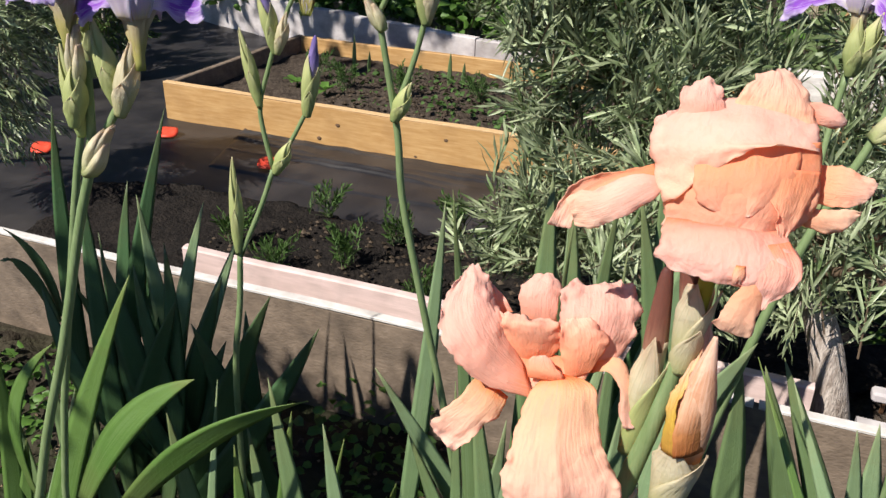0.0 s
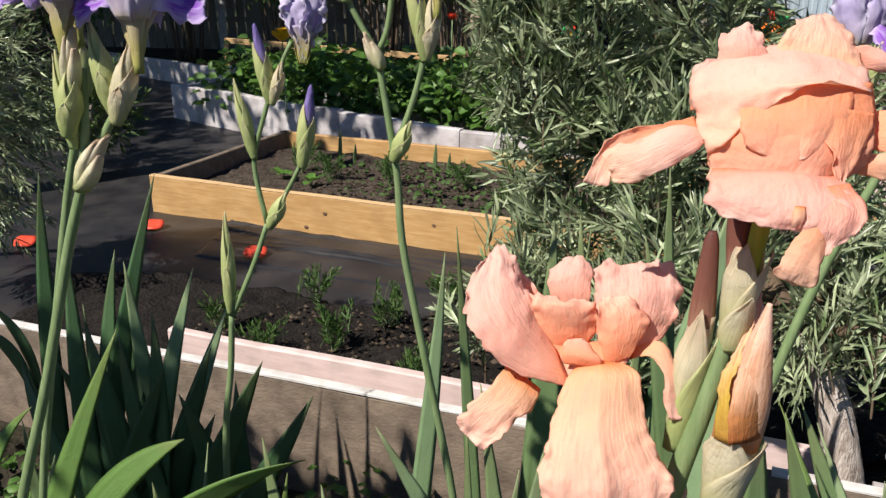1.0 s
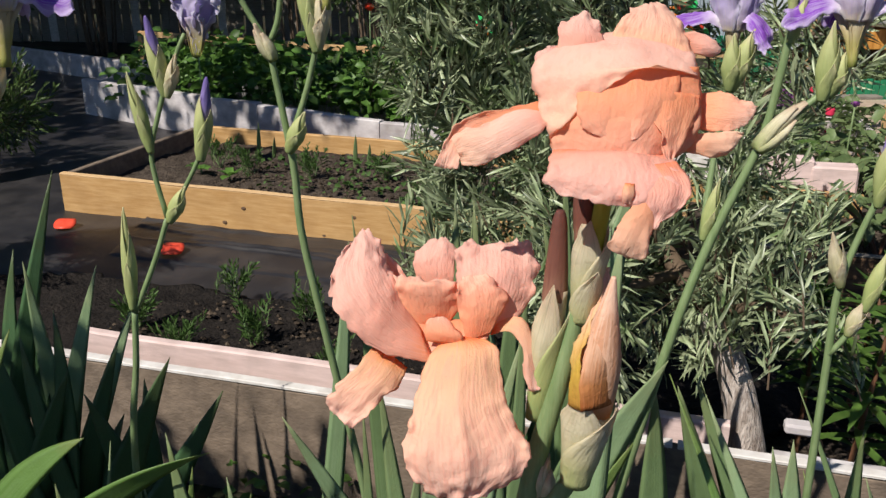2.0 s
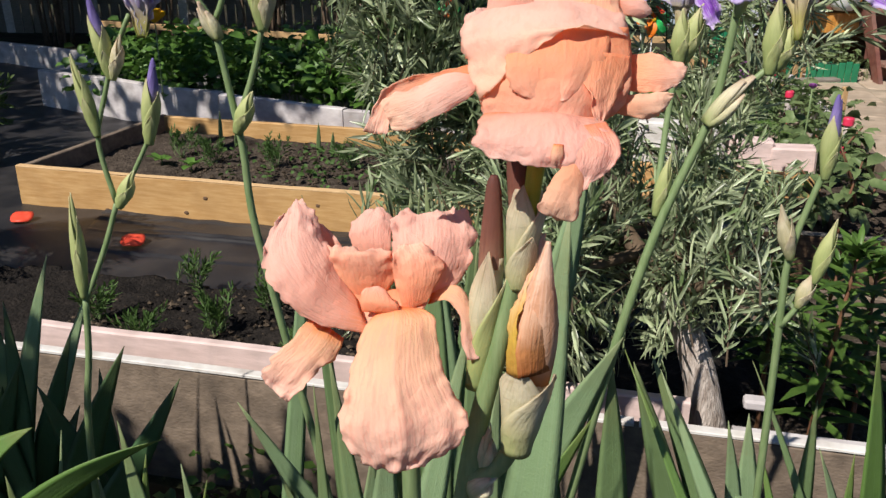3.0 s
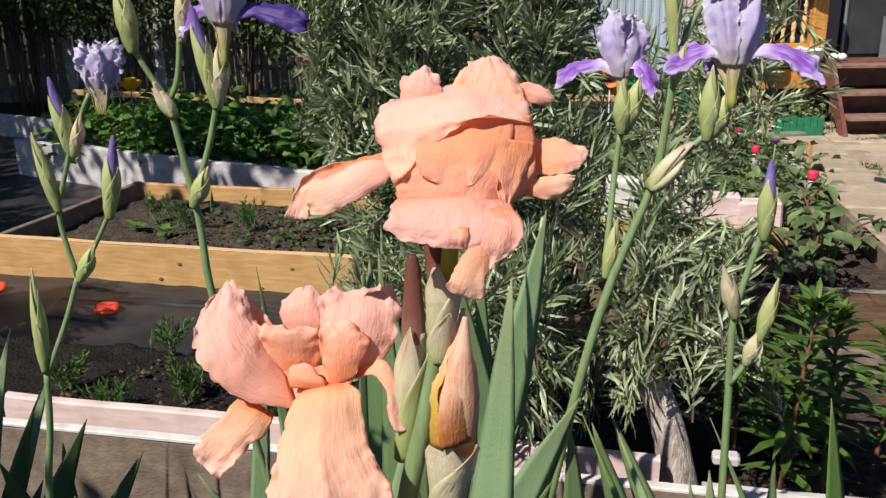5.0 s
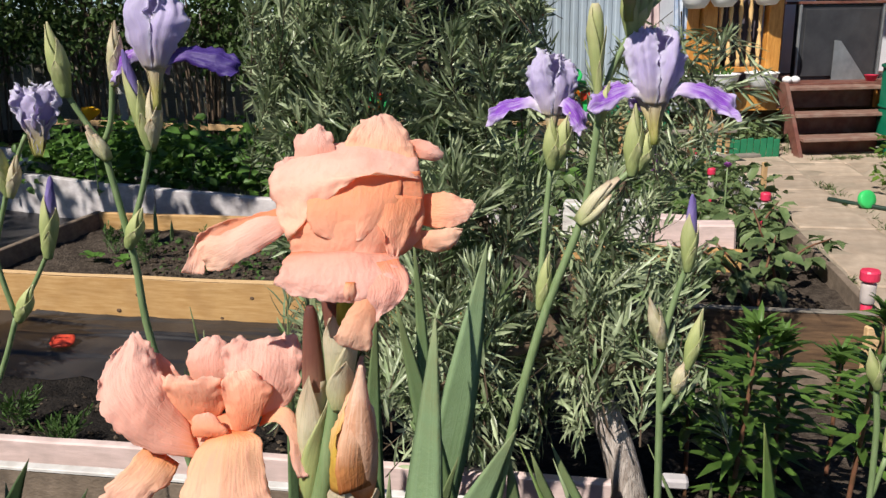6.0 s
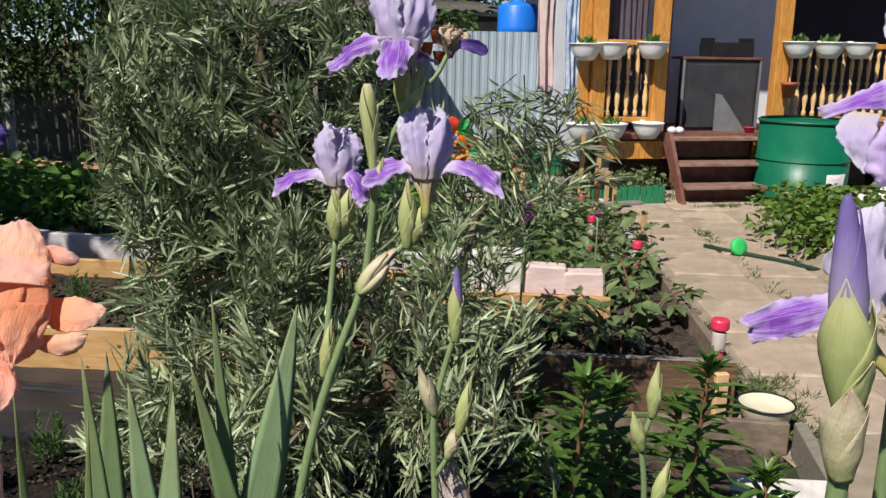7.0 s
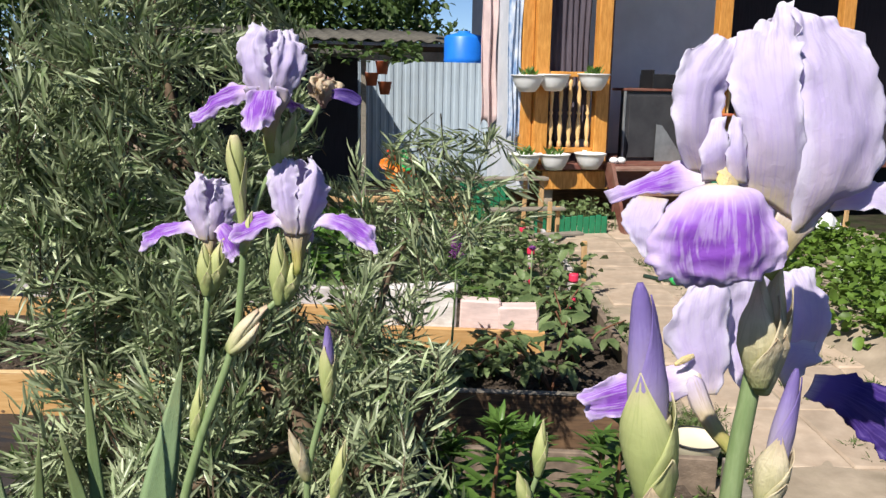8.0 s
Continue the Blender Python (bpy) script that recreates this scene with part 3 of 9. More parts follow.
for s, z in ((0.30, 0.05), (0.335, 0.12), (0.16, 0.03), (0.47, 0.04), (0.52, 0.13), (0.62, 0.06)):
    p = WB[0].lerp(WB[1], s)
    bm = bmesh.new()
    bmesh.ops.create_uvsphere(bm, u_segments=8, v_segments=6, radius=0.009)
    k = part("knot", bm, BROWNWOOD, wood_bed, "dark knot in the board", True)
    k.matrix_basis = pose(p.x, p.y - 0.001, z, 0, 0, -15.6) @ Matrix.Diagonal((1.3, 0.45, 0.9, 1))
sv, sf = [], []
N1, N2 = 90, 46
for j in range(N2 + 1):
    for i in range(N1 + 1):
        a = WB[0].lerp(WB[1], 0.008 + 0.984 * i / N1)
        b = WB[3].lerp(WB[2], 0.008 + 0.984 * i / N1)
        p = a.lerp(b, 0.035 + 0.93 * j / N2)
        sv.append((p.x, p.y, 0.105 + 0.02 * noise.noise((p.x * 7, p.y * 7, 2)) + 0.016 * noise.noise((p.x * 22, p.y * 22, 2))))
sf = [(j * (N1 + 1) + i, j * (N1 + 1) + i + 1, (j + 1) * (N1 + 1) + i + 1, (j + 1) * (N1 + 1) + i) for j in range(N2) for i in range(N1)]
tagged(mesh_part("timber_bed_soil", sv, sf, SOIL, None, "crumbly grey brown soil filling the timber bed", True), "", "soil", "", "structure")

# ---- whitewashed bed with the leafy hedge ----
white_bed = thing("whitewashed_bed", "long whitewashed slab edging of a leafy bed", "raised bed")
board("front_slab", (-2.05, 6.12), (-0.72, 5.335), 0.0, 0.262, 0.05, WHITEWASH, white_bed, "whitewashed slab", 0.006, warp=0.01)
board("front_slab", (-0.715, 5.33), (0.02, 4.915), 0.0, 0.258, 0.05, WHITEWASH, white_bed, "whitewashed slab", 0.006, warp=0.006)
board("front_slab", (0.025, 4.915), (1.5, 4.50), 0.0, 0.25, 0.05, WHITEWASH, white_bed, "whitewashed slab", 0.006, warp=0.004)
board("side_slab", (-2.03, 6.13), (-1.45, 7.1), 0.0, 0.25, 0.05, WHITEWASH, white_bed, "whitewashed slab", 0.006, back=False)
far_bed = thing("far_bed_edge", "low grey white edging slabs of a far bed", "raised bed")
board("slab", (-3.6, 8.2), (-2.1, 7.3), 0.0, 0.20, 0.05, WHITEWASH, far_bed, "grey white slab", 0.006)
board("slab", (-2.09, 7.3), (-0.6, 6.6), 0.0, 0.22, 0.05, WHITEWASH, far_bed, "grey white slab", 0.006)

# low frame of pale rails on posts behind the hedge
frame_rail = thing("low_rail_frame", "low frame of pale wooden rails on short posts", "rail")
for a, b, z in (((-2.19, 7.64), (-0.2, 6.75), 0.385), ((-0.2, 6.75), (2.4, 6.35), 0.42)):
    board("rail", a, b, z - 0.02, z + 0.022, 0.03, STAKE, frame_rail, "pale wooden rail", 0.003)
for p in ((-2.19, 7.645), (-0.2, 6.76), (1.1, 6.56), (2.38, 6.37)):
    bm = bmesh.new()
    box(bm, -0.018, 0.018, -0.018, 0.018, 0.0, 0.40, None, 0.003)
    ob = part("post", bm, STAKE, frame_rail, "short pale post")
    ob.matrix_basis = pose(*p, 0, 1, 1, 20)

# ---- bed of dahlias beside the path ----
tom_bed = thing("plank_bed", "raised bed of dark weathered planks beside the path", "raised bed")
TB = [Vector((0.85, 3.26, 0)), Vector((2.16, 2.90, 0)), Vector((2.56, 4.57, 0)), Vector((2.95, 6.2, 0))]
board("front_plank", TB[0], TB[1], 0.0, 0.238, 0.03, BROWNWOOD, tom_bed, "brown weathered plank", warp=0.008)
board("side_plank", TB[1] + Vector((0.004, 0.03, 0)), TB[2], 0.0, 0.238, 0.03, OLDWOOD, tom_bed, "grey weathered plank", warp=0.006)
board("side_plank", TB[2] + Vector((0.003, 0.01, 0)), TB[3], 0.0, 0.22, 0.03, WHITEWASH, tom_bed, "whitewashed plank", warp=0.006)
board("top_edge", TB[0] + Vector((0, -0.001, 0)), TB[1] + Vector((0, -0.001, 0)), 0.2395, 0.244, 0.031, GREYWOOD, tom_bed, "pale worn top edge", 0.001, warp=0.003)
bm = bmesh.new()
box(bm, 2.075, 2.122, 2.872, 2.897, 0.0, 0.215, None, 0.004)
part("corner_post", bm, PINE_EDGE, tom_bed, "pale sawn corner post")
sv = []
for j in range(41):
    for i in range(31):
        a = TB[0].lerp(TB[1], 0.01 + 0.97 * i / 30)
        b = (TB[0] + Vector((0.5, 1.6, 0))).lerp(TB[2], 0.01 + 0.97 * i / 30)
        p = a.lerp(b, 0.02 + 0.96 * j / 40)
        sv.append((p.x, p.y, 0.165 + 0.02 * noise.noise((p.x * 8, p.y * 8, 2)) + 0.014 * noise.noise((p.x * 24, p.y * 24, 2))))
sf = [(j * 31 + i, j * 31 + i + 1, (j + 1) * 31 + i + 1, (j + 1) * 31 + i) for j in range(40) for i in range(30)]
tagged(mesh_part("plank_bed_soil", sv, sf, SOIL, None, "dark loose soil in the plank bed", True), "", "soil", "", "structure")

# white and pink blocks with a timber front behind the dahlias
block_wall = thing("block_edging", "row of white and pink painted blocks on a pine board", "edging")
BA, BB = Vector((1.30, 3.86, 0)), Vector((2.00, 3.65, 0))
board("board", BA, BB, 0.12, 0.255, 0.03, PINE, block_wall, "yellow pine board", warp=0.003)
for i, (h, m) in enumerate(((0.42, WHITEPAINT), (0.43, WHITEPAINT), (0.37, PINKPAINT), (0.35, PINKPAINT))):
    p = BA.lerp(BB, (i + 0.5) / 4) + Vector((0.015, 0.08, 0))
    bm = bmesh.new()
    box(bm, -0.086, 0.086, -0.045, 0.045, 0.10, h, None, 0.008)
    ob = part("block", bm, m, block_wall)
    ob.matrix_basis = pose(p.x, p.y, 0, rng.uniform(-2, 2), rng.uniform(-2, 2), -16.7 + rng.uniform(-3, 3))

# lily bed frame at the path's end, with the enamel basin beside it
lily_bed = thing("lily_bed_frame", "low grey board frame round the lilies", "raised bed")
board("back_board", (1.42, 2.91), (2.215, 2.655), 0.0, 0.125, 0.028, OLDWOOD, lily_bed, "grey board", warp=0.005)
board("end_board", (2.09, 2.25), (2.235, 2.66), 0.0, 0.128, 0.04, GREYWOOD, lily_bed, "pale worn end board", warp=0.004, back=False)
sheet("lily_bed_soil", 1.15, 2.12, 1.85, 2.72, 30, 30, SOIL, lambda x, y: 0.03 + 0.02 * noise.noise((x * 9, y * 9, 1)), "dark soil under the lilies", "soil")
panel = thing("plywood_offcut", "white painted plywood offcut lying on the bed corner", "offcut", (1.93, 2.2, 0.125), turn=-22)
bm = bmesh.new()
box(bm, -0.14, 0.14, -0.11, 0.11, -0.008, 0.008, pose(0, 0, 0, 8, -4, 0), 0.003)
part("sheet", bm, WHITEPAINT, panel)

basin = thing("enamel_basin", "cream enamel basin with a dark rim standing on bricks", "basin", (2.226, 2.81, -0.028))
bm = bmesh.new()
lathe(bm, [(0.055, 0.085), (0.075, 0.10), (0.088, 0.15), (0.092, 0.158), (0.088, 0.156), (0.07, 0.142), (0.03, 0.138), (0.001, 0.138)], 28)
part("bowl", bm, ENAMEL, basin, "", True)
bm = bmesh.new()
lathe(bm, [(0.090, 0.154), (0.096, 0.157), (0.096, 0.161), (0.090, 0.161), (0.089, 0.158)], 28, None, False)
part("rim", bm, BLACKPLASTIC, basin, "dark chipped rim", True)
bm = bmesh.new()
lathe(bm, [(0.07, 0.0), (0.075, 0.02), (0.07, 0.086)], 14)
part("foot", bm, CHARCOAL, basin, "dark pot under the basin", True)

# ---- solar stake lamps with red caps ----
def stake_lamp(x, y, z, h=0.20, k=1.0):
    lamp = thing("garden_stake_light", "small solar garden light with a red cap", "garden light", (x, y, z), "red capped garden lights")
    bm = bmesh.new()
    lathe(bm, [(0.030 * k, h - 0.036), (0.032 * k, h - 0.032), (0.032 * k, h - 0.006), (0.028 * k, h), (0.001 * k, h)], 18)
    part("cap", bm, REDPLASTIC, lamp, "red plastic cap")
    bm = bmesh.new()
    lathe(bm, [(0.022 * k, h - 0.115), (0.024 * k, h - 0.11), (0.025 * k, h - 0.05), (0.022 * k, h - 0.045)], 16)
    part("tube", bm, CLEARISH, lamp, "cloudy clear tube", True)
    bm = bmesh.new()
    lathe(bm, [(0.004, -0.05), (0.017 * k, h - 0.19), (0.019 * k, h - 0.115), (0.012 * k, h - 0.11)], 12)
    part("spike", bm, REDPLASTIC, lamp, "red plastic spike", True)
    return lamp


for p in ((2.135, 2.99, 0.17, 0.20), (2.352, 4.207, 0.17, 0.195, 0.75), (2.405, 4.98, 0.17, 0.17, 0.7), (2.605, 5.71, 0.17, 0.16, 0.65)):
    stake_lamp(*p)

# fallen red discs on the fabric
def red_disc(x, y, r=0.045):
    d = thing("red_fabric_peg", "flat coral red plastic peg disc pinning the fabric", "fabric peg", (x, y, fabric_height(x, y) + 0.012), "red fabric pegs", turn=30)
    bm = bmesh.new()
    vs = lathe(bm, [(r, 0.0), (r * 1.02, 0.004), (r * 0.6, 0.007), (r * 0.3, 0.006), (0.001, 0.009)], 18)
    for v in vs:
        v.co.z += 0.004 * math.sin(3 * math.atan2(v.co.y, v.co.x)) * (v.co.xy.length / r)
    part("disc", bm, POPPYRED, d, "", True).matrix_basis = pose(0, 0, 0.008, 14, 0, -30)
    bm = bmesh.new()
    lathe(bm, [(0.008, 0.004), (0.009, 0.012), (0.003, 0.014)], 10)
    part("stud", bm, REDPLASTIC, d, "raised stud", True)
    return d


for p in ((-1.20, 3.82), (-0.66, 3.53), (-1.62, 3.55)):
    red_disc(*p)

# ---- garden hose with a green nozzle ----
hose = thing("garden_hose", "dark green garden hose with bright green end lying on the path", "hose")
tube("pipe", [(3.36, 5.42, 0.035, 0.014), (3.44, 5.27, 0.035, 0.014), (3.62, 5.0, 0.034, 0.014), (3.76, 4.6, 0.034, 0.014), (3.70, 4.1, 0.034, 0.014), (3.62, 3.4, 0.034, 0.014), (3.6, 2.6, 0.034, 0.014)], BLACKRUBBER, hose, "", 10, 60)
bm = bmesh.new()
lathe(bm, [(0.02, -0.02), (0.052, -0.018), (0.056, -0.012), (0.056, 0.012), (0.052, 0.018), (0.02, 0.02)], 22, pose(3.475, 5.2, 0.075, 72, 0, 10))
part("reel", bm, BRIGHTGREEN, hose, "bright green round fitting", True)

# stakes
def stick(x, y, h, w=0.017, lean=0.0, mat=STAKE):
    st = thing("wooden_stake", "thin pale wooden garden stake", "stake", (x, y, 0), "garden stakes")
    bm = bmesh.new()
    box(bm, -w, w, -w * 0.6, w * 0.6, -0.05, h, pose(0, 0, 0, 0, lean, 0), 0.003)
    part("stick", bm, mat, st)
    return st


for p in ((2.93, 5.42, 0.28), (3.13, 6.6, 0.36), (3.26, 6.75, 0.30), (3.02, 6.9, 0.62), (5.25, 5.9, 0.5), (5.5, 5.6, 0.5)):
    stick(*p, lean=rng.uniform(-2, 2))
bench = thing("plank_bench", "low grey plank shelf on stakes by the porch", "shelf", (2.95, 6.85, 0))
bm = bmesh.new()
box(bm, -0.55, 0.24, -0.06, 0.06, 0.50, 0.525, None, 0.003)
part("shelf_board", bm, GREYWOOD, bench)
bm = bmesh.new()
box(bm, -0.3, 0.36, -0.05, 0.05, 0.27, 0.292, pose(0, -0.1, 0), 0.003)
part("shelf_board", bm, GREYWOOD, bench)
for dx in (-0.5, 0.2):
    bm = bmesh.new()
    box(bm, dx - 0.018, dx + 0.018, -0.018, 0.018, -0.02, 0.50, None, 0.003)
    part("leg", bm, STAKE, bench)
plank = thing("grey_plank", "silvered plank lying on the bed edge", "plank", (2.9, 5.9, 0.225), turn=6)
bm = bmesh.new()
box(bm, -0.42, 0.22, -0.04, 0.04, 0, 0.02, None, 0.003)
part("plank_body", bm, GREYWOOD, plank)

# green plastic border fences
def border(x, y, length, h, turn=0):
    f = thing("green_border_fence", "low green plastic garden border fence", "border fence", (x, y, 0), "green border fences", turn=turn)
    for k in range(int(length / 0.055)):
        bm = bmesh.new()
        box(bm, k * 0.055, k * 0.055 + 0.050, -0.006, 0.006, -0.02, h + 0.008 * math.sin(k * 2.1), None, 0.004)
        part("slat", bm, GREENPLASTIC, f)
    bm = bmesh.new()
    box(bm, 0, length, 0.0065, 0.014, h * 0.55, h * 0.55 + 0.02, None, 0.002)
    part("crossbar", bm, GREENPLASTIC, f)
    return f


border(3.16, 7.02, 0.66, 0.17)
border(2.55, 7.6, 0.6, 0.42)
border(5.35, 5.5, 0.9, 0.2, -6)

# ---- house with porch ----
house = thing("house", "small house with an orange timber porch and grey plaster wall", "house")
FZ = 0.56


def bar(name, x0, x1, y0, y1, z0, z1, mat, parent, label="", bevel=0.004):
    bm = bmesh.new()
    box(bm, x0, x1, y0, y1, z0, z1, None, bevel)
    return part(name, bm, mat, parent, label)


bar("wall", 4.0, 5.78, 8.55, 8.75, 0, 3.0, PLASTER, house, "pale grey plaster wall")
# Two dark sheets take the place of the unlit interior behind the rails.
bar("wall", 5.785, 8.6, 8.55, 8.75, 0, 3.0, DARKINSIDE, house, "dark backing for the shaded interior behind the rail")
bar("wall", 3.33, 4.0, 8.55, 8.75, 0, 3.0, DARKINSIDE, house, "dark backing for the shaded interior behind the rail")
bar("wall", 3.20, 3.32, 7.62, 8.545, 0.3, 3.0, SIDING, house, "white boarded side wall")
bar("wall", 4.1, 4.25, 8.76, 12.5, 0, 3.0, SIDING, house, "white boarded side wall")
bar("wall", 8.5, 8.7, 8.76, 12.5, 0, 3.0, SIDING, house, "white boarded side wall")
bar("wall", 4.255, 8.495, 12.3, 12.5, 0, 3.0, SIDING, house, "white boarded back wall")
bar("floor_deck", 3.34, 8.4, 7.42, 8.545, FZ - 0.045, FZ, REDBROWN, house, "red brown painted deck")
# Roof is out of view; added to close the house and shade the porch.
bar("roof", 3.1, 8.9, 7.2, 12.9, 3.01, 3.12, REDBROWN, house, "unseen brown roof added over house and porch for shade")
bar("wall", 8.25, 8.38, 7.66, 8.54, FZ + 0.002, 3.0, PLASTER, house, "pale grey porch end wall")
for x0, x1 in ((3.30, 3.425), (3.865, 3.99), (5.02, 5.15), (6.3, 6.43)):
    bar("porch_post", x0, x1, 7.50, 7.60, 0.50 if x0 < 4 else 0.3, 3.0, ORANGEWOOD, house, "orange varnished post", 0.006)
bar("corner_board", 3.19, 3.295, 7.56, 7.615, 0.5, 3.0, ORANGEWOOD, house, "orange varnished corner board")
bar("inner_jamb", 3.995, 4.05, 7.605, 7.66, FZ, 3.0, REDBROWN, house, "dark brown jamb")
bar("skirt_board", 3.38, 4.0, 7.445, 7.475, 0.34, 0.50, ORANGEWOOD, house, "orange brown skirt board")
bar("skirt_board", 4.84, 6.4, 7.445, 7.475, 0.34, 0.50, ORANGEWOOD, house, "orange brown skirt board")
bar("foundation_post", 3.40, 3.50, 7.50, 7.60, 0.0, 0.335, CONCRETE, house, "concrete foundation post")
bar("foundation_wall", 3.3, 6.4, 7.95, 8.05, 0.0, 0.51, BROWNWOOD, house, "dark boards under the deck")
# railing: turned balusters between a bottom and a top rail
prof = [(0.016, 0.0), (0.016, 0.05), (0.009, 0.07), (0.017, 0.14), (0.019, 0.18), (0.011, 0.26), (0.008, 0.29), (0.017, 0.31), (0.008, 0.33), (0.011, 0.37), (0.016, 0.47), (0.009, 0.54), (0.016, 0.56), (0.016, 0.63)]
for x0, x1, count in ((3.43, 3.86, 5), (5.155, 6.3, 13)):
    bar("bottom_rail", x0, x1, 7.53, 7.58, 0.655, 0.70, ORANGEWOOD, house, "orange varnished rail")
    bar("top_rail", x0, x1, 7.52, 7.585, 1.315, 1.36, ORANGEWOOD, house, "orange varnished rail")
    for k in range(count):
        bm = bmesh.new()
        lathe(bm, [(r * 1.25, z * 0.98) for r, z in prof], 12)
        b = part("baluster", bm, BALUSTER, house, "turned varnished baluster", True)
        b.matrix_basis = pose(x0 + (k + 0.5) * (x1 - x0) / count, 7.555, 0.6985)

# steps
steps = thing("porch_steps", "three worn red brown wooden porch steps", "steps")
for k, (y0, z) in enumerate(((7.30, 0.545), (7.13, 0.345), (6.98, 0.17))):
    bar("tread", 3.965, 4.80, y0 - 0.06, y0 + 0.17, z - 0.028, z, TREAD, steps, "worn tread board")
for k, (y0, z) in enumerate(((7.44, 0.545), (7.26, 0.345), (7.10, 0.17))):
    bar("riser", 3.97, 4.80, y0, y0 + 0.02, z - 0.19, z - 0.03, REDBROWN, steps, "dark riser board")
for x in (3.93, 4.81):
    bm = bmesh.new()
    ring = [(7.40, 0.585), (7.25, 0.585), (6.90, 0.02), (6.98, 0.0), (7.40, 0.53)]
    a = [bm.verts.new((x, y, z)) for y, z in ring]
    b = [bm.verts.new((x + 0.032, y, z)) for y, z in ring]
    bm.faces.new(a[::-1]), bm.faces.new(b)
    for i in range(5):
        bm.faces.new((a[i], a[(i + 1) % 5], b[(i + 1) % 5], b[i]))
    bmesh.ops.recalc_face_normals(bm, faces=bm.faces)
    part("stringer", bm, REDBROWN, steps, "sloping side board")

# hanging bowl planters with small plants
def planter(x, z, plant=False, y=7.40):
    pl = thing("bowl_planter", "white half round plastic planter hooked on the rail", "planter", (x, y, z), "white porch planters")
    bm = bmesh.new()
    lathe(bm, [(0.02, -0.145), (0.07, -0.14), (0.10, -0.10), (0.125, -0.045), (0.132, -0.012), (0.142, -0.010), (0.142, 0.0), (0.130, 0.0), (0.12, -0.02), (0.001, -0.025)], 26)
    part("bowl", bm, WHITEPLASTIC, pl, "", True)
    bm = bmesh.new()
    box(bm, -0.02, 0.02, 0.12, 0.17, -0.03, 0.012, None, 0.003)
    part("hook", bm, WHITEPLASTIC, pl)
    if plant:
        v, f = [], []
        r = random.Random(int(x * 100))
        for k in range(26):
            an, ln = r.uniform(0, 6.28), r.uniform(0.04, 0.1)
            b0 = Vector((r.uniform(-0.06, 0.06), r.uniform(-0.05, 0.05), -0.02))
            tip = b0 + Vector((math.cos(an) * ln * 0.6, math.sin(an) * ln * 0.6, ln))
            sd = Vector((-math.sin(an), math.cos(an), 0)) * 0.016
            i0 = len(v)
            mid = b0.lerp(tip, 0.65)
            v += [tuple(b0), tuple(mid + sd), tuple(tip), tuple(mid - sd)]
            f.append((i0, i0 + 1, i0 + 2, i0 + 3))
        mesh_part("seedling", v, f, BERRYLEAF, pl, "small green plants")
    return pl


for x, z, g in ((3.19, 1.325, True), (3.425, 1.335, False), (3.79, 1.345, True), (3.19, 0.66, True), (3.46, 0.66, True), (3.795, 0.665, False), (5.16, 1.37, True), (5.46, 1.37, True), (5.76, 1.37, False)):
    planter(x, z, g)
pot = thing("terracotta_pot", "small terracotta coloured pot fixed to the post", "flower pot", (5.13, 7.44, 0.88))
bm = bmesh.new()
lathe(bm, [(0.05, 0), (0.065, 0.11), (0.072, 0.112), (0.072, 0.135), (0.062, 0.135), (0.055, 0.11)], 20)
part("pot_body", bm, TERRACOTTA, pot, "", True)

# cabinet on the porch
cabinet = thing("porch_cabinet", "dark grey steel cabinet with a dusty door on the porch", "cabinet", (0, 0, FZ))
bar("body", 4.27, 5.0, 7.74, 7.86, 0.0, 0.64, CHARCOAL, cabinet)
# Strips are paler than the body to carry the frame's sunlit edge.
bar("edge_strip", 4.245, 4.268, 7.725, 7.75, 0.0, 0.66, GREYSTEEL, cabinet, "steel edge strip, paled as a lit edge")
bar("edge_strip", 5.002, 5.02, 7.725, 7.75, 0.0, 0.66, GREYSTEEL, cabinet, "steel edge strip, paled as a lit edge")
bar("door", 4.30, 4.97, 7.722, 7.738, 0.03, 0.60, CHARCOAL, cabinet, "dark dusty door")
bar("lid", 4.24, 5.03, 7.72, 8.0, 0.641, 0.665, REDBROWN, cabinet, "red brown top board")
for o in [c for c in cabinet.children]:
    o.matrix_basis = Matrix.Translation((0, 0, 0))
crate = thing("black_crate", "black plastic crate on the cabinet", "crate", (4.72, 7.86, FZ + 0.665))
bm = bmesh.new()
for x0, x1, y0, y1, z1 in ((-0.2, 0.2, -0.14, -0.125, 0.13), (-0.2, 0.2, 0.125, 0.14, 0.13), (-0.2, -0.185, -0.125, 0.125, 0.17), (0.185, 0.2, -0.125, 0.125, 0.17), (-0.185, 0.185, -0.125, 0.125, 0.015)):
    box(bm, x0, x1, y0, y1, 0, z1, None, 0.004)
part("crate_body", bm, BLACKPLASTIC, crate)
# Thin pale sheet stands in for a triangle of sunlight on the door.
sun_patch = thing("leaning_sheet", "pale triangle standing for sunlight on the cabinet door", "offcut", (4.58, 7.70, FZ))
bm = bmesh.new()
tri3 = [(-0.02, 0.0), (0.30, 0.0), (0.05, 0.33), (-0.01, 0.34)]
a = [bm.verts.new((x, -0.02 + 0.06 * z, z)) for x, z in tri3]
b = [bm.verts.new((x, -0.014 + 0.06 * z, z)) for x, z in tri3]
bm.faces.new(a), bm.faces.new(b[::-1])
for i in range(4):
    bm.faces.new((a[(i + 1) % 4], a[i], b[i], b[(i + 1) % 4]))
part("offcut_body", bm, GREYSTEEL, sun_patch)
dish = thing("pink_bowl", "small pink plastic bowl on the step", "bowl", (4.83, 7.52, FZ))
bm = bmesh.new()
lathe(bm, [(0.035, 0.0), (0.055, 0.05), (0.058, 0.052), (0.05, 0.048), (0.03, 0.01), (0.001, 0.01)], 18)
part("bowl_body", bm, REDPLASTIC, dish, "", True)
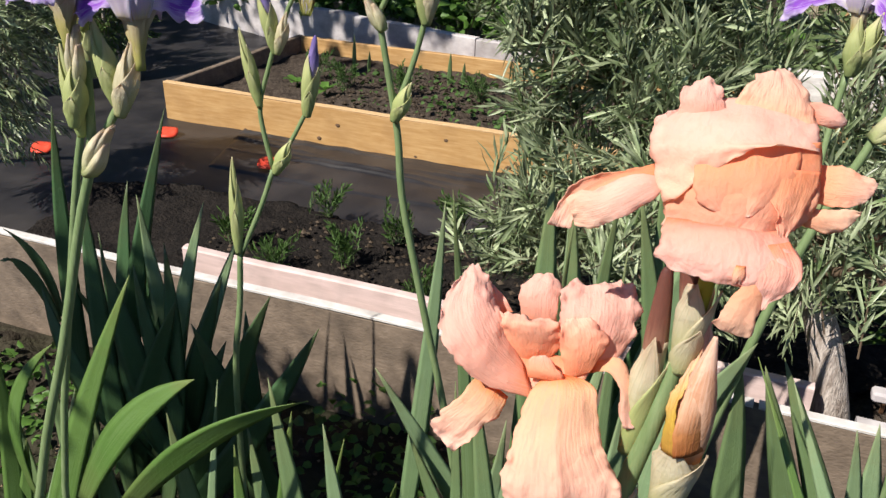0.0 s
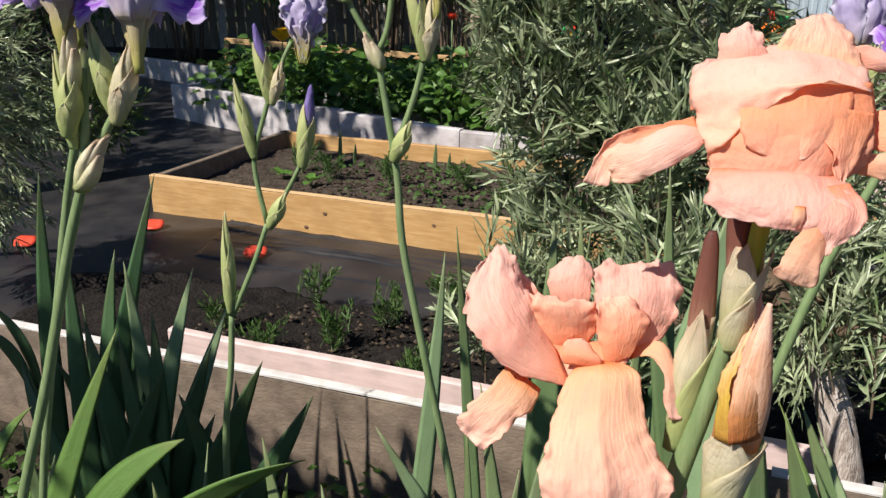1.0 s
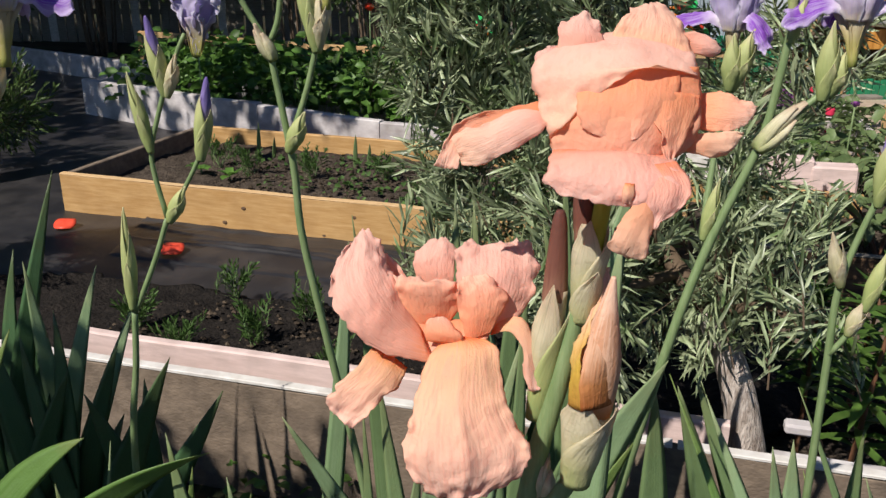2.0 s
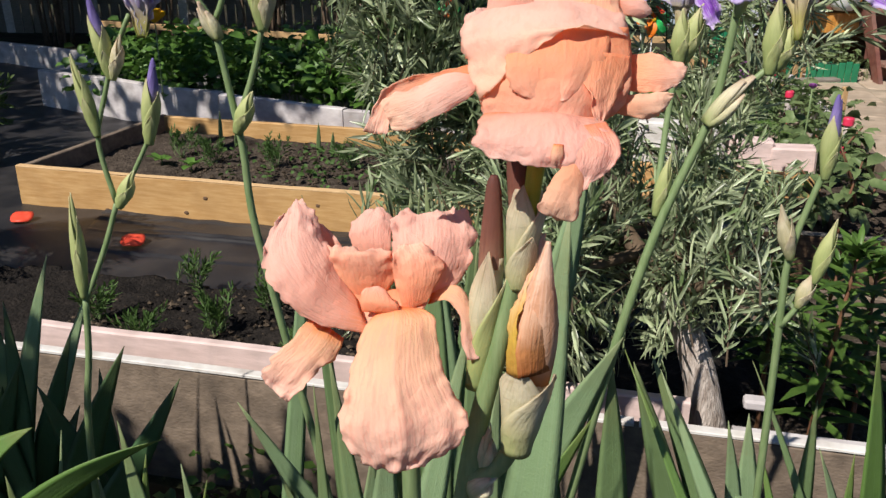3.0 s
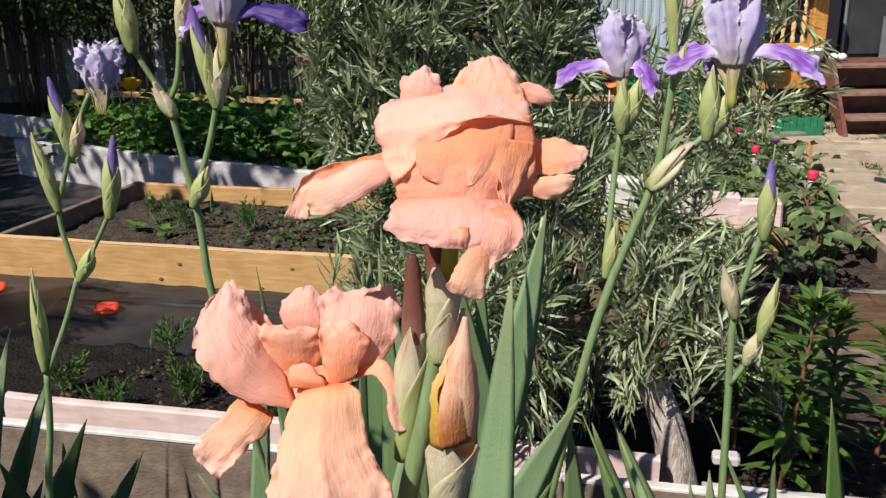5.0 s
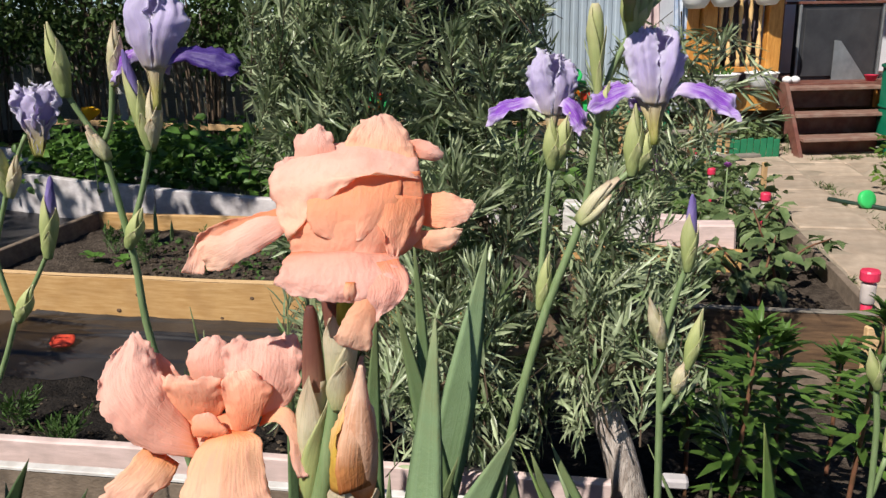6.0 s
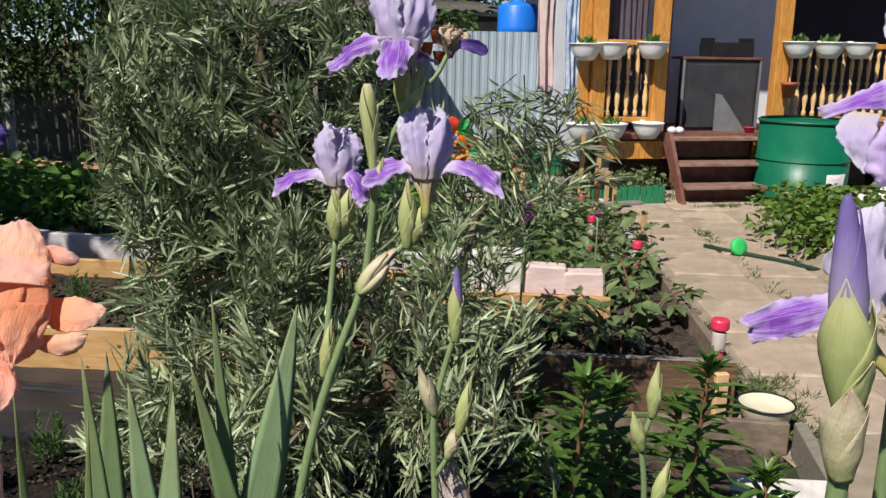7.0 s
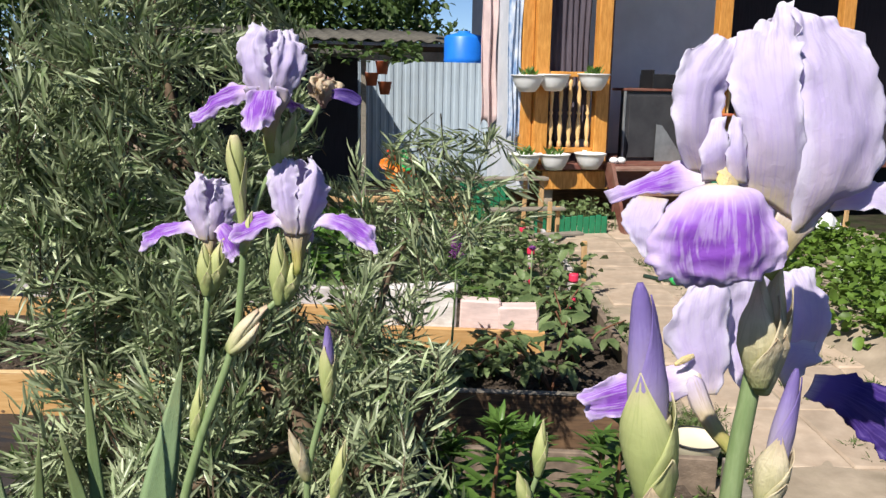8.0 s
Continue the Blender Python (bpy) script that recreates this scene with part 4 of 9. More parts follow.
for k, x in enumerate((4.05, 4.12)):
    sh = thing("white_ball", "white round plastic float on the deck edge", "float", (x, 7.46, FZ), "white floats")
    bm = bmesh.new()
    bmesh.ops.create_uvsphere(bm, u_segments=14, v_segments=10, radius=0.042)
    for v in bm.verts:
        v.co.z = v.co.z * 0.75 + 0.031
    part("float_body", bm, WHITEPLASTIC, sh, "", True)

# green barrel
barrel = thing("green_barrel", "green painted steel barrel with rolled hoops", "barrel", (5.06, 7.02, 0))
bm = bmesh.new()
lathe(bm, [(0.372, 0.0), (0.379, 0.008), (0.377, 0.03), (0.375, 0.70), (0.367, 0.69), (0.001, 0.69)], 48)
part("barrel_body", bm, GREENPAINT, barrel, "", True)
for name, z, r in (("hoop", 0.39, 0.007), ("rim", 0.712, 0.016), ("rim", 0.012, 0.012)):
    bm = bmesh.new()
    lathe(bm, [(0.371, z - r), (0.380, z - r * 0.8), (0.380 + r * 0.7, z - r * 0.3), (0.380 + r * 0.7, z + r * 0.3), (0.380, z + r * 0.8), (0.371, z + r)], 48, None, False)
    part(name, bm, GREENPAINT, barrel, "", True)
bm = bmesh.new()
lv = [[bm.verts.new((0.384 * math.cos(radians(a)), 0.384 * math.sin(radians(a)), z)) for z in (0.10, 0.30)] for a in range(-92, -58, 4)]
for a, b in zip(lv, lv[1:]):
    bm.faces.new((a[0], b[0], b[1], a[1]))
sticker = part("sticker", bm, WHITEPAINT, barrel, "pale worn sticker", True)
sticker.modifiers.new("thick", "SOLIDIFY").thickness = 0.002
sack = thing("white_sack", "crumpled white plastic sack lying by the barrel", "sack", (5.1, 5.95, 0))
bm = bmesh.new()
bmesh.ops.create_icosphere(bm, subdivisions=4, radius=1.0)
for v in bm.verts:
    k = 1 + 0.35 * noise.noise(v.co * 1.6 + Vector((3, 0, 0))) + 0.12 * noise.noise(v.co * 5)
    v.co = Vector((v.co.x * 0.19 * k, v.co.y * 0.15 * k, max(0.0, (v.co.z + 0.75) * 0.17 * k)))
part("sack_body", bm, WHITEPLASTIC, sack, "", True)

# strawberry bed edging right of the path
line = [Vector((3.36, 2.6, 0)), Vector((3.43, 3.0, 0)), Vector((3.88, 5.75, 0)), Vector((4.27, 6.42, 0)), Vector((4.9, 6.7, 0))]
bv = []
steps = 90
prof = ((-0.03, 0.0), (0.03, 0.025), (0.10, 0.085), (0.17, 0.125), (0.28, 0.135), (0.6, 0.10), (1.2, 0.05))
ctrl = curve_points([tuple(v) for v in line], steps)
for i, c in enumerate(ctrl):
    d = Vector(ctrl[min(steps - 1, i + 1)]) - Vector(ctrl[max(0, i - 1)])
    s = Vector((d.y, -d.x, 0)).normalized()
    for o, z in prof:
        p = Vector(c) + s * o
        n1 = noise.noise((p.x * 5, p.y * 5, 3))
        p += s * 0.03 * n1
        bv.append((p.x, p.y, z * (1 + 0.25 * noise.noise((p.x * 7, p.y * 7, 6))) + 0.008 * noise.noise((p.x * 22, p.y * 22, 1))))
m = len(prof)
bf = [(i * m + j, (i + 1) * m + j, (i + 1) * m + j + 1, i * m + j + 1) for i in range(steps - 1) for j in range(m - 1)]
tagged(mesh_part("sandy_bank", bv, [f[::-1] for f in bf], SAND, None, "crumbling sandy bank of the strawberry bed", True), "", "bank", "", "structure")

# ---- cloths, fence, shed and tank behind ----
def hanging(name, label, cat, x0, x1, y, z0, z1, mat, folds, depth=0.04):
    t = thing(name, label, cat, (0, 0, 0))
    v, f = [], []
    nx, nz = 40, 14
    for j in range(nz + 1):
        for i in range(nx + 1):
            a = i / nx
            q = j / nz
            v.append((x0 + (x1 - x0) * a + 0.03 * noise.noise((q * 3, a * 2, x0)), y + depth * math.sin(a * folds * 6.28 + q) * (1.0 - 0.5 * q) + 0.02 * noise.noise((a * 5, q * 4, 1)), z0 + (z1 - z0) * q + (0.05 * math.sin(a * 9) if j == 0 else 0)))
    f = [(j * (nx + 1) + i, j * (nx + 1) + i + 1, (j + 1) * (nx + 1) + i + 1, (j + 1) * (nx + 1) + i) for j in range(nz) for i in range(nx)]
    ob = mesh_part("cloth", v, f, mat, t, "", True)
    md = ob.modifiers.new("thick", "SOLIDIFY")
    md.thickness = 0.004
    return t


hanging("pink_sheet", "faded pink cloth hanging on a line", "cloth", 3.05, 3.20, 8.3, 0.85, 2.3, CLOTH, 2.0)
hanging("blue_curtain", "blue and white patterned curtain at the porch side", "curtain", 3.075, 3.20, 7.58, 0.75, 2.6, BLUECLOTH, 3.0, 0.02)
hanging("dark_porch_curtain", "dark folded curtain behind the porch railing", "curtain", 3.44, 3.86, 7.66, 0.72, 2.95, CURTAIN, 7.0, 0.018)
fence = thing("corrugated_fence", "pale blue grey corrugated steel fence", "fence")
for k in range(9):
    v, f = [], []
    x0 = 1.0 + k * 0.42
    for i in range(29):
        x = x0 + 0.42 * i / 28
        y = 11.0 + 0.006 * (1 if (i % 7) in (2, 3, 4) else -1) + 0.003 * k % 2
        v += [(x, y, 0.0), (x, y, 1.475)]
    f = [(2 * i, 2 * i + 2, 2 * i + 3, 2 * i + 1) for i in range(28)]
    ob = mesh_part("sheet", v, f, FENCESTEEL, fence)
    ob.modifiers.new("thick", "SOLIDIFY").thickness = 0.003
for z in (0.4, 1.2):
    bar("fence_rail", 0.9, 4.8, 11.03, 11.07, z, z + 0.05, GREYSTEEL, fence, "steel rail")
tank = thing("blue_tank", "bright blue plastic water tank above the fence", "water tank", (3.75, 11.6, 0))
bm = bmesh.new()
lathe(bm, [(0.25, 1.40), (0.262, 1.43), (0.262, 1.50), (0.268, 1.52), (0.262, 1.54), (0.262, 1.80), (0.24, 1.83), (0.08, 1.87), (0.08, 1.89), (0.001, 1.89)], 30)
part("tank_body", bm, BLUEPLASTIC, tank, "", True)
for dx in (-0.2, 0.2):
    bm = bmesh.new()
    box(bm, dx - 0.03, dx + 0.03, -0.03, 0.03, 0, 1.40, None, 0.003)
    part("leg", bm, GREYSTEEL, tank)
shed = thing("old_shed", "old shed with a wavy slate roof behind the fence", "shed")
bar("wall", -0.6, 3.9, 13.0, 13.1, 0, 1.65, CONCRETE, shed, "pale rendered wall")
bar("eaves_board", -0.8, 4.0, 12.80, 12.84, 1.72, 1.765, WHITEWASH, shed, "pale eaves board")
bar("rafter_plate", -0.6, 3.9, 13.0, 13.1, 1.652, 1.74, BROWNWOOD, shed, "dark wall plate")
bar("wall", -0.6, -0.5, 13.11, 16, 0, 1.72, GREYWOOD, shed, "grey board wall")
bar("wall", 3.8, 3.9, 13.11, 16, 0, 1.72, GREYWOOD, shed, "grey board wall")
v, f = [], []
for i in range(121):
    x = -0.9 + 5.0 * i / 120
    w = 0.02 * math.sin(i * 1.05)
    v += [(x, 12.75, 1.80 + w), (x, 16.0, 2.10 + w)]
f = [(2 * i, 2 * i + 2, 2 * i + 3, 2 * i + 1) for i in range(120)]
ob = mesh_part("roof", v, f, SLATE, shed, "wavy grey slate roof", True)
ob.modifiers.new("thick", "SOLIDIFY").thickness = 0.02
lean_to = thing("dark_lean_to", "dark open lean-to with posts beside the fence", "lean-to")
# Back wall is coloured near black for the shade under the lean-to.
bar("back_wall", -0.2, 2.2, 10.6, 10.66, 0, 1.50, DARKINSIDE, lean_to, "board wall, inside shade put into its colour")
bar("roof", -0.4, 2.2, 9.5, 10.8, 1.505, 1.56, SLATE, lean_to, "dark roof")
for x in (-0.3, 1.0, 2.09):
    bar("post", x, x + 0.05, 9.55, 9.6, 0, 1.503, GREYWOOD, lean_to, "grey post")
hangpots = [(2.18, 9.45, 1.19), (2.33, 9.5, 1.10), (2.295, 9.45, 1.31)]
for p in hangpots:
    hp = thing("hanging_pot", "small brown red pot hanging on a post", "flower pot", p, "hanging pots")
    bm = bmesh.new()
    lathe(bm, [(0.05, 0), (0.075, 0.13), (0.08, 0.135), (0.07, 0.135), (0.05, 0.02), (0.001, 0.02)], 16)
    part("pot_body", bm, TERRACOTTA, hp, "", True)
white_fence = thing("white_picket_fence", "old white painted board fence at the garden's end", "fence")
for k in range(64):
    bm = bmesh.new()
    box(bm, -0.045, 0.045, -0.01, 0.01, 0.0, 1.25 + 0.05 * math.sin(k * 1.7), None, 0.003)
    # Grey pickets hold the thicket's shade; each ninth is left white as sunlit.
    ob = part("picket", bm, WHITEPAINT if k % 9 == 1 else GREYWOOD, white_fence)
    ob.matrix_basis = pose(-7.0 + k * 0.105, 10.2 + 0.03 * math.sin(k), 0, 0, rng.uniform(-1.5, 1.5), 0)
bar("fence_rail", -7.0, -0.3, 10.225, 10.26, 0.9, 0.96, GREYWOOD, white_fence, "grey rail")
bar("fence_rail", -7.0, -0.3, 10.225, 10.26, 0.3, 0.36, GREYWOOD, white_fence, "grey rail")
# ---- plants: builders ----
def petal(parent, name, mat, frame_m, ctrl, cup=0.1, ruffle=0.06, freq=5.0, roll=0.0, side=None, nu=26, nv=15, seed=0, label="", tip=0.8, thick=0.0005, curl=0.0):
    """A petal along (right, up, away, width) control points in the flower's frame: cupped across, crinkled, ruffled and scalloped at the rim, rounded at the tip."""
    line = curve_points(ctrl, nu)
    verts, uvs, faces = [], [], []
    for i, c in enumerate(line):
        u = i / (nu - 1)
        p = Vector((c[0], c[2], c[1]))
        a, b = line[max(0, i - 1)], line[min(nu - 1, i + 1)]
        t = Vector((b[0] - a[0], b[2] - a[2], b[1] - a[1])).normalized()
        s = Vector(side) if side else t.cross(Vector((0, 1, 0)))
        s = (s - t * s.dot(t))
        s = s.normalized() if s.length > 1e-5 else Vector((1, 0, 0))
        if roll:
            s = Matrix.Rotation(radians(roll), 3, t) @ s
        n = s.cross(t)
        w = max(c[3], 0.1)
        if u > tip:
            w *= max(0.30, math.sqrt(max(0.0, 1 - ((u - tip) / (1 - tip)) ** 2.6)))
        for j in range(nv):
            v = 2 * j / (nv - 1) - 1
            sd = 1 if v > 0 else -1
            e = v * v
            wave = 2.1 * e * noise.noise((u * freq * 0.85, sd * 2.0 + seed, 1.5)) + 1.1 * e * e * noise.noise((u * freq * 2.3, sd * 2.0 + seed, 7.5)) + 1.8 * u ** 3 * noise.noise((v * freq * 0.42, seed, 4.0)) + 0.8 * u ** 4 * noise.noise((v * freq * 1.1, seed, 9.0))
            wr = 0.045 * noise.noise((u * 2.2 + seed, v * 1.6, seed * 0.7)) + 0.024 * (0.3 + u) * noise.noise((u * 2.5 + seed, v * 6.0, seed)) + 0.012 * noise.noise((u * 8 + seed, v * 8.0, seed))
            rim = 1 + 0.10 * noise.noise((u * 8, sd * 3.1, seed + 2.0)) * abs(v)
            q = p + s * (0.5 * w * v * rim) + n * (w * (cup * e + ruffle * wave * (0.35 + 0.9 * u) + wr + curl * v * u))
            q += t * (w * 0.10 * noise.noise((v * 4.5, seed * 2.1, 0.5)) * u ** 4)
            q -= t * (w * 0.08 * e * u ** 2)
            verts.append(tuple(frame_m @ q))
            uvs.append((0.5 + 0.5 * v, u))
    faces = [(i * nv + j, i * nv + j + 1, (i + 1) * nv + j + 1, (i + 1) * nv + j) for i in range(nu - 1) for j in range(nv - 1)]
    ob = mesh_part(name, verts, faces, mat, parent, label, True, uvs)
    md = ob.modifiers.new("thickness", "SOLIDIFY")
    md.thickness, md.offset = thick, 0
    return ob


def flower_frame(at, unit, yaw=0.0, pitch=-15.0, roll=0.0):
    return pose(*at, pitch, roll, yaw) @ Matrix.Diagonal((unit, unit, unit, 1))


def pod(parent, name, base, tip, radius, mat, label="", profile=((0.0, 0.55), (0.18, 0.85), (0.45, 1.0), (0.7, 0.75), (0.9, 0.34), (1.0, 0.06)), bow=0.0, n=16):
    """A bud or sheath: a swollen spindle from base to tip."""
    a, b = Vector(base), Vector(tip)
    s = Vector((1, 0, 0)) * bow
    pts = []
    for u, r in profile:
        p = a.lerp(b, u) + s * math.sin(math.pi * u)
        pts.append((p.x, p.y, p.z, r * radius))
    return tube(name, pts, mat, parent, label, 12, n, True, 0.85)


def sheath_leaf(parent, base, tip, width, mat, bow=0.0, label="", curl=0.35, lift=0.0):
    """A boat-shaped bract clasping a bud."""
    a, b = Vector(base), Vector(tip)
    verts, uvs = [], []
    nu, nv = 12, 9
    t = (b - a).normalized()
    s = t.cross(Vector((0, 1, 0))).normalized()
    n = s.cross(t)
    for i in range(nu):
        u = i / (nu - 1)
        w = width * (0.55 + 0.9 * u - 1.42 * u * u) if u < 0.98 else width * 0.03
        p = a.lerp(b, u) + s * bow * math.sin(math.pi * u) - n * lift * math.sin(math.pi * u)
        for j in range(nv):
            v = 2 * j / (nv - 1) - 1
            q = p + s * w * v * 0.9 + n * (width * curl * 1.6 * (v * v) + 0.06 * width * noise.noise((u * 5, v * 3, width * 100)))
            verts.append(tuple(q))
            uvs.append((0.5 + 0.5 * v, u))
    faces = [(i * nv + j, i * nv + j + 1, (i + 1) * nv + j + 1, (i + 1) * nv + j) for i in range(nu - 1) for j in range(nv - 1)]
    ob = mesh_part("bract", verts, faces, mat, parent, label, True, uvs)
    md = ob.modifiers.new("thickness", "SOLIDIFY")
    md.thickness = 0.0007
    return ob


def blade(parent, root, tip, width, bend=(0.0, 0.0, 0.0), face=0.0, mat=None, label=""):
    """A sword leaf: lens-shaped in section, broadest low down, drawn to a point, with a bend."""
    a, b, k = Vector(root), Vector(tip), Vector(bend)
    nu = 20
    verts, uvs, faces = [], [], []
    cross = [(-1, 0.0), (-0.55, 1.0), (0.0, 1.25), (0.55, 1.0), (1, 0.0), (0.55, -1.0), (0.0, -1.15), (-0.55, -1.0)]
    line = [a.lerp(b, i / (nu - 1)) + k * (4 * (i / (nu - 1)) * (1 - i / (nu - 1))) for i in range(nu)]
    for i, p in enumerate(line):
        u = i / (nu - 1)
        t = (line[min(nu - 1, i + 1)] - line[max(0, i - 1)]).normalized()
        s = Vector((math.cos(radians(face)), math.sin(radians(face)), 0))
        s = Matrix.Rotation(radians(14 * (u - 0.4)), 3, t) @ (s - t * s.dot(t)).normalized()
        n = s.cross(t)
        w = 0.5 * width * min(1.0, 0.62 + 1.1 * u) * (1 - max(0.0, (u - 0.35) / 0.65) ** 2.3)
        w = max(w, 0.0004)
        th = 0.0013 * (1 - 0.7 * u) + 0.0002
        for v, h in cross:
            fold = 0.10 * w * abs(v)
            verts.append(tuple(p + s * (w * v) + n * (h * th + fold)))
            uvs.append((0.5 + 0.5 * v, u))
    for i in range(nu - 1):
        for k2 in range(8):
            faces.append((i * 8 + k2, i * 8 + (k2 + 1) % 8, (i + 1) * 8 + (k2 + 1) % 8, (i + 1) * 8 + k2))
    faces.append(tuple(range(8))[::-1])
    faces.append(tuple((nu - 1) * 8 + k2 for k2 in range(8)))
    return mesh_part("leaf", verts, faces, mat or BLADE, parent, label, True, uvs)


def leaves_mesh(name, items, mat, parent=None, label="", wide=0.5, fold=0.15, droop=0.2, kind="stuff"):
    """Many leaves as one mesh. items: rows of base, direction, up, length, width as numpy arrays of shape (n, 3), (n, 3), (n, 3), (n,), (n,).
    Each leaf has a midrib fold and a droop; wide is where along the leaf it is broadest."""
    base, way, up, ln, wd = items
    way = way / np.linalg.norm(way, axis=1, keepdims=True)
    side = np.cross(way, up)
    side /= np.linalg.norm(side, axis=1, keepdims=True) + 1e-9
    nrm = np.cross(side, way)
    ln, wd = ln[:, None], wd[:, None]
    n = len(base)
    mid1 = base + way * ln * wide * 0.55 - nrm * ln * droop * 0.08
    mid2 = base + way * ln * (wide + 0.22) - nrm * ln * droop * 0.45
    tip = base + way * ln * 0.97 - nrm * ln * droop
    e1 = nrm * wd * fold
    rows = [base, mid1 - side * wd * 0.42 + e1, mid1, mid1 + side * wd * 0.42 + e1, mid2 - side * wd * 0.40 + e1, mid2, mid2 + side * wd * 0.40 + e1, tip]
    v = np.stack(rows, 1).reshape(-1, 3)
    one = [(0, 2, 1), (0, 3, 2), (1, 2, 5, 4), (2, 3, 6, 5), (4, 5, 7), (5, 6, 7)]
    tris, quads = np.array([f for f in one if len(f) == 3]), np.array([f for f in one if len(f) == 4])
    off = np.arange(n)[:, None, None] * 8
    tri_all, quad_all = (tris[None] + off).reshape(-1, 3), (quads[None] + off).reshape(-1, 4)
    me = bpy.data.meshes.new(name)
    loops = np.concatenate([tri_all.ravel(), quad_all.ravel()])
    me.vertices.add(len(v))
    me.vertices.foreach_set("co", v.astype(np.float32).ravel())
    me.loops.add(len(loops))
    me.loops.foreach_set("vertex_index", loops.astype(np.int32))
    counts = np.concatenate([np.full(len(tri_all), 3), np.full(len(quad_all), 4)])
    me.polygons.add(len(counts))
    me.polygons.foreach_set("loop_start", np.concatenate([[0], np.cumsum(counts)[:-1]]).astype(np.int32))
    me.materials.append(mat)
    me.update(calc_edges=True)
    me.shade_smooth()
    ob = new(name, me)
    if parent:
        ob.parent = parent
    return tagged(ob, label, "", "", kind)


def unit_rows(a):
    return a / (np.linalg.norm(a, axis=-1, keepdims=True) + 1e-9)


def shoots(rs, tips, roots, leaf_len, leaf_w, spacing, spread=0.8, length=(0.2, 0.4), arc=0.05, stray=0.25):
    """Leafy shoots that end at tips and grow away from roots: twig lines and leaf rows."""
    B, W, U, Ls, Ws, twigs = [], [], [], [], [], []
    for tip, root in zip(tips, roots):
        d = tip - root
        d = d / (np.linalg.norm(d) + 1e-9) + rs.normal(0, stray, 3)
        d /= np.linalg.norm(d)
        ln = rs.uniform(*length)
        start = tip - d * ln
        sag = rs.normal(0, arc, 3)
        n = max(6, int(ln / spacing))
        ts = np.linspace(0.12, 1.0, n)
        line = start + d * (ln * ts[:, None]) + sag * (4 * ts * (1 - ts))[:, None]
        ref = np.cross(d, rs.normal(0, 1, 3))
        ref /= np.linalg.norm(ref)
        other = np.cross(d, ref)
        an = np.arange(n) * 2.4 + rs.uniform(0, 6)
        rad = np.cos(an)[:, None] * ref + np.sin(an)[:, None] * other
        open_ = spread * (1.15 - 0.75 * ts)[:, None]
        way = d + rad * open_ * rs.uniform(0.7, 1.4, (n, 1)) + rs.normal(0, 0.12, (n, 3))
        B.append(line), W.append(way), U.append(rad + rs.normal(0, 0.35, (n, 3)) + np.array([0, 0, 0.3]))
        Ls.append(rs.uniform(*leaf_len, n) * (0.75 + 0.5 * np.sin(np.pi * np.clip(ts, 0, 0.92))))
        Ws.append(rs.uniform(*leaf_w, n))
        twigs.append((start, line[n // 2], line[-1]))
    return (np.concatenate(B), np.concatenate(W), np.concatenate(U), np.concatenate(Ls), np.concatenate(Ws)), twigs


def twig_mesh(name, twigs, mat, parent, r=0.002):
    verts, faces = [], []
    for line in twigs:
        i0 = len(verts)
        for k, p in enumerate(line):
            rr = r * (1 - 0.35 * k)
            for an in (0, 2.09, 4.19):
                verts.append((p[0] + rr * math.cos(an), p[1] + rr * math.sin(an), p[2] + 0.3 * rr * math.sin(an * 2)))
        for k in range(len(line) - 1):
            for q in range(3):
                faces.append((i0 + k * 3 + q, i0 + k * 3 + (q + 1) % 3, i0 + k * 3 + 3 + (q + 1) % 3, i0 + k * 3 + 3 + q))
    return tagged(mesh_part(name, verts, faces, mat, parent), "", "", "", "stuff")


def in_ellipsoid(rs, n, c, r, shell=0.0):
    d = unit_rows(rs.normal(0, 1, (n, 3)))
    return np.array(c) + d * np.array(r) * (rs.uniform(shell ** 3, 1, (n, 1)) ** (1 / 3))


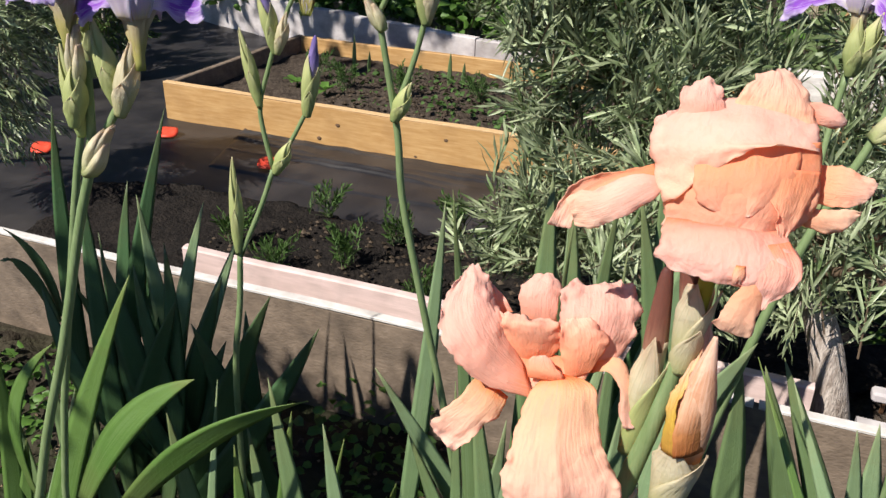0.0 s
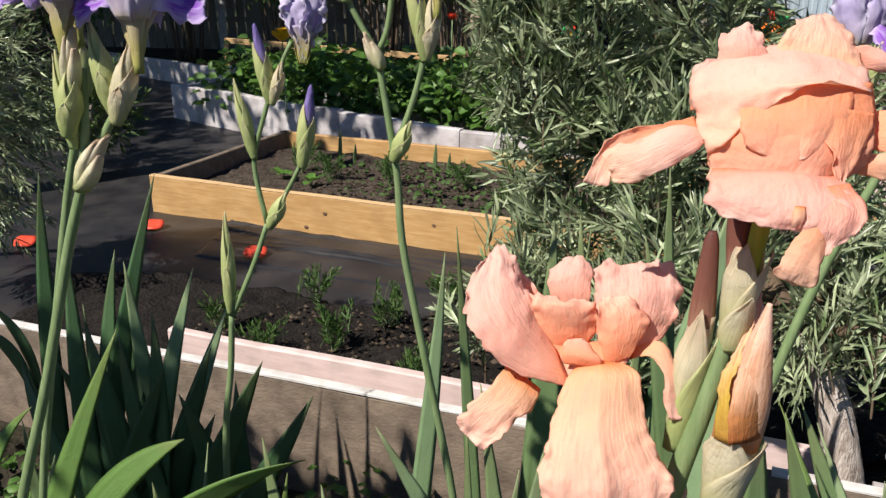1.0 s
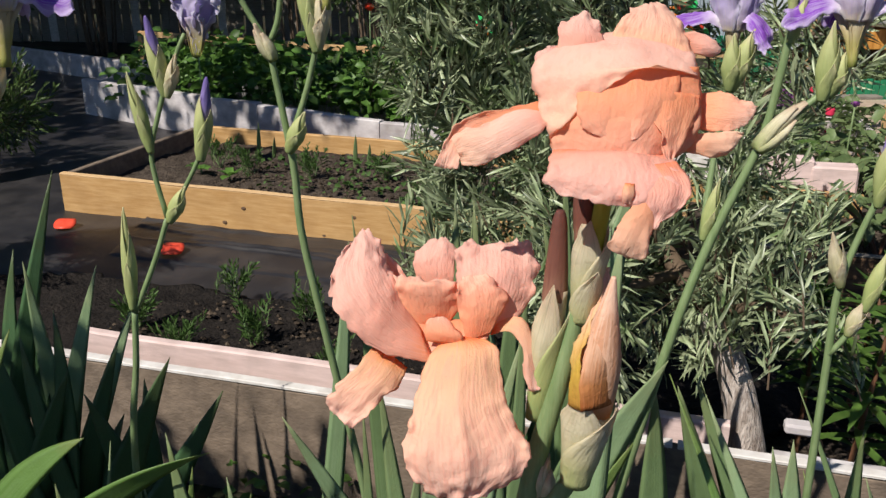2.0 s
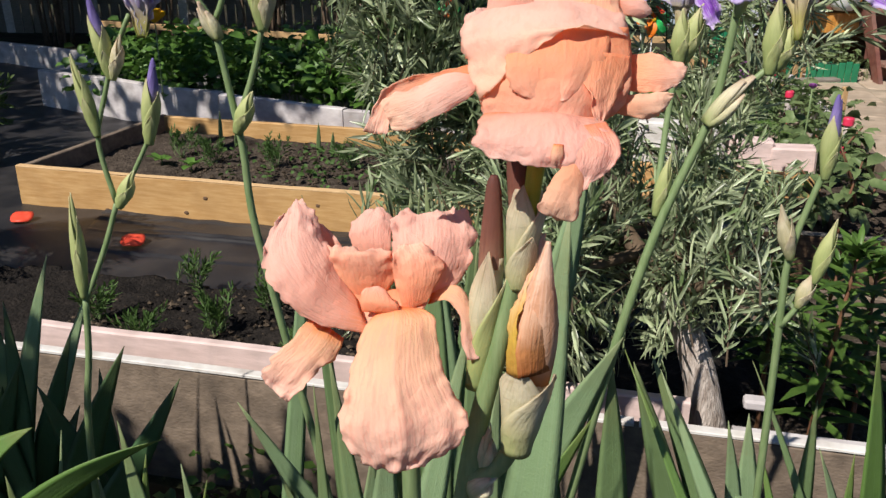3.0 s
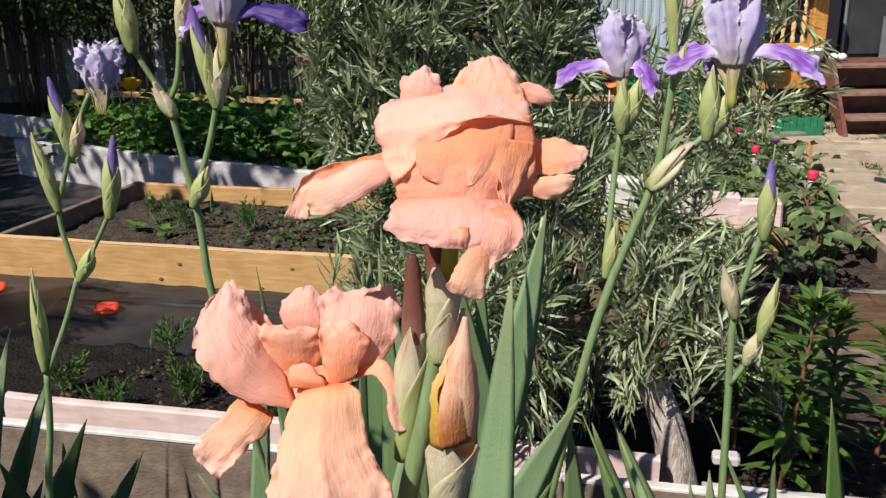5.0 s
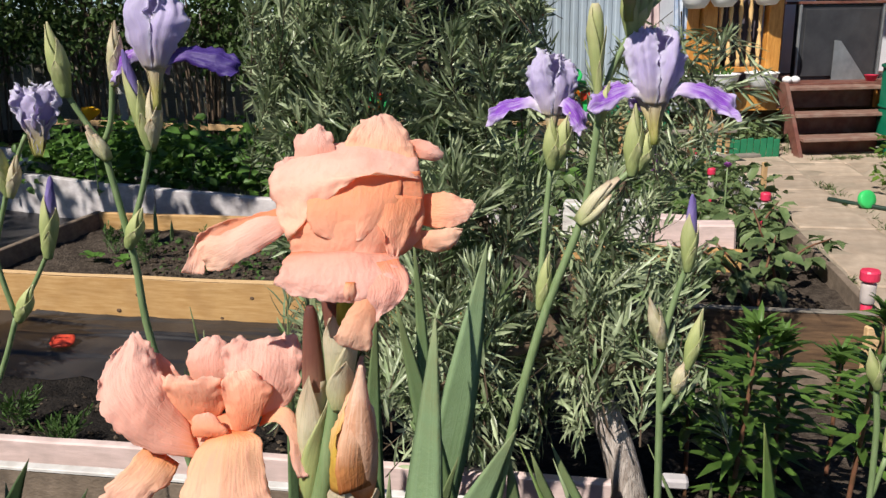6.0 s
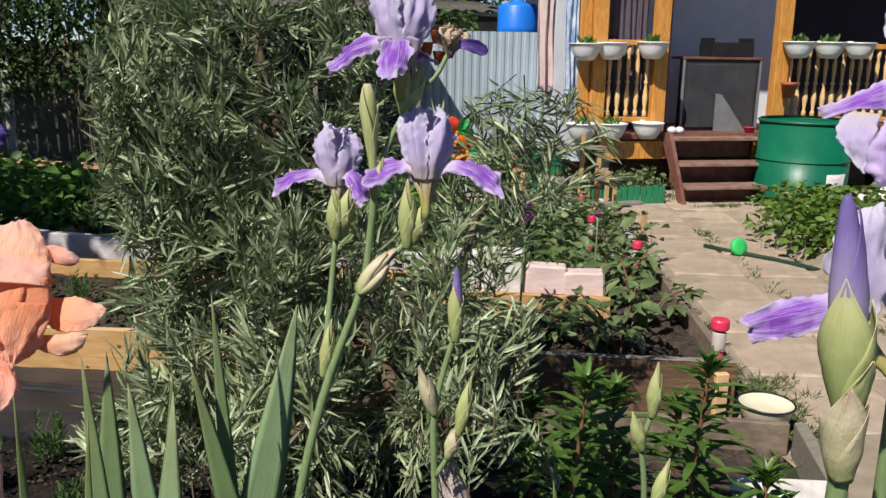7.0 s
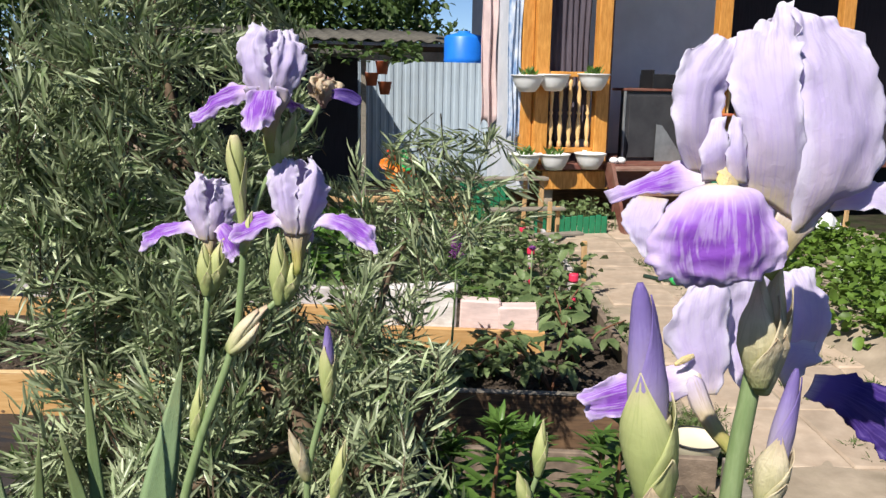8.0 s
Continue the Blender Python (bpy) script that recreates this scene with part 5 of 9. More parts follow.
# ---- sea buckthorn bush ----
def willow_bush():
    rs = np.random.RandomState(4)
    bush = thing("sea_buckthorn_bush", "dense bush of narrow silver green leaves on a gnarled pale trunk", "bush", (0, 0, 0))
    tube("trunk", [(1.065, 2.04, -0.05, 0.052), (1.05, 2.03, 0.10, 0.045), (1.028, 2.03, 0.22, 0.039), (1.0, 2.06, 0.34, 0.034), (0.95, 2.12, 0.46, 0.027)], BARK, bush, "gnarled pale peeling trunk", 14, 26)
    limbs = [
        [(0.96, 2.11, 0.44, 0.024), (0.80, 2.30, 0.66, 0.019), (0.68, 2.5, 0.95, 0.015), (0.60, 2.6, 1.35, 0.010), (0.6, 2.62, 1.75, 0.005)],
        [(0.86, 2.22, 0.58, 0.016), (0.66, 2.28, 0.66, 0.012), (0.45, 2.45, 0.85, 0.009), (0.33, 2.5, 1.05, 0.005)],
        [(0.96, 2.11, 0.44, 0.018), (1.05, 2.3, 0.66, 0.013), (1.15, 2.5, 0.85, 0.009), (1.34, 2.62, 1.05, 0.004)],
        [(0.72, 2.44, 0.86, 0.012), (0.86, 2.6, 1.1, 0.009), (0.92, 2.68, 1.4, 0.005)],
        [(0.90, 2.18, 0.52, 0.013), (0.72, 2.05, 0.52, 0.010), (0.58, 1.98, 0.48, 0.005)],
        [(0.96, 2.1, 0.46, 0.012), (1.03, 2.0, 0.52, 0.009), (1.10, 1.98, 0.46, 0.004)],
        [(0.88, 2.2, 0.54, 0.012), (0.66, 2.3, 0.46, 0.009), (0.38, 2.38, 0.36, 0.004)],
        [(0.65, 2.54, 1.05, 0.011), (0.46, 2.62, 1.2, 0.008), (0.36, 2.66, 1.45, 0.004)],
    ]
    pts = []
    for l in limbs:
        tube("limb", l, TWIG, bush, "", 9, 18)
        pts += [np.array(q[:3]) for q in curve_points(l, 24)]
    pts = np.array(pts)
    tips = np.concatenate([
        in_ellipsoid(rs, 390, (0.60, 2.56, 1.08), (0.37, 0.36, 0.66), 0.55),
        in_ellipsoid(rs, 90, (0.42, 2.46, 1.02), (0.20, 0.22, 0.42), 0.3),
        in_ellipsoid(rs, 155, (0.62, 2.34, 0.72), (0.34, 0.28, 0.38), 0.5),
        in_ellipsoid(rs, 105, (0.83, 2.10, 0.50), (0.31, 0.19, 0.27), 0.45),
        in_ellipsoid(rs, 50, (1.24, 2.58, 0.98), (0.32, 0.18, 0.2), 0.3),
        in_ellipsoid(rs, 44, (1.08, 2.28, 0.70), (0.17, 0.2, 0.22), 0.3),
        in_ellipsoid(rs, 60, (0.42, 2.36, 0.38), (0.24, 0.16, 0.16), 0.2),
    ])
    tips = tips[tips[:, 2] > 0.2]
    tips = tips[~((np.abs(tips[:, 0] - 1.02) < 0.10) & (tips[:, 1] < 2.12) & (tips[:, 2] < 0.45))]
    roots = np.array([pts[np.argmin(np.linalg.norm(pts - (t - np.array([0, 0, 0.10])), axis=1) + rs.uniform(0, 0.15, len(pts)))] for t in tips])
    rows, twigs = shoots(rs, tips, roots, (0.040, 0.074), (0.0062, 0.0098), 0.0079, 1.05, (0.15, 0.28), 0.025, 0.42)
    leaves_mesh("crown", rows, BUCKTHORN, bush, "narrow silver green leaves", 0.42, 0.22, 0.22)
    twig_mesh("twig", twigs, TWIG, bush, 0.0022)
    return bush


willow_bush()


def left_bush():
    rs = np.random.RandomState(9)
    bush = thing("silver_shrub", "drooping shrub with small narrow silver leaves over the fabric", "bush", (0, 0, 0))
    tube("trunk", [(-1.95, 3.3, -0.02, 0.03), (-1.9, 3.25, 0.3, 0.022), (-1.75, 3.15, 0.65, 0.014), (-1.6, 3.1, 0.9, 0.006)], BARK, bush, "thin grey trunk", 9, 16)
    tips = in_ellipsoid(rs, 330, (-1.43, 3.02, 0.66), (0.38, 0.34, 0.5), 0.4)
    roots = tips * 0.4 + np.array([-1.75, 3.15, 0.75]) * 0.6
    rows, twigs = shoots(rs, tips, roots, (0.034, 0.06), (0.006, 0.0095), 0.009, 0.9, (0.14, 0.26), 0.02)
    leaves_mesh("crown", rows, BUCKTHORN, bush, "small silver green leaves", 0.45, 0.2, 0.15)
    twig_mesh("twig", twigs, TWIG, bush, 0.0018)


left_bush()


def shaded_bush():
    rs = np.random.RandomState(19)
    bush = thing("garden_shrub", "low dark green shrub in deep shade beside the fabric", "shrub", (0, 0, 0))
    tube("trunk", [(-2.0, 4.85, -0.02, 0.016), (-1.98, 4.84, 0.2, 0.012), (-1.93, 4.82, 0.42, 0.006)], BARK, bush, "thin grey trunk", 8, 10)
    tips = in_ellipsoid(rs, 130, (-1.95, 4.82, 0.34), (0.32, 0.30, 0.32), 0.3)
    tips = tips[tips[:, 2] > 0.06]
    roots = tips * 0.45 + np.array([-1.97, 4.84, 0.25]) * 0.55
    rows, twigs = shoots(rs, tips, roots, (0.034, 0.06), (0.010, 0.016), 0.012, 0.9, (0.12, 0.22), 0.02)
    leaves_mesh("crown", rows, TREELEAF, bush, "dark narrow leaves", 0.45, 0.2, 0.15)
    twig_mesh("twig", twigs, TWIG, bush, 0.0018)


shaded_bush()


# ---- leafy masses ----
def leafy(name, label, category, boxes, n_per, mat, size, seed, up=0.7, wide=0.55, flowers=None, stems=True):
    """Low plants standing in stretches of ground: x0, x1, y0, y1, z0, z1 boxes (a slant gives y an offset with x)."""
    rs = np.random.RandomState(seed)
    B, W, U, Ls, Ws = [], [], [], [], []
    fl = []
    for (x0, x1, y0, y1, z0, z1, slant), n in zip(boxes, n_per):
        clumps = max(4, n // 26)
        cx, cy = rs.uniform(x0, x1, clumps), rs.uniform(y0, y1, clumps)
        hh = rs.uniform(0.6, 1.0, clumps)
        k = rs.randint(0, clumps, n)
        r = 0.13 * np.sqrt(rs.uniform(0, 1, n))
        an = rs.uniform(0, 6.283, n)
        x, y = cx[k] + r * np.cos(an), cy[k] + r * np.sin(an)
        y = y + slant * (x - x0)
        z = z0 + (z1 - z0) * hh[k] * np.sqrt(rs.uniform(0.03, 1, n)) * (1 - (r / 0.2) ** 2)
        B.append(np.stack([x, y, z], 1))
        W.append(np.stack([np.cos(an) + rs.normal(0, 0.5, n), np.sin(an) + rs.normal(0, 0.5, n), rs.normal(0.15, 0.35, n)], 1))
        U.append(np.stack([rs.normal(0, 0.45, n), rs.normal(0, 0.45, n), np.full(n, up)], 1))
        L = rs.uniform(size * 0.6, size * 1.3, n)
        Ls.append(L), Ws.append(L * rs.uniform(0.6, 0.85, n))
        if flowers:
            sel = rs.choice(n, max(1, int(n * flowers[1])), replace=False)
            fl.append(np.stack([x[sel], y[sel], z[sel] + 0.03], 1))
    t = thing(name, label, category)
    leaves_mesh("foliage", (np.concatenate(B), np.concatenate(W), np.concatenate(U), np.concatenate(Ls), np.concatenate(Ws)), mat, t, "", wide, 0.18, 0.25)
    if stems:
        allb = np.concatenate(B)
        pick = allb[rs.choice(len(allb), min(len(allb), 500), replace=False)]
        z0 = boxes[0][4]
        twig_mesh("stalk", [((p[0] + 0.02, p[1] + 0.02, z0 - 0.05), (p[0] + 0.008, p[1], (p[2] + z0) / 2), tuple(p)) for p in pick], STEM, t, 0.0025)
    if flowers:
        c = np.concatenate(fl)
        m = len(c)
        rep = np.repeat(c, 5, 0)
        an = np.tile(np.arange(5) * 1.257, m)
        way = np.stack([np.cos(an), np.sin(an), np.full(5 * m, 0.25)], 1)
        leaves_mesh("blossom", (rep, way, np.tile([0, 0, 1.0], (5 * m, 1)), np.full(5 * m, flowers[2]), np.full(5 * m, flowers[2] * 0.9)), flowers[0], t, flowers[3], 0.6, 0.1, 0.1)
    return t


leafy("strawberry_hedge", "thick dark green leafy berry plants filling the whitewashed bed", "berry plants",
      [(-1.75, 0.6, 5.95, 6.9, 0.12, 0.60, -0.42), (0.4, 1.5, 4.9, 6.0, 0.12, 0.62, -0.1), (-1.4, 0.3, 6.9, 7.4, 0.1, 0.5, -0.3)], (3000, 1500, 700), BERRYLEAF, 0.075, 21)
leafy("strawberry_patch", "strawberry plants with small white flowers behind painted blocks", "berry plants",
      [(1.25, 2.35, 3.95, 5.6, 0.15, 0.48, 0.0), (2.0, 2.75, 5.0, 6.1, 0.12, 0.38, 0.0)], (1500, 700), TOMLEAF, 0.062, 22, flowers=(WHITEPETAL, 0.012, 0.014, "small white flowers"))
leafy("strawberry_bed", "sunlit strawberry plants with white flowers along the path", "berry plants",
      [(3.72, 5.3, 3.1, 5.6, 0.06, 0.36, 0.10), (4.2, 5.3, 5.6, 6.35, 0.06, 0.34, 0.05)], (4600, 1300), STRAWLEAF, 0.062, 23, flowers=(WHITEPETAL, 0.02, 0.016, "small white flowers"))
leafy("porch_bedding", "low green bedding plants behind the border fence", "bedding plants",
      [(3.2, 3.85, 7.1, 7.4, 0.05, 0.30, 0.0), (2.3, 3.0, 7.0, 7.5, 0.05, 0.40, 0.0)], (350, 350), TOMLEAF, 0.05, 24)
def grass_tufts(name, label, lines, seed):
    """Low tufts of thin grass blades along plan lines: x0, y0, x1, y1, how many tufts, how far they stray."""
    rs = np.random.RandomState(seed)
    B, W, U, Ls, Ws = [], [], [], [], []
    for x0, y0, x1, y1, count, stray in lines:
        for k in range(count):
            s = rs.uniform()
            cx, cy = x0 + (x1 - x0) * s + rs.normal(0, stray), y0 + (y1 - y0) * s + rs.normal(0, stray)
            n = rs.randint(8, 22)
            an = rs.uniform(0, 6.283, n)
            r = 0.018 * np.sqrt(rs.uniform(0, 1, n))
            B.append(np.stack([cx + r * np.cos(an), cy + r * np.sin(an), np.full(n, 0.015)], 1))
            W.append(np.stack([np.cos(an) * 0.8, np.sin(an) * 0.8, rs.uniform(0.4, 1.4, n)], 1))
            U.append(rs.normal(0, 0.4, (n, 3)) + np.array([0, 0, 0.6]))
            Ls.append(rs.uniform(0.02, 0.06, n)), Ws.append(rs.uniform(0.003, 0.006, n))
    t = thing(name, label, "weeds")
    leaves_mesh("foliage", (np.concatenate(B), np.concatenate(W), np.concatenate(U), np.concatenate(Ls), np.concatenate(Ws)), GRASS, t, "", 0.4, 0.15, 0.35)


grass_tufts("path_weeds", "low grass and weeds along the bed edge and path joints",
            [(2.24, 2.7, 2.64, 4.5, 150, 0.035), (2.35, 2.7, 2.5, 3.3, 60, 0.06), (2.66, 4.6, 3.0, 6.2, 60, 0.03), (3.9, 6.8, 4.9, 6.85, 45, 0.03), (2.83, 2.6, 3.6, 6.0, 40, 0.02), (3.25, 2.6, 4.0, 6.0, 40, 0.02), (2.5, 3.9, 3.4, 3.7, 24, 0.015)], 25)
leafy("plank_foot_weeds", "small weeds at the foot of the grey plank", "weeds",
      [(-1.2, -0.35, 1.85, 2.15, 0.04, 0.16, -0.2), (-0.1, 0.5, 1.75, 1.95, 0.05, 0.10, -0.25), (0.0, 0.12, 1.96, 2.02, 0.06, 0.17, 0)], (520, 160, 40), BERRYLEAF, 0.028, 26, stems=False)
leafy("bed_weeds", "young seedlings and weeds in the timber bed", "seedlings",
      [(-0.75, 1.2, 4.25, 4.75, 0.11, 0.17, -0.27), (-0.1, 1.3, 3.85, 4.1, 0.11, 0.16, -0.27)], (460, 240), FERNLEAF, 0.03, 27, stems=False)


def feathery(x, y, z, h, seed, r=0.07):
    """A young marigold or carrot: thin stalks with fine divided leaves."""
    rs = np.random.RandomState(seed)
    t = thing("feathery_seedling", "young plant with finely divided green leaves in dark soil", "seedling", (0, 0, 0), "feathery seedlings")
    n = 13
    tips = np.stack([x + rs.uniform(-r, r, n), y + rs.uniform(-r, r, n), z + h * rs.uniform(0.6, 1.0, n)], 1)
    roots = np.tile([x, y, z], (n, 1)).astype(float)
    rows, twigs = shoots(rs, tips, roots, (0.016, 0.034), (0.0045, 0.007), 0.0045, 1.0, (h * 0.6, h * 0.9), 0.008)
    leaves_mesh("foliage", rows, FERNLEAF, t, "", 0.5, 0.1, 0.1)
    twig_mesh("stalk", [((x, y, z - 0.01), tuple(a[0]), tuple(a[2])) for a in twigs], STEM, t, 0.002)


for k, (x, y, h, r) in enumerate(((-0.35, 2.62, 0.10, 0.06), (-0.15, 2.68, 0.13, 0.055), (-0.52, 2.78, 0.11, 0.06), (-0.02, 2.85, 0.12, 0.05), (0.10, 2.50, 0.09, 0.05), (0.16, 2.95, 0.14, 0.08), (0.3, 2.75, 0.12, 0.07), (-0.28, 3.02, 0.1, 0.06),
                                  (-0.55, 4.4, 0.13, 0.07), (-0.72, 4.5, 0.13, 0.09), (-0.25, 4.32, 0.14, 0.07), (0.1, 4.3, 0.12, 0.07), (0.42, 4.15, 0.13, 0.08), (0.3, 4.02, 0.10, 0.08))):
    feathery(x, y, 0.085 if y < 3.3 else 0.115, h, 40 + k, r)

# broad round leaves in the timber bed corner
for k, (x, y) in enumerate(((-0.78, 4.38), (-0.62, 4.28))):
    rs = np.random.RandomState(60 + k)
    t = thing("broadleaf_seedling", "young plant with pale rounded leaves in the timber bed", "seedling", (0, 0, 0), "broadleaf seedlings")
    n = 7
    an = np.arange(n) * 0.9
    leaves_mesh("foliage", (np.tile([x, y, 0.13], (n, 1)), np.stack([np.cos(an), np.sin(an), rs.uniform(0.2, 0.8, n)], 1), np.tile([0, 0, 1.0], (n, 1)), rs.uniform(0.05, 0.08, n), rs.uniform(0.035, 0.05, n)), BERRYLEAF, t, "", 0.6, 0.1, 0.2)
    tube("stalk", [(x, y, 0.10, 0.003), (x, y, 0.135, 0.003)], STEM, t, "", 6, 4)


# sprouts standing singly in the timber bed
for k, (x, y, h) in enumerate(((-0.58, 4.72, 0.19), (-0.07, 4.55, 0.17), (0.0, 4.53, 0.13), (0.38, 4.46, 0.12), (-0.5, 4.70, 0.12))):
    sp = thing("gladiolus_sprout", "single upright green sprout in the timber bed", "sprout", (0, 0, 0), "single sprouts")
    blade(sp, (x, y, 0.09), (x + 0.008, y, 0.10 + h), 0.022, (0, 0, 0), 10 * k)


# ---- lilies: whorls of narrow leaves up a stem ----
def lily(x, y, top, seed, r=0.10):
    rs = np.random.RandomState(seed)
    t = thing("lily_plant", "lily plant with whorls of narrow bright green leaves", "lily", (0, 0, 0), "lily plants")
    lean = rs.normal(0, 0.012, 2)
    tube("stem", [(x - lean[0], y - lean[1], -0.01, 0.006), (x, y, top * 0.5, 0.0055), (x + lean[0], y + lean[1], top - 0.02, 0.0035)], REDSTEM, t, "", 8, 10)
    n = int(92 * top)
    z = np.concatenate([np.linspace(0.20, top - 0.03, n), rs.uniform(top - 0.035, top, 36)])
    m = len(z)
    an = np.arange(m) * 2.4
    u = np.clip(z / top, 0, 1)
    rise = np.where(z > top - 0.05, rs.uniform(0.4, 2.2, m), 0.25 + 0.3 * u)
    way = np.stack([np.cos(an), np.sin(an), rise + rs.normal(0, 0.15, m)], 1)
    ln = rs.uniform(0.8, 1.2, m) * r * (0.85 + 0.35 * np.sin(np.pi * u))
    ln[n:] *= 0.62
    base = np.stack([x + lean[0] * (2 * u - 1), y + lean[1] * (2 * u - 1), z], 1)
    leaves_mesh("foliage", (base, way, np.tile([0, 0, 1.0], (m, 1)), ln, ln * 0.19 + 0.003), LILYLEAF, t, "", 0.42, 0.25, 0.3)


for k, (x, y, h) in enumerate(((1.255, 2.0, 0.595), (1.40, 2.12, 0.52), (1.585, 2.09, 0.585), (1.42, 2.36, 0.42), (1.66, 2.33, 0.38), (1.72, 1.98, 0.34), (1.24, 2.24, 0.45))):
    lily(x, y, h, 80 + k)


# ---- dahlias: reddish stems with large paired leaves ----
def dahlia(x, y, z, h, seed, r=0.16):
    rs = np.random.RandomState(seed)
    t = thing("dahlia_plant", "bushy young plant with large toothed leaves on red stems", "dahlia", (0, 0, 0), "dahlia plants")
    rows = [[], [], [], [], []]
    for b in range(3):
        tip = np.array([x, y, z + h]) + np.array([*rs.normal(0, r * 0.55, 2), rs.uniform(-0.1, 0.02)])
        tube("stem", [(x, y, z - 0.01, 0.006), (x * 0.6 + tip[0] * 0.4, y * 0.6 + tip[1] * 0.4, z + h * 0.45, 0.005), (*tip, 0.003)], REDSTEM, t, "", 7, 9)
        for s in range(4):
            q = np.array([x, y, z]) + (tip - np.array([x, y, z])) * (0.4 + 0.17 * s)
            for sg in (0, math.pi):
                an = s * 1.57 + b + sg
                for leaf in range(3):
                    a2 = an + (leaf - 1) * 0.7
                    rows[0].append(q + np.array([math.cos(an), math.sin(an), 0.15]) * (0.03 if leaf == 1 else 0.02))
                    rows[1].append([math.cos(a2), math.sin(a2), rs.normal(0.0, 0.3)])
                    rows[2].append([*rs.normal(0, 0.2, 2), 1.0])
                    l = rs.uniform(0.06, 0.105) * (1.1 if leaf == 1 else 0.8)
                    rows[3].append(l)
                    rows[4].append(l * 0.5)
    leaves_mesh("foliage", tuple(np.array(a, float) for a in rows), TOMLEAF, t, "", 0.5, 0.2, 0.35)


for k, (x, y, h) in enumerate(((1.87, 3.22, 0.29), (2.08, 3.5, 0.25), (2.18, 3.95, 0.26), (1.75, 3.5, 0.17), (1.5, 3.3, 0.1))):
    dahlia(x, y, 0.165, h, 100 + k)

# lupin
lupin = thing("lupin_flower", "lupin with a violet flower spike and fingered leaves", "lupin", (0, 0, 0))
tube("stem", [(1.53, 3.42, 0.14, 0.005), (1.54, 3.40, 0.45, 0.004), (1.545, 3.39, 0.78, 0.002)], STEM, lupin, "", 7, 12)
rs = np.random.RandomState(6)
z = np.repeat(np.linspace(0.64, 0.735, 12), 6)
an = np.arange(72) * 1.05 + np.repeat(np.arange(12) * 0.5, 6)
leaves_mesh("flower_spike", (np.stack([1.543 + 0.006 * np.cos(an), 3.392 + 0.006 * np.sin(an), z], 1), np.stack([np.cos(an), np.sin(an), np.full(72, 0.5)], 1), np.tile([0, 0, 1.0], (72, 1)), np.full(72, 0.022) * (1.25 - (z - 0.64) * 5), np.full(72, 0.013)), PINKPETAL, lupin, "violet flower spike", 0.6, 0.2, 0.2)
z = np.linspace(0.74, 0.79, 40)
an = np.arange(40) * 2.4
leaves_mesh("spike_tip", (np.stack([np.full(40, 1.545), np.full(40, 3.39), z], 1), np.stack([np.cos(an), np.sin(an), np.full(40, 1.2)], 1), np.tile([0, 0, 1.0], (40, 1)), np.full(40, 0.014), np.full(40, 0.006)), LILYLEAF, lupin, "green unopened tip", 0.6, 0.2, 0.2)
B, W = [], []
for c in range(9):
    q = np.array([1.54 + rs.normal(0, 0.07), 3.39 + rs.normal(0, 0.07), rs.uniform(0.45, 0.6)])
    for f in range(8):
        B.append(q), W.append([math.cos(f * 0.785), math.sin(f * 0.785), 0.35])
leaves_mesh("foliage", (np.array(B), np.array(W), np.tile([0, 0, 1.0], (72, 1)), rs.uniform(0.05, 0.075, 72), np.full(72, 0.014)), LILYLEAF, lupin, "fingered leaves", 0.5, 0.2, 0.3)


# ---- toy windmills and single flowers in the back ----
def windmill(x, y, z, seed, h):
    t = thing("toy_windmill", "colourful plastic toy windmill on a stick among the plants", "toy windmill", (0, 0, 0), "toy windmills")
    mats = [BRIGHTGREEN, REDPETAL, BRIGHTGREEN if h else ORANGEPETAL, REDPETAL if h else ORANGEPETAL, ORANGEPETAL, BRIGHTGREEN]
    w = 0.75 if h else 1.1
    for k in range(6):
        an = k * 1.047 + seed
        fm = flower_frame((x, y, z), 0.001 * w, 0, 0)
        c, s = math.cos(an), math.sin(an)
        petal(t, "vane", mats[k], fm, [(6 * c, 6 * s, 0, 16), (45 * c, 45 * s, -14, 62), (92 * c, 92 * s, 0, 54)], -0.2, 0.02, 2, 18, None, 10, 7, k)
    tube("stick", [(x, y + 0.012, 0.05, 0.004), (x, y + 0.012, z, 0.004)], WHITEPLASTIC, t, "thin stick", 6, 4)
    bm = bmesh.new()
    bmesh.ops.create_uvsphere(bm, u_segments=10, v_segments=8, radius=0.012)
    ob = part("hub", bm, YELLOWPETAL, t, "", True)
    ob.matrix_basis = Matrix.Translation((x, y - 0.008, z))


windmill(0.575, 5.0, 0.745, 0.4, 1)
windmill(1.70, 5.45, 0.775, 1.0, 0)
windmill(1.77, 5.47, 0.655, 0.2, 0)


def simple_flower(name, label, x, y, z, r, mat, n=6, z0=0.2):
    t = thing(name, label, "flower", (0, 0, 0), name + "s")
    tube("stem", [(x, y, z0, 0.004), (x, y, z, 0.0035)], STEM, t, "", 6, 5)
    an = np.arange(n * 2) * (6.283 / n) + 0.3
    rise = np.concatenate([np.full(n, 1.1), np.full(n, 0.5)])
    leaves_mesh("bloom", (np.tile([x, y, z], (2 * n, 1)), np.stack([np.cos(an), np.sin(an), rise], 1), np.tile([0, 0, 1.0], (2 * n, 1)), np.full(2 * n, r), np.full(2 * n, r * 0.9)), mat, t, "", 0.6, 0.35, -0.3)


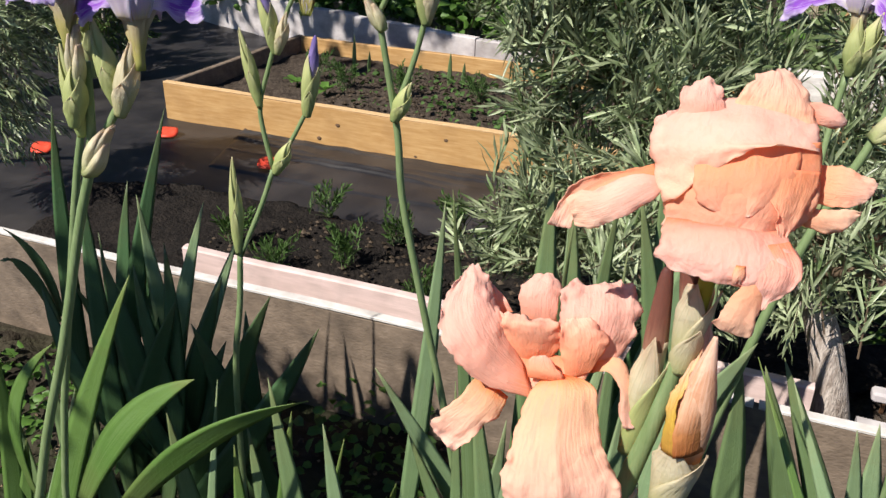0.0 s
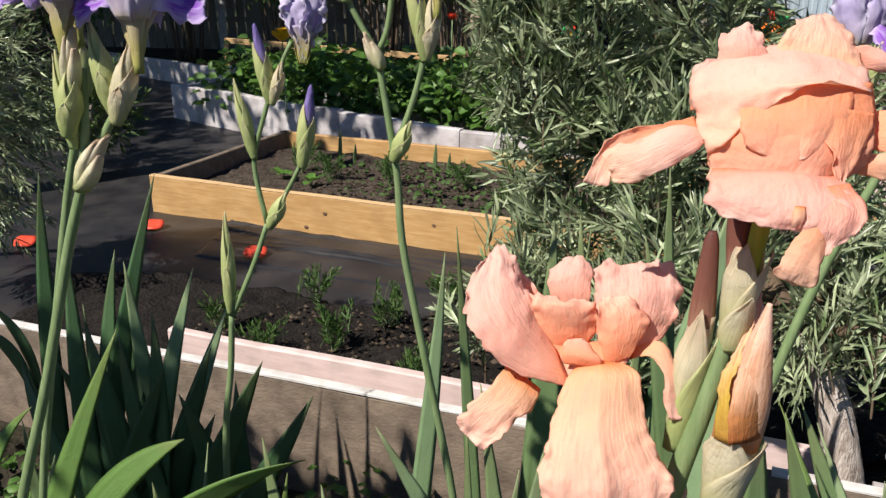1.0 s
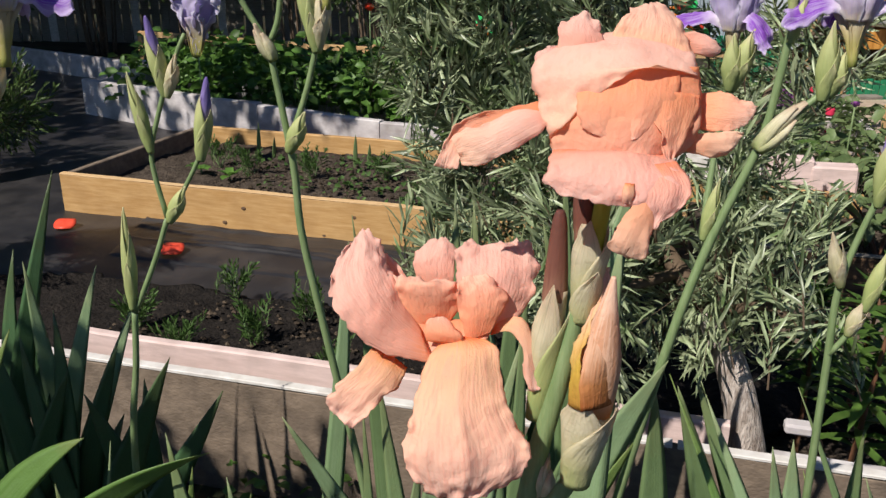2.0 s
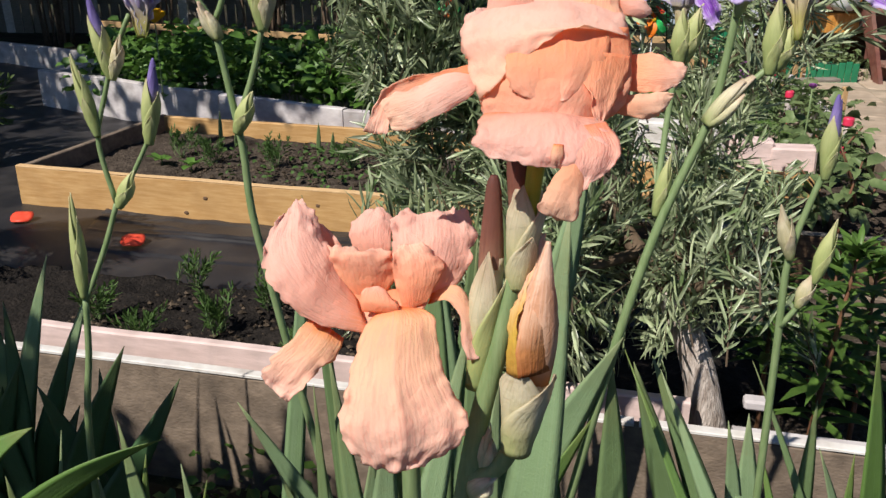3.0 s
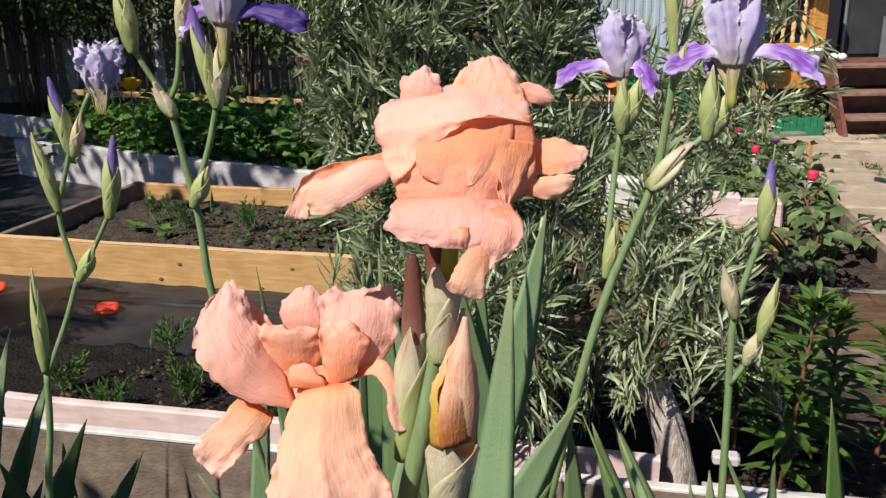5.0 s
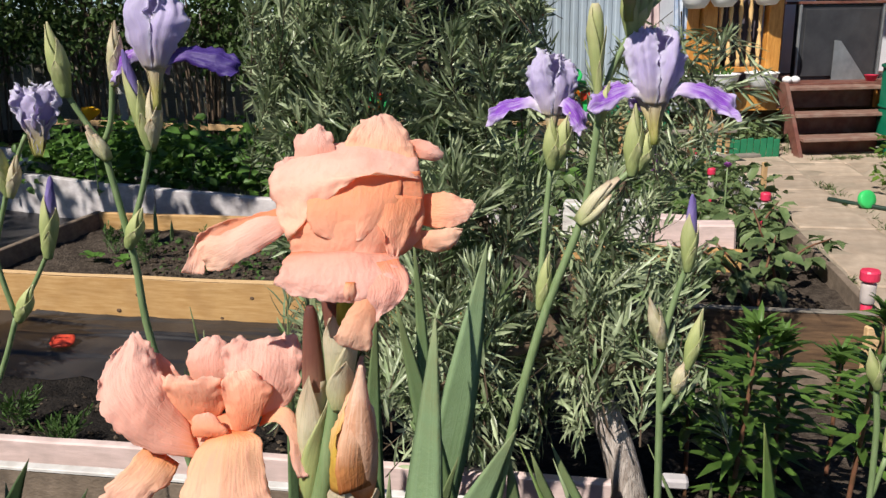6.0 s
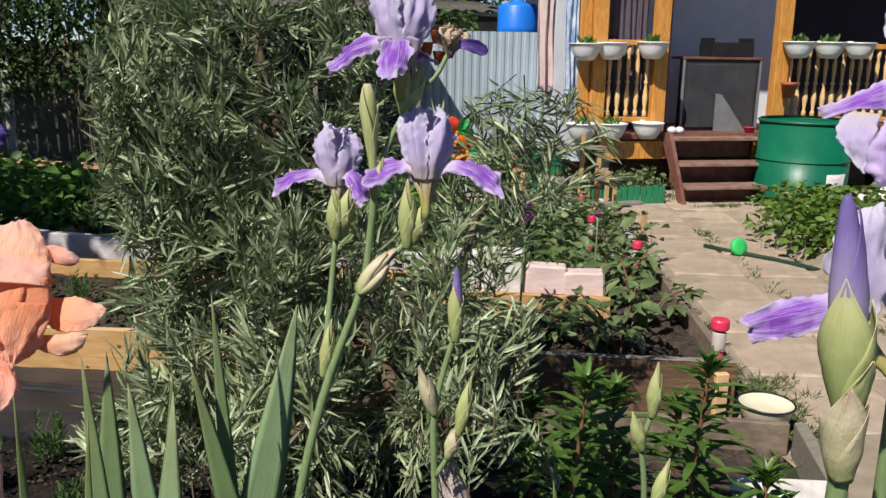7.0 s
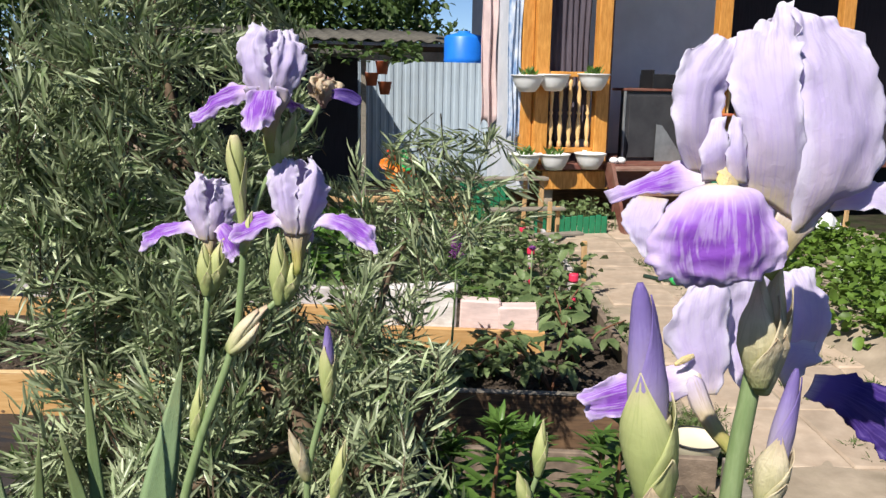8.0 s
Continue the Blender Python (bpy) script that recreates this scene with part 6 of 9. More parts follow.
simple_flower("yellow_tulip", "yellow open tulip standing over the leaves", -1.060, 5.45, 0.633, 0.085, YELLOWPETAL)
for p in ((-0.1, 5.8, 0.74), (-0.14, 6.2, 0.72), (0.59, 5.5, 0.65)):
    simple_flower("red_poppy", "red poppy among dark leaves", *p, 0.04, REDPETAL)
simple_flower("pink_bud", "pink flower bud among dahlias", 2.02, 3.9, 0.55, 0.025, PINKPETAL)
simple_flower("pink_bud", "small pink flower low in the bed", 1.47, 5.0, 0.18, 0.025, PINKPETAL, 6, 0.05)


# ---- trees and shrubs that close the view, and unseen ones that shade ----
def tree(name, label, x, y, h, crown, n, leaf, seed, stems=1, mat=TREELEAF, low=0.3):
    rs = np.random.RandomState(seed)
    t = thing(name, label, "tree" if h > 2.5 else "shrub", (0, 0, 0), "background " + ("trees" if h > 2.5 else "shrubs"))
    tops = []
    for s in range(stems):
        ang = rs.uniform(0, 6.28)
        sp = 0.0 if stems == 1 else crown * rs.uniform(0.1, 0.8)
        bx, by = x + (0.3 * sp) * math.cos(ang), y + 0.3 * sp * math.sin(ang)
        tx, ty = x + sp * math.cos(ang), y + sp * math.sin(ang)
        r0 = 0.09 * h / 4 if stems == 1 else 0.012
        tube("trunk", [(bx, by, -0.1, r0), ((bx * 2 + tx) / 3, (by * 2 + ty) / 3, h * 0.4, r0 * 0.8), (tx, ty, h * 0.8, r0 * 0.3)], TWIG if stems > 1 else BARK, t, "", 7, 8)
        for b in range(5 if stems == 1 else 1):
            a2 = rs.uniform(0, 6.28)
            z0 = h * rs.uniform(0.3, 0.65)
            e = np.array([x + crown * 0.75 * math.cos(a2), y + crown * 0.75 * math.sin(a2), z0 + h * 0.25])
            if stems == 1:
                tube("limb", [(x, y, z0, r0 * 0.5), (*(0.5 * (e + [x, y, z0]) + [0, 0, 0.1]), r0 * 0.3), (*e, r0 * 0.1)], BARK, t, "", 6, 7)
            tops.append(e)
    # clumps with gaps
    nc = max(10, n // 60)
    cc = in_ellipsoid(rs, nc, (x, y, h * (0.5 + low * 0.5)), (crown, crown, h * (0.5 - low * 0.45)), 0.35)
    k = rs.randint(0, nc, n)
    d = rs.normal(0, crown * 0.17, (n, 3))
    base = cc[k] + d
    base[:, 2] = np.maximum(base[:, 2], 0.1)
    way = unit_rows(d) + rs.normal(0, 0.6, (n, 3)) + np.array([0, 0, -0.2])
    ln = rs.uniform(leaf * 0.6, leaf * 1.3, n)
    leaves_mesh("crown", (base, way, rs.normal(0, 0.5, (n, 3)) + np.array([0, 0, 0.8]), ln, ln * 0.55), mat, t, "uneven leafy crown", 0.5, 0.15, 0.2)
    return t


for k, (x, y, h, c, n) in enumerate(((-4.4, 9.0, 2.4, 0.8, 5200), (-3.2, 9.3, 2.6, 0.8, 5600), (-2.1, 9.0, 2.4, 0.8, 6000), (-1.1, 9.2, 2.5, 0.7, 5400), (-0.35, 8.8, 1.9, 0.6, 2600), (-5.6, 8.0, 2.4, 0.9, 1800), (-3.9, 7.6, 1.2, 0.6, 1000))):
    tree("shrub", "dark thicket of thin stems with small leaves", x, y, h, c, n, 0.065, 200 + k, stems=16)
# Unseen trees at the left, placed for the shade they cast.
tree("tree", "broad unseen garden tree placed to shade the far beds", -2.35, 4.05, 4.6, 1.2, 950, 0.14, 240, low=0.55)
tree("tree", "broad unseen garden tree placed to shade the fabric path", -4.7, 4.5, 4.4, 1.35, 2200, 0.15, 241, low=0.5)
tree("tree", "broad unseen garden tree added to shade the thicket", -5.9, 6.3, 5.0, 1.7, 5200, 0.15, 242, low=0.4)
tree("tree", "tall unseen garden tree added to shade the far fence", -6.6, 8.2, 5.0, 1.8, 5600, 0.15, 244, low=0.4)
# Added out of view to darken the left iris clump.
tree("tree", "small unseen garden tree added to shade the iris leaves", -1.38, 0.57, 2.35, 0.25, 900, 0.07, 243, low=0.7)
for k, (x, y, h, c, n) in enumerate(((-9, 14, 6, 2.2, 3000), (-5.5, 15.5, 6.5, 2.2, 6500), (-2.4, 17.5, 6, 2.2, 6500), (0.6, 18.5, 4.6, 1.8, 4200), (2.4, 17.0, 3.8, 1.5, 4200), (3.9, 17.5, 3.2, 1.1, 3000), (1.2, 17.2, 3.4, 1.5, 3600), (-13, 11, 6, 2.4, 2500), (9.5, 20, 6, 2.4, 2200), (-7, 4, 4.5, 1.6, 1800), (-10, -3, 6, 2.2, 1500), (-3, -9, 6, 2.4, 1500), (5, -10, 6, 2.4, 1500), (11, -2, 6, 2.4, 1500), (13, 6, 6, 2.4, 1500))):
    tree("tree", "leafy green garden tree behind the fences", x, y, h, c, n, 0.16, 220 + k)
leafy("vine_leaves", "climbing vine leaves hanging over the shed eaves", "vine", [(0.2, 2.6, 9.3, 9.5, 1.38, 1.8, 0.0)], (420,), TREELEAF, 0.10, 31, stems=False)

# dry bits, clods and pebbles on the soil
def litter(name, label, x0, x1, y0, y1, n, seed, zf, mat, size):
    rs = random.Random(seed)
    v, f = [], []
    for k in range(n):
        x, y = rs.uniform(x0, x1), rs.uniform(y0, y1)
        z = zf(x, y)
        s = size * rs.uniform(0.4, 1.4)
        i0 = len(v)
        an = rs.uniform(0, 6.28)
        for dx, dy, dz in ((1, 0, 0), (-0.3, 0.8, 0.1), (-0.8, -0.2, 0), (0.1, -0.9, 0.1), (0, 0, 0.75), (0, 0, -0.5)):
            ex, ey = dx * math.cos(an) - dy * math.sin(an), dx * math.sin(an) + dy * math.cos(an)
            v.append((x + ex * s * rs.uniform(0.7, 1.2), y + ey * s, z + dz * s * rs.uniform(0.6, 1.1)))
        for a, b in ((0, 1), (1, 2), (2, 3), (3, 0)):
            f += [(i0 + a, i0 + b, i0 + 4), (i0 + b, i0 + a, i0 + 5)]
    return tagged(mesh_part(name, v, f, mat, None, label), "", name.replace("_", " "), "", "stuff")


CLOD = material("soil_clod", (0.10, 0.075, 0.055), 0.95, (0.04, 0.03, 0.022), 60, bump=0.6, grain=200, spec=0.1, vary=0.5, island=True)
STRAW = material("dry_litter", (0.24, 0.17, 0.10), 0.9, (0.12, 0.08, 0.05), 60, bump=0.3, vary=0.5, island=True)
litter("soil_clods", "crumbled dark soil clods in front of the grey plank", -1.3, 1.4, 1.2, 2.0, 1500, 1, lambda x, y: ground_height(x, y), CLOD, 0.010)
litter("dry_litter", "dry bits of straw and leaf on the soil", -1.0, 1.3, 1.3, 2.05, 500, 2, lambda x, y: ground_height(x, y) + 0.004, STRAW, 0.009)
litter("bed_clods", "crumbled grey clods in the timber bed", -0.7, 1.2, 4.0, 4.6, 900, 3, lambda x, y: 0.112 + 0.01 * noise.noise((x * 7, y * 7, 2)), CLOD, 0.011)
litter("near_bed_clods", "crumbled dark clods in the near bed", -0.6, 0.9, 2.45, 2.95, 700, 4, lambda x, y: 0.088, CLOD, 0.010)
litter("plank_bed_clods", "crumbled clods in the plank bed", 1.35, 2.1, 3.15, 3.6, 400, 5, lambda x, y: 0.172, CLOD, 0.011)
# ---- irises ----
# Brighter leaf copy with the sunlight put into its colour.
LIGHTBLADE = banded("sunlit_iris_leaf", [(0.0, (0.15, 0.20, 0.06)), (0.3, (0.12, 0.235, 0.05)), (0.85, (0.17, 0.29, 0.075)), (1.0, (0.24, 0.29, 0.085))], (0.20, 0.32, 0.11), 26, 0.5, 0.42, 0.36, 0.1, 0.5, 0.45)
BROWNTIP = banded("brown_spent_bud", [(0.0, (0.42, 0.24, 0.16)), (0.4, (0.20, 0.08, 0.055)), (1.0, (0.10, 0.035, 0.03))], (0.16, 0.06, 0.045), 12, 0.6, 0.6, 0.1, 0.08)
PEACHBUD = banded("rolled_apricot_bud", [(0.0, (0.34, 0.10, 0.025)), (0.16, (0.56, 0.23, 0.08)), (0.34, (0.80, 0.47, 0.30)), (0.7, (0.88, 0.58, 0.43)), (1.0, (0.90, 0.62, 0.48))], (0.62, 0.24, 0.10), 16, 0.5, 0.7, 0.25, 0.12, 0.6)
BUDYELLOW = banded("yellow_bud_petal", [(0.0, (0.42, 0.20, 0.04)), (0.3, (0.72, 0.48, 0.08)), (0.65, (0.78, 0.50, 0.20)), (1.0, (0.86, 0.52, 0.36))], (0.60, 0.30, 0.06), 14, 0.5, 0.7, 0.25, 0.12, 0.6)
STYLE = material("yellow_green_tube", (0.42, 0.44, 0.05), 0.45, (0.32, 0.36, 0.04), 40, (6, 6, 1), 0.15, thin=0.15)


def fan(parent, name, mat, frame_m, rows, frill=5.0, seed=0.0, label="", nu=34, nv=25, grain=1.0, round_tip=0.05, fold=0.9, groove=0.0):
    """A thin crinkled petal between two rims. Each row from base to tip: (right, up, away) of one rim, the same of the other, and how far the middle bulges away and up."""
    line = curve_points(rows, nu)
    verts, uvs = [], []
    for i, c in enumerate(line):
        u = i / (nu - 1)
        a, b = line[max(0, i - 1)], line[min(nu - 1, i + 1)]
        l, r = Vector((c[0], c[2], c[1])), Vector((c[3], c[5], c[4]))
        t = Vector((b[0] + b[3] - a[0] - a[3], b[2] + b[5] - a[2] - a[5], b[1] + b[4] - a[1] - a[4])).normalized()
        s = r - l
        w = max(s.length, 1.0)
        n = s.cross(t)
        n = n.normalized() if n.length > 1e-6 else Vector((0, -1, 0))
        for j in range(nv):
            v = 2 * j / (nv - 1) - 1
            e = v * v
            q = l + s * (0.5 + 0.5 * v) + Vector((0, c[6], c[7])) * (1 - e)
            q -= t * (w * round_tip * e * e * u ** 5)
            h = q * (grain / 30.0) + Vector((seed * 3.1, seed * 1.7, seed))
            rim = max(abs(v) ** 3.2, u ** 6) * min(1.0, 0.1 + 1.5 * u)
            body = min(1.0, 0.3 + u)
            k = frill * (3.4 * rim * noise.noise(h * 0.8) + 2.2 * rim * noise.noise(h * 2.0) + body * (1.2 * noise.noise(h * 0.3) + 0.8 * noise.noise(h * 0.75) + 0.42 * noise.noise(h * 1.7) + 0.16 * noise.noise(h * 4.0)))
            k += frill * min(1.0, u * 1.5) * (fold * noise.noise((v * 1.8, u * 0.7 + seed, seed)) + (0.12 + 0.6 * rim) * noise.noise((v * 6.0, u * 2.2 + seed, seed)) - groove * math.exp(-(v / 0.10) ** 2))
            q += n * k
            o = frill * rim * (1.6 * noise.noise(h * 1.5 + Vector((9, 0, 0))) + 0.8 * noise.noise(h * 4.0))
            q += s.normalized() * (o * v * 1.1) + t * (o * u ** 4)
            verts.append(tuple(frame_m @ q))
            uvs.append((0.5 + 0.5 * v, u))
    faces = [(i * nv + j, i * nv + j + 1, (i + 1) * nv + j + 1, (i + 1) * nv + j) for i in range(nu - 1) for j in range(nv - 1)]
    ob = mesh_part(name, verts, faces, mat, parent, label, True, uvs)
    md = ob.modifiers.new("thickness", "SOLIDIFY")
    md.thickness, md.offset = 0.00035, 0
    return ob


def clump(label):
    return thing("iris_plant", label, "iris", (0, 0, 0), "iris plants")


def lilac_flower(parent, at, unit, yaw=0.0, falls=((180, 95, -18), (-4, 138, -35), (90, 90, -20)), seed=1.0, tilt=-12, wide=1.0, dark=False, res=22, roll=0.0):
    """A bearded iris: three domed standards, three flaring falls with beards, and the tan hafts below. falls: azimuth (0 right, 90 away), reach, drop."""
    fm = flower_frame(at, unit, yaw, tilt, roll)
    nv = 17 if res < 30 else 25
    bloom = tagged(new("bloom"), "lilac and violet iris flower")
    bloom.parent = parent
    W = 0.9 * wide
    j1, j2 = 9 * noise.noise((seed, 0.3, 0)), 9 * noise.noise((seed, 5.3, 0))
    fan(bloom, "standard", LILAC, fm, [(-20, 0, 20, 22, 0, 20, 6, 0), (-42 * W, 48, 30, 44 * W, 50, 30, 12, 0), (-40 * W, 84, 24, 42 * W, 80, 26, 8, 6), (-24, 106 + j1, 8, 26, 104 + j2, 10, 0, 6)], 6.0, seed + 4, "", res, nv, 1.3, 0.05, 1.2)
    fan(bloom, "standard", LILAC, fm, [(2, -24, -14, 20, -22, -6, -3, 0), (2, 4, -24, 38 * W, 6, -2, -12, 0), (4 + j2, 38, -27, 55 * W, 34, 3, -18, 0), (9 + j1, 70, -23, 62 * W, 62, 9, -16, 0), (12, 93 + j1, -10, 47 * W, 88, 12, -8, 0), (12, 108 + j2, 6, 28, 106, 16, 0, 2)], 5.4, seed + 2, "", res, nv, 1.9, 0.04, 2.4)
    fan(bloom, "standard", LILAC, fm, [(-20, -22, -8, 0, -26, -16, -3, 0), (-38 * W, 6, -4, 4, 2, -28, -10, 0), (-52 * W, 38, 0, 4 + j1, 34, -31, -16, 0), (-58 * W, 68, 5, j2, 62, -31, -16, 0), (-44 * W, 93 + j2, 9, -4, 89, -20, -8, 0), (-26, 109 + j1, 14, -6, 108, -4, 0, 3)], 5.4, seed, "", res, nv, 1.9, 0.04, 2.4)
    for k, (az, reach, drop) in enumerate(falls):
        a = radians(az)
        c, s = math.cos(a), math.sin(a)
        r = reach
        sx, su, sa = -s, 0.8 * abs(c), 0.5 * abs(c)
        rows = []
        for f, up, w in ((0.10, -12, 24), (0.32, 2, 34), (0.55, 0.12 * drop, 52), (0.80, 0.6 * drop, 64), (1.0, 1.25 * drop, 42)):
            h = 0.5 * w * W
            rows.append((f * r * c - sx * h, up - su * h, f * r * s - sa * h, f * r * c + sx * h, up + su * h, f * r * s + sa * h, -5 * abs(c), 5))
        fan(bloom, "fall", DARKVIOLET if (dark and k == 1) else VIOLET, fm, rows, 5, seed + 7 + k, "", res, nv, 1.4)
        petal(bloom, "beard", YELLOWBEARD, fm, [(0.10 * r * c, -2, 0.10 * r * s, 7), (0.26 * r * c, 7, 0.26 * r * s, 9), (0.42 * r * c, 6, 0.42 * r * s, 5)], 0.4, 0.05, 9, 0, (-s, c, 0), nu=8, nv=5, seed=k)
        hw = 1.0 if abs(c) > 0.5 else 1.35
        rows = []
        for f, up, w in ((0.0, -90, 8), (4.0, -62, 15), (9.0, -32, 28), (17.0, -6, 48), (24.0, 12, 56)):
            h = 0.5 * w * hw
            rows.append((f * c - sx * h, up, f * s - sa * h - 2, f * c + sx * h, up, f * s + sa * h - 2, -4, 0))
        fan(bloom, "haft", HAFT, fm, rows, 1.6, seed + 11 + k, "", 16, 11, 1.4)
        petal(bloom, "style_arm", LILAC, fm, [(0.03 * r * c, 0, 0.03 * r * s, 14), (0.16 * r * c, 22, 0.16 * r * s, 22), (0.28 * r * c, 30, 0.28 * r * s, 16)], -0.2, 0.05, 4, 0, (-s, c, 0), nu=8, nv=7, seed=k + 5)
    p = fm @ Vector((0, 0, -92))
    q = fm @ Vector((0, 0, -8))
    pod(bloom, "throat", p, fm @ Vector((0, -3, 10)), 17 * unit, HAFT, "cream and olive throat of joined petal bases", ((0.0, 0.28), (0.2, 0.40), (0.45, 0.58), (0.7, 0.80), (0.9, 0.98), (1.0, 0.9)), n=18)
    tube("flower_tube", [(*p, 7 * unit), (*p.lerp(q, 0.5), 8 * unit), (*q, 9 * unit)], HAFT, bloom, "", 9, 8)
    return bloom


def clasp(parent, base, tip, r, shape, turn, half, reach, mat, flare=0.0, label="", name="bract"):
    """A thin bract wrapped round a bud: a sector of its skin that narrows to a point at the given share of its length."""
    a, b = Vector(base), Vector(tip)
    t = (b - a).normalized()
    sx = t.cross(Vector((0, 1, 0))).normalized() * -1
    sy = t.cross(sx)
    if sy.y < 0:
        sy = -sy
    us = np.array([q[0] for q in shape])
    rs = np.array([q[1] for q in shape])
    nu, nv = 16, 13
    verts, uvs = [], []
    for i in range(nu):
        u = i / (nu - 1)
        w = u * reach
        rad = r * (1.05 + 0.05 * u) * max(float(np.interp(w, us, rs)), 0.25) + flare * r * u ** 3
        h = half * max(0.02, (1 - u ** 2.4)) * (0.85 + 0.15 * math.cos(u * 3))
        for j in range(nv):
            v = 2 * j / (nv - 1) - 1
            an = radians(turn + v * h + 12 * u)
            k = rad * (1 + 0.07 * noise.noise((u * 4, v * 3, turn)) + 0.05 * v * v)
            verts.append(tuple(a.lerp(b, w) + sx * math.cos(an) * k + sy * math.sin(an) * k))
            uvs.append((0.5 + 0.5 * v, u))
    faces = [(i * nv + j, i * nv + j + 1, (i + 1) * nv + j + 1, (i + 1) * nv + j) for i in range(nu - 1) for j in range(nv - 1)]
    ob = mesh_part(name, verts, faces, mat, parent, label, True, uvs)
    md = ob.modifiers.new("thickness", "SOLIDIFY")
    md.thickness, md.offset = 0.0004, 0
    return ob


def green_bud(parent, base, tip, r, violet=0.0, label="", dry=False, club=False):
    """A bud in overlapping bracts; violet is the share of rolled petals that shows at the tip."""
    b, t = Vector(base), Vector(tip)
    r *= 0.78 if dry else 0.86
    mat = PAPER if dry else BUDGREEN
    bud = tagged(new("bud"), label or ("green bud with a violet tip" if violet else "closed green bud"))
    bud.parent = parent
    if violet:
        tip_shape = ((0.0, 0.9), (0.2, 1.0), (0.42, 1.04), (0.62, 0.86), (0.8, 0.64), (0.93, 0.44), (1.0, 0.16))
        pod(bud, "rolled_petals", b.lerp(t, 0.28), t, r * 0.70, BUDTIP, "rolled violet petals", tip_shape)
        clasp(bud, b.lerp(t, 0.28), t, r * 0.70, tip_shape, -60, 120, 0.94, BUDTIP, 0.10, "", "outer_petal")
        shape = ((0.0, 0.42), (0.2, 0.74), (0.45, 0.98), (0.62, 0.92), (0.8, 0.74), (1.0, 0.62))
        open_at = 1.3 * (1 - violet)
        pod(bud, "bud_body", b, b.lerp(t, 0.61 * open_at), r * 0.94, mat, "", tuple((u, k) for u, k in ((0.0, 0.42), (0.3, 0.75), (0.7, 0.98), (1.0, 0.94))))
        full = b.lerp(t, open_at)
        clasp(bud, b, full, r, shape, -140, 125, 0.90, mat, -0.02)
        clasp(bud, b, full, r * 1.04, shape, -35, 120, 0.74, mat, -0.02)
        clasp(bud, b, full, r * 1.08, shape, -85, 80, 0.42, mat, 0.02, "outer bract")
    else:
        shape = ((0.0, 0.30), (0.3, 0.46), (0.55, 0.78), (0.78, 1.0), (0.92, 0.86), (1.0, 0.45)) if club else ((0.0, 0.42), (0.15, 0.70), (0.4, 1.0), (0.62, 0.84), (0.8, 0.5), (0.93, 0.24), (1.0, 0.08))
        pod(bud, "bud_body", b, t, r * 0.94, mat, "", shape)
        clasp(bud, b, t, r, shape, -150, 115, 0.97, mat, 0.03)
        clasp(bud, b, t, r * 1.04, shape, -40, 100, 0.80, PAPER if dry else mat, 0.28 if dry else 0.04)
        clasp(bud, b, t, r * 1.07, shape, -95, 75, 0.5, PAPER if dry else mat, 0.14 if dry else 0.02, "outer bract")
    return bud


def dry_bract(parent, base, tip, w):
    """A papery bract split into three pointed pieces that part towards their tips."""
    a, b = Vector(base), Vector(tip)
    d = b - a
    s = d.cross(Vector((0, 1, 0))).normalized()
    for k, (lean, reach, wide, near) in enumerate(((0.0, 1.0, 1.1, 0.0), (0.08, 0.86, 0.95, 0.0015), (-0.06, 0.70, 1.05, 0.003))):
        p = a + Vector((0, -near, 0.0005 * k))
        sheath_leaf(parent, p, p + d * reach + s * (lean * d.length), w * wide, BRACT, 0.2 * w * (1 if lean >= 0 else -1), "dry papery bract" if k == 0 else "", 0.45, 0.25 * w)


clump_a = clump("iris plant with green and violet tipped buds and sword leaves coloured as shaded")
clump_l = clump("iris plant with lilac flowers and papery buds above bright leaves")
clump_m = clump("slender iris plant with a lilac flower and papery buds")
clump_p = clump("apricot iris plant in full bloom with blue green leaves")
clump_q = clump("lilac iris plant with three open flowers and a withered one")
clump_r = clump("iris plant in bud with sword leaves at the plank")
clump_s = clump("low iris stalk with closed pale green buds")
clump_b = clump("lilac iris plant with large open flowers and violet buds")
blade(clump_a, (-0.433, 1.725, 0.070), (-0.398, 1.742, 0.846), 0.0366, (-0.020, 0.013, 0.000), 15, SHADEBLADE)
blade(clump_a, (-0.326, 1.771, 0.070), (-0.313, 1.789, 0.702), 0.0435, (-0.018, -0.033, 0.000), -4, SHADEBLADE)
blade(clump_a, (-0.414, 1.794, 0.070), (-0.227, 1.787, 0.837), 0.0393, (0.004, -0.058, 0.000), 23, SHADEBLADE)
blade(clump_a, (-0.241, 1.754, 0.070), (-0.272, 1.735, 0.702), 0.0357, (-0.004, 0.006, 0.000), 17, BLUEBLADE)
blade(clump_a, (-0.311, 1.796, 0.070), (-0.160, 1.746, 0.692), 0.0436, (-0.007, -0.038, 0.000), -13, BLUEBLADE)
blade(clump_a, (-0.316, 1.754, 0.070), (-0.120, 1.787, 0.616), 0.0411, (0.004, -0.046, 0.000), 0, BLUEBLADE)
blade(clump_a, (-0.283, 1.751, 0.070), (-0.423, 1.743, 0.512), 0.0550, (-0.002, 0.021, 0.000), -12, SHADEBLADE)
blade(clump_a, (-0.329, 1.740, 0.070), (-0.372, 1.768, 0.607), 0.0308, (0.001, -0.014, 0.000), -17, SHADEBLADE)
blade(clump_a, (-0.232, 1.788, 0.070), (-0.297, 1.788, 0.645), 0.0357, (-0.010, -0.048, 0.000), -7, SHADEBLADE)
blade(clump_a, (-0.463, 1.750, 0.436), (-0.540, 1.750, 0.610), 0.0391, (0.018, 0.000, 0.024), -23, SHADEBLADE)
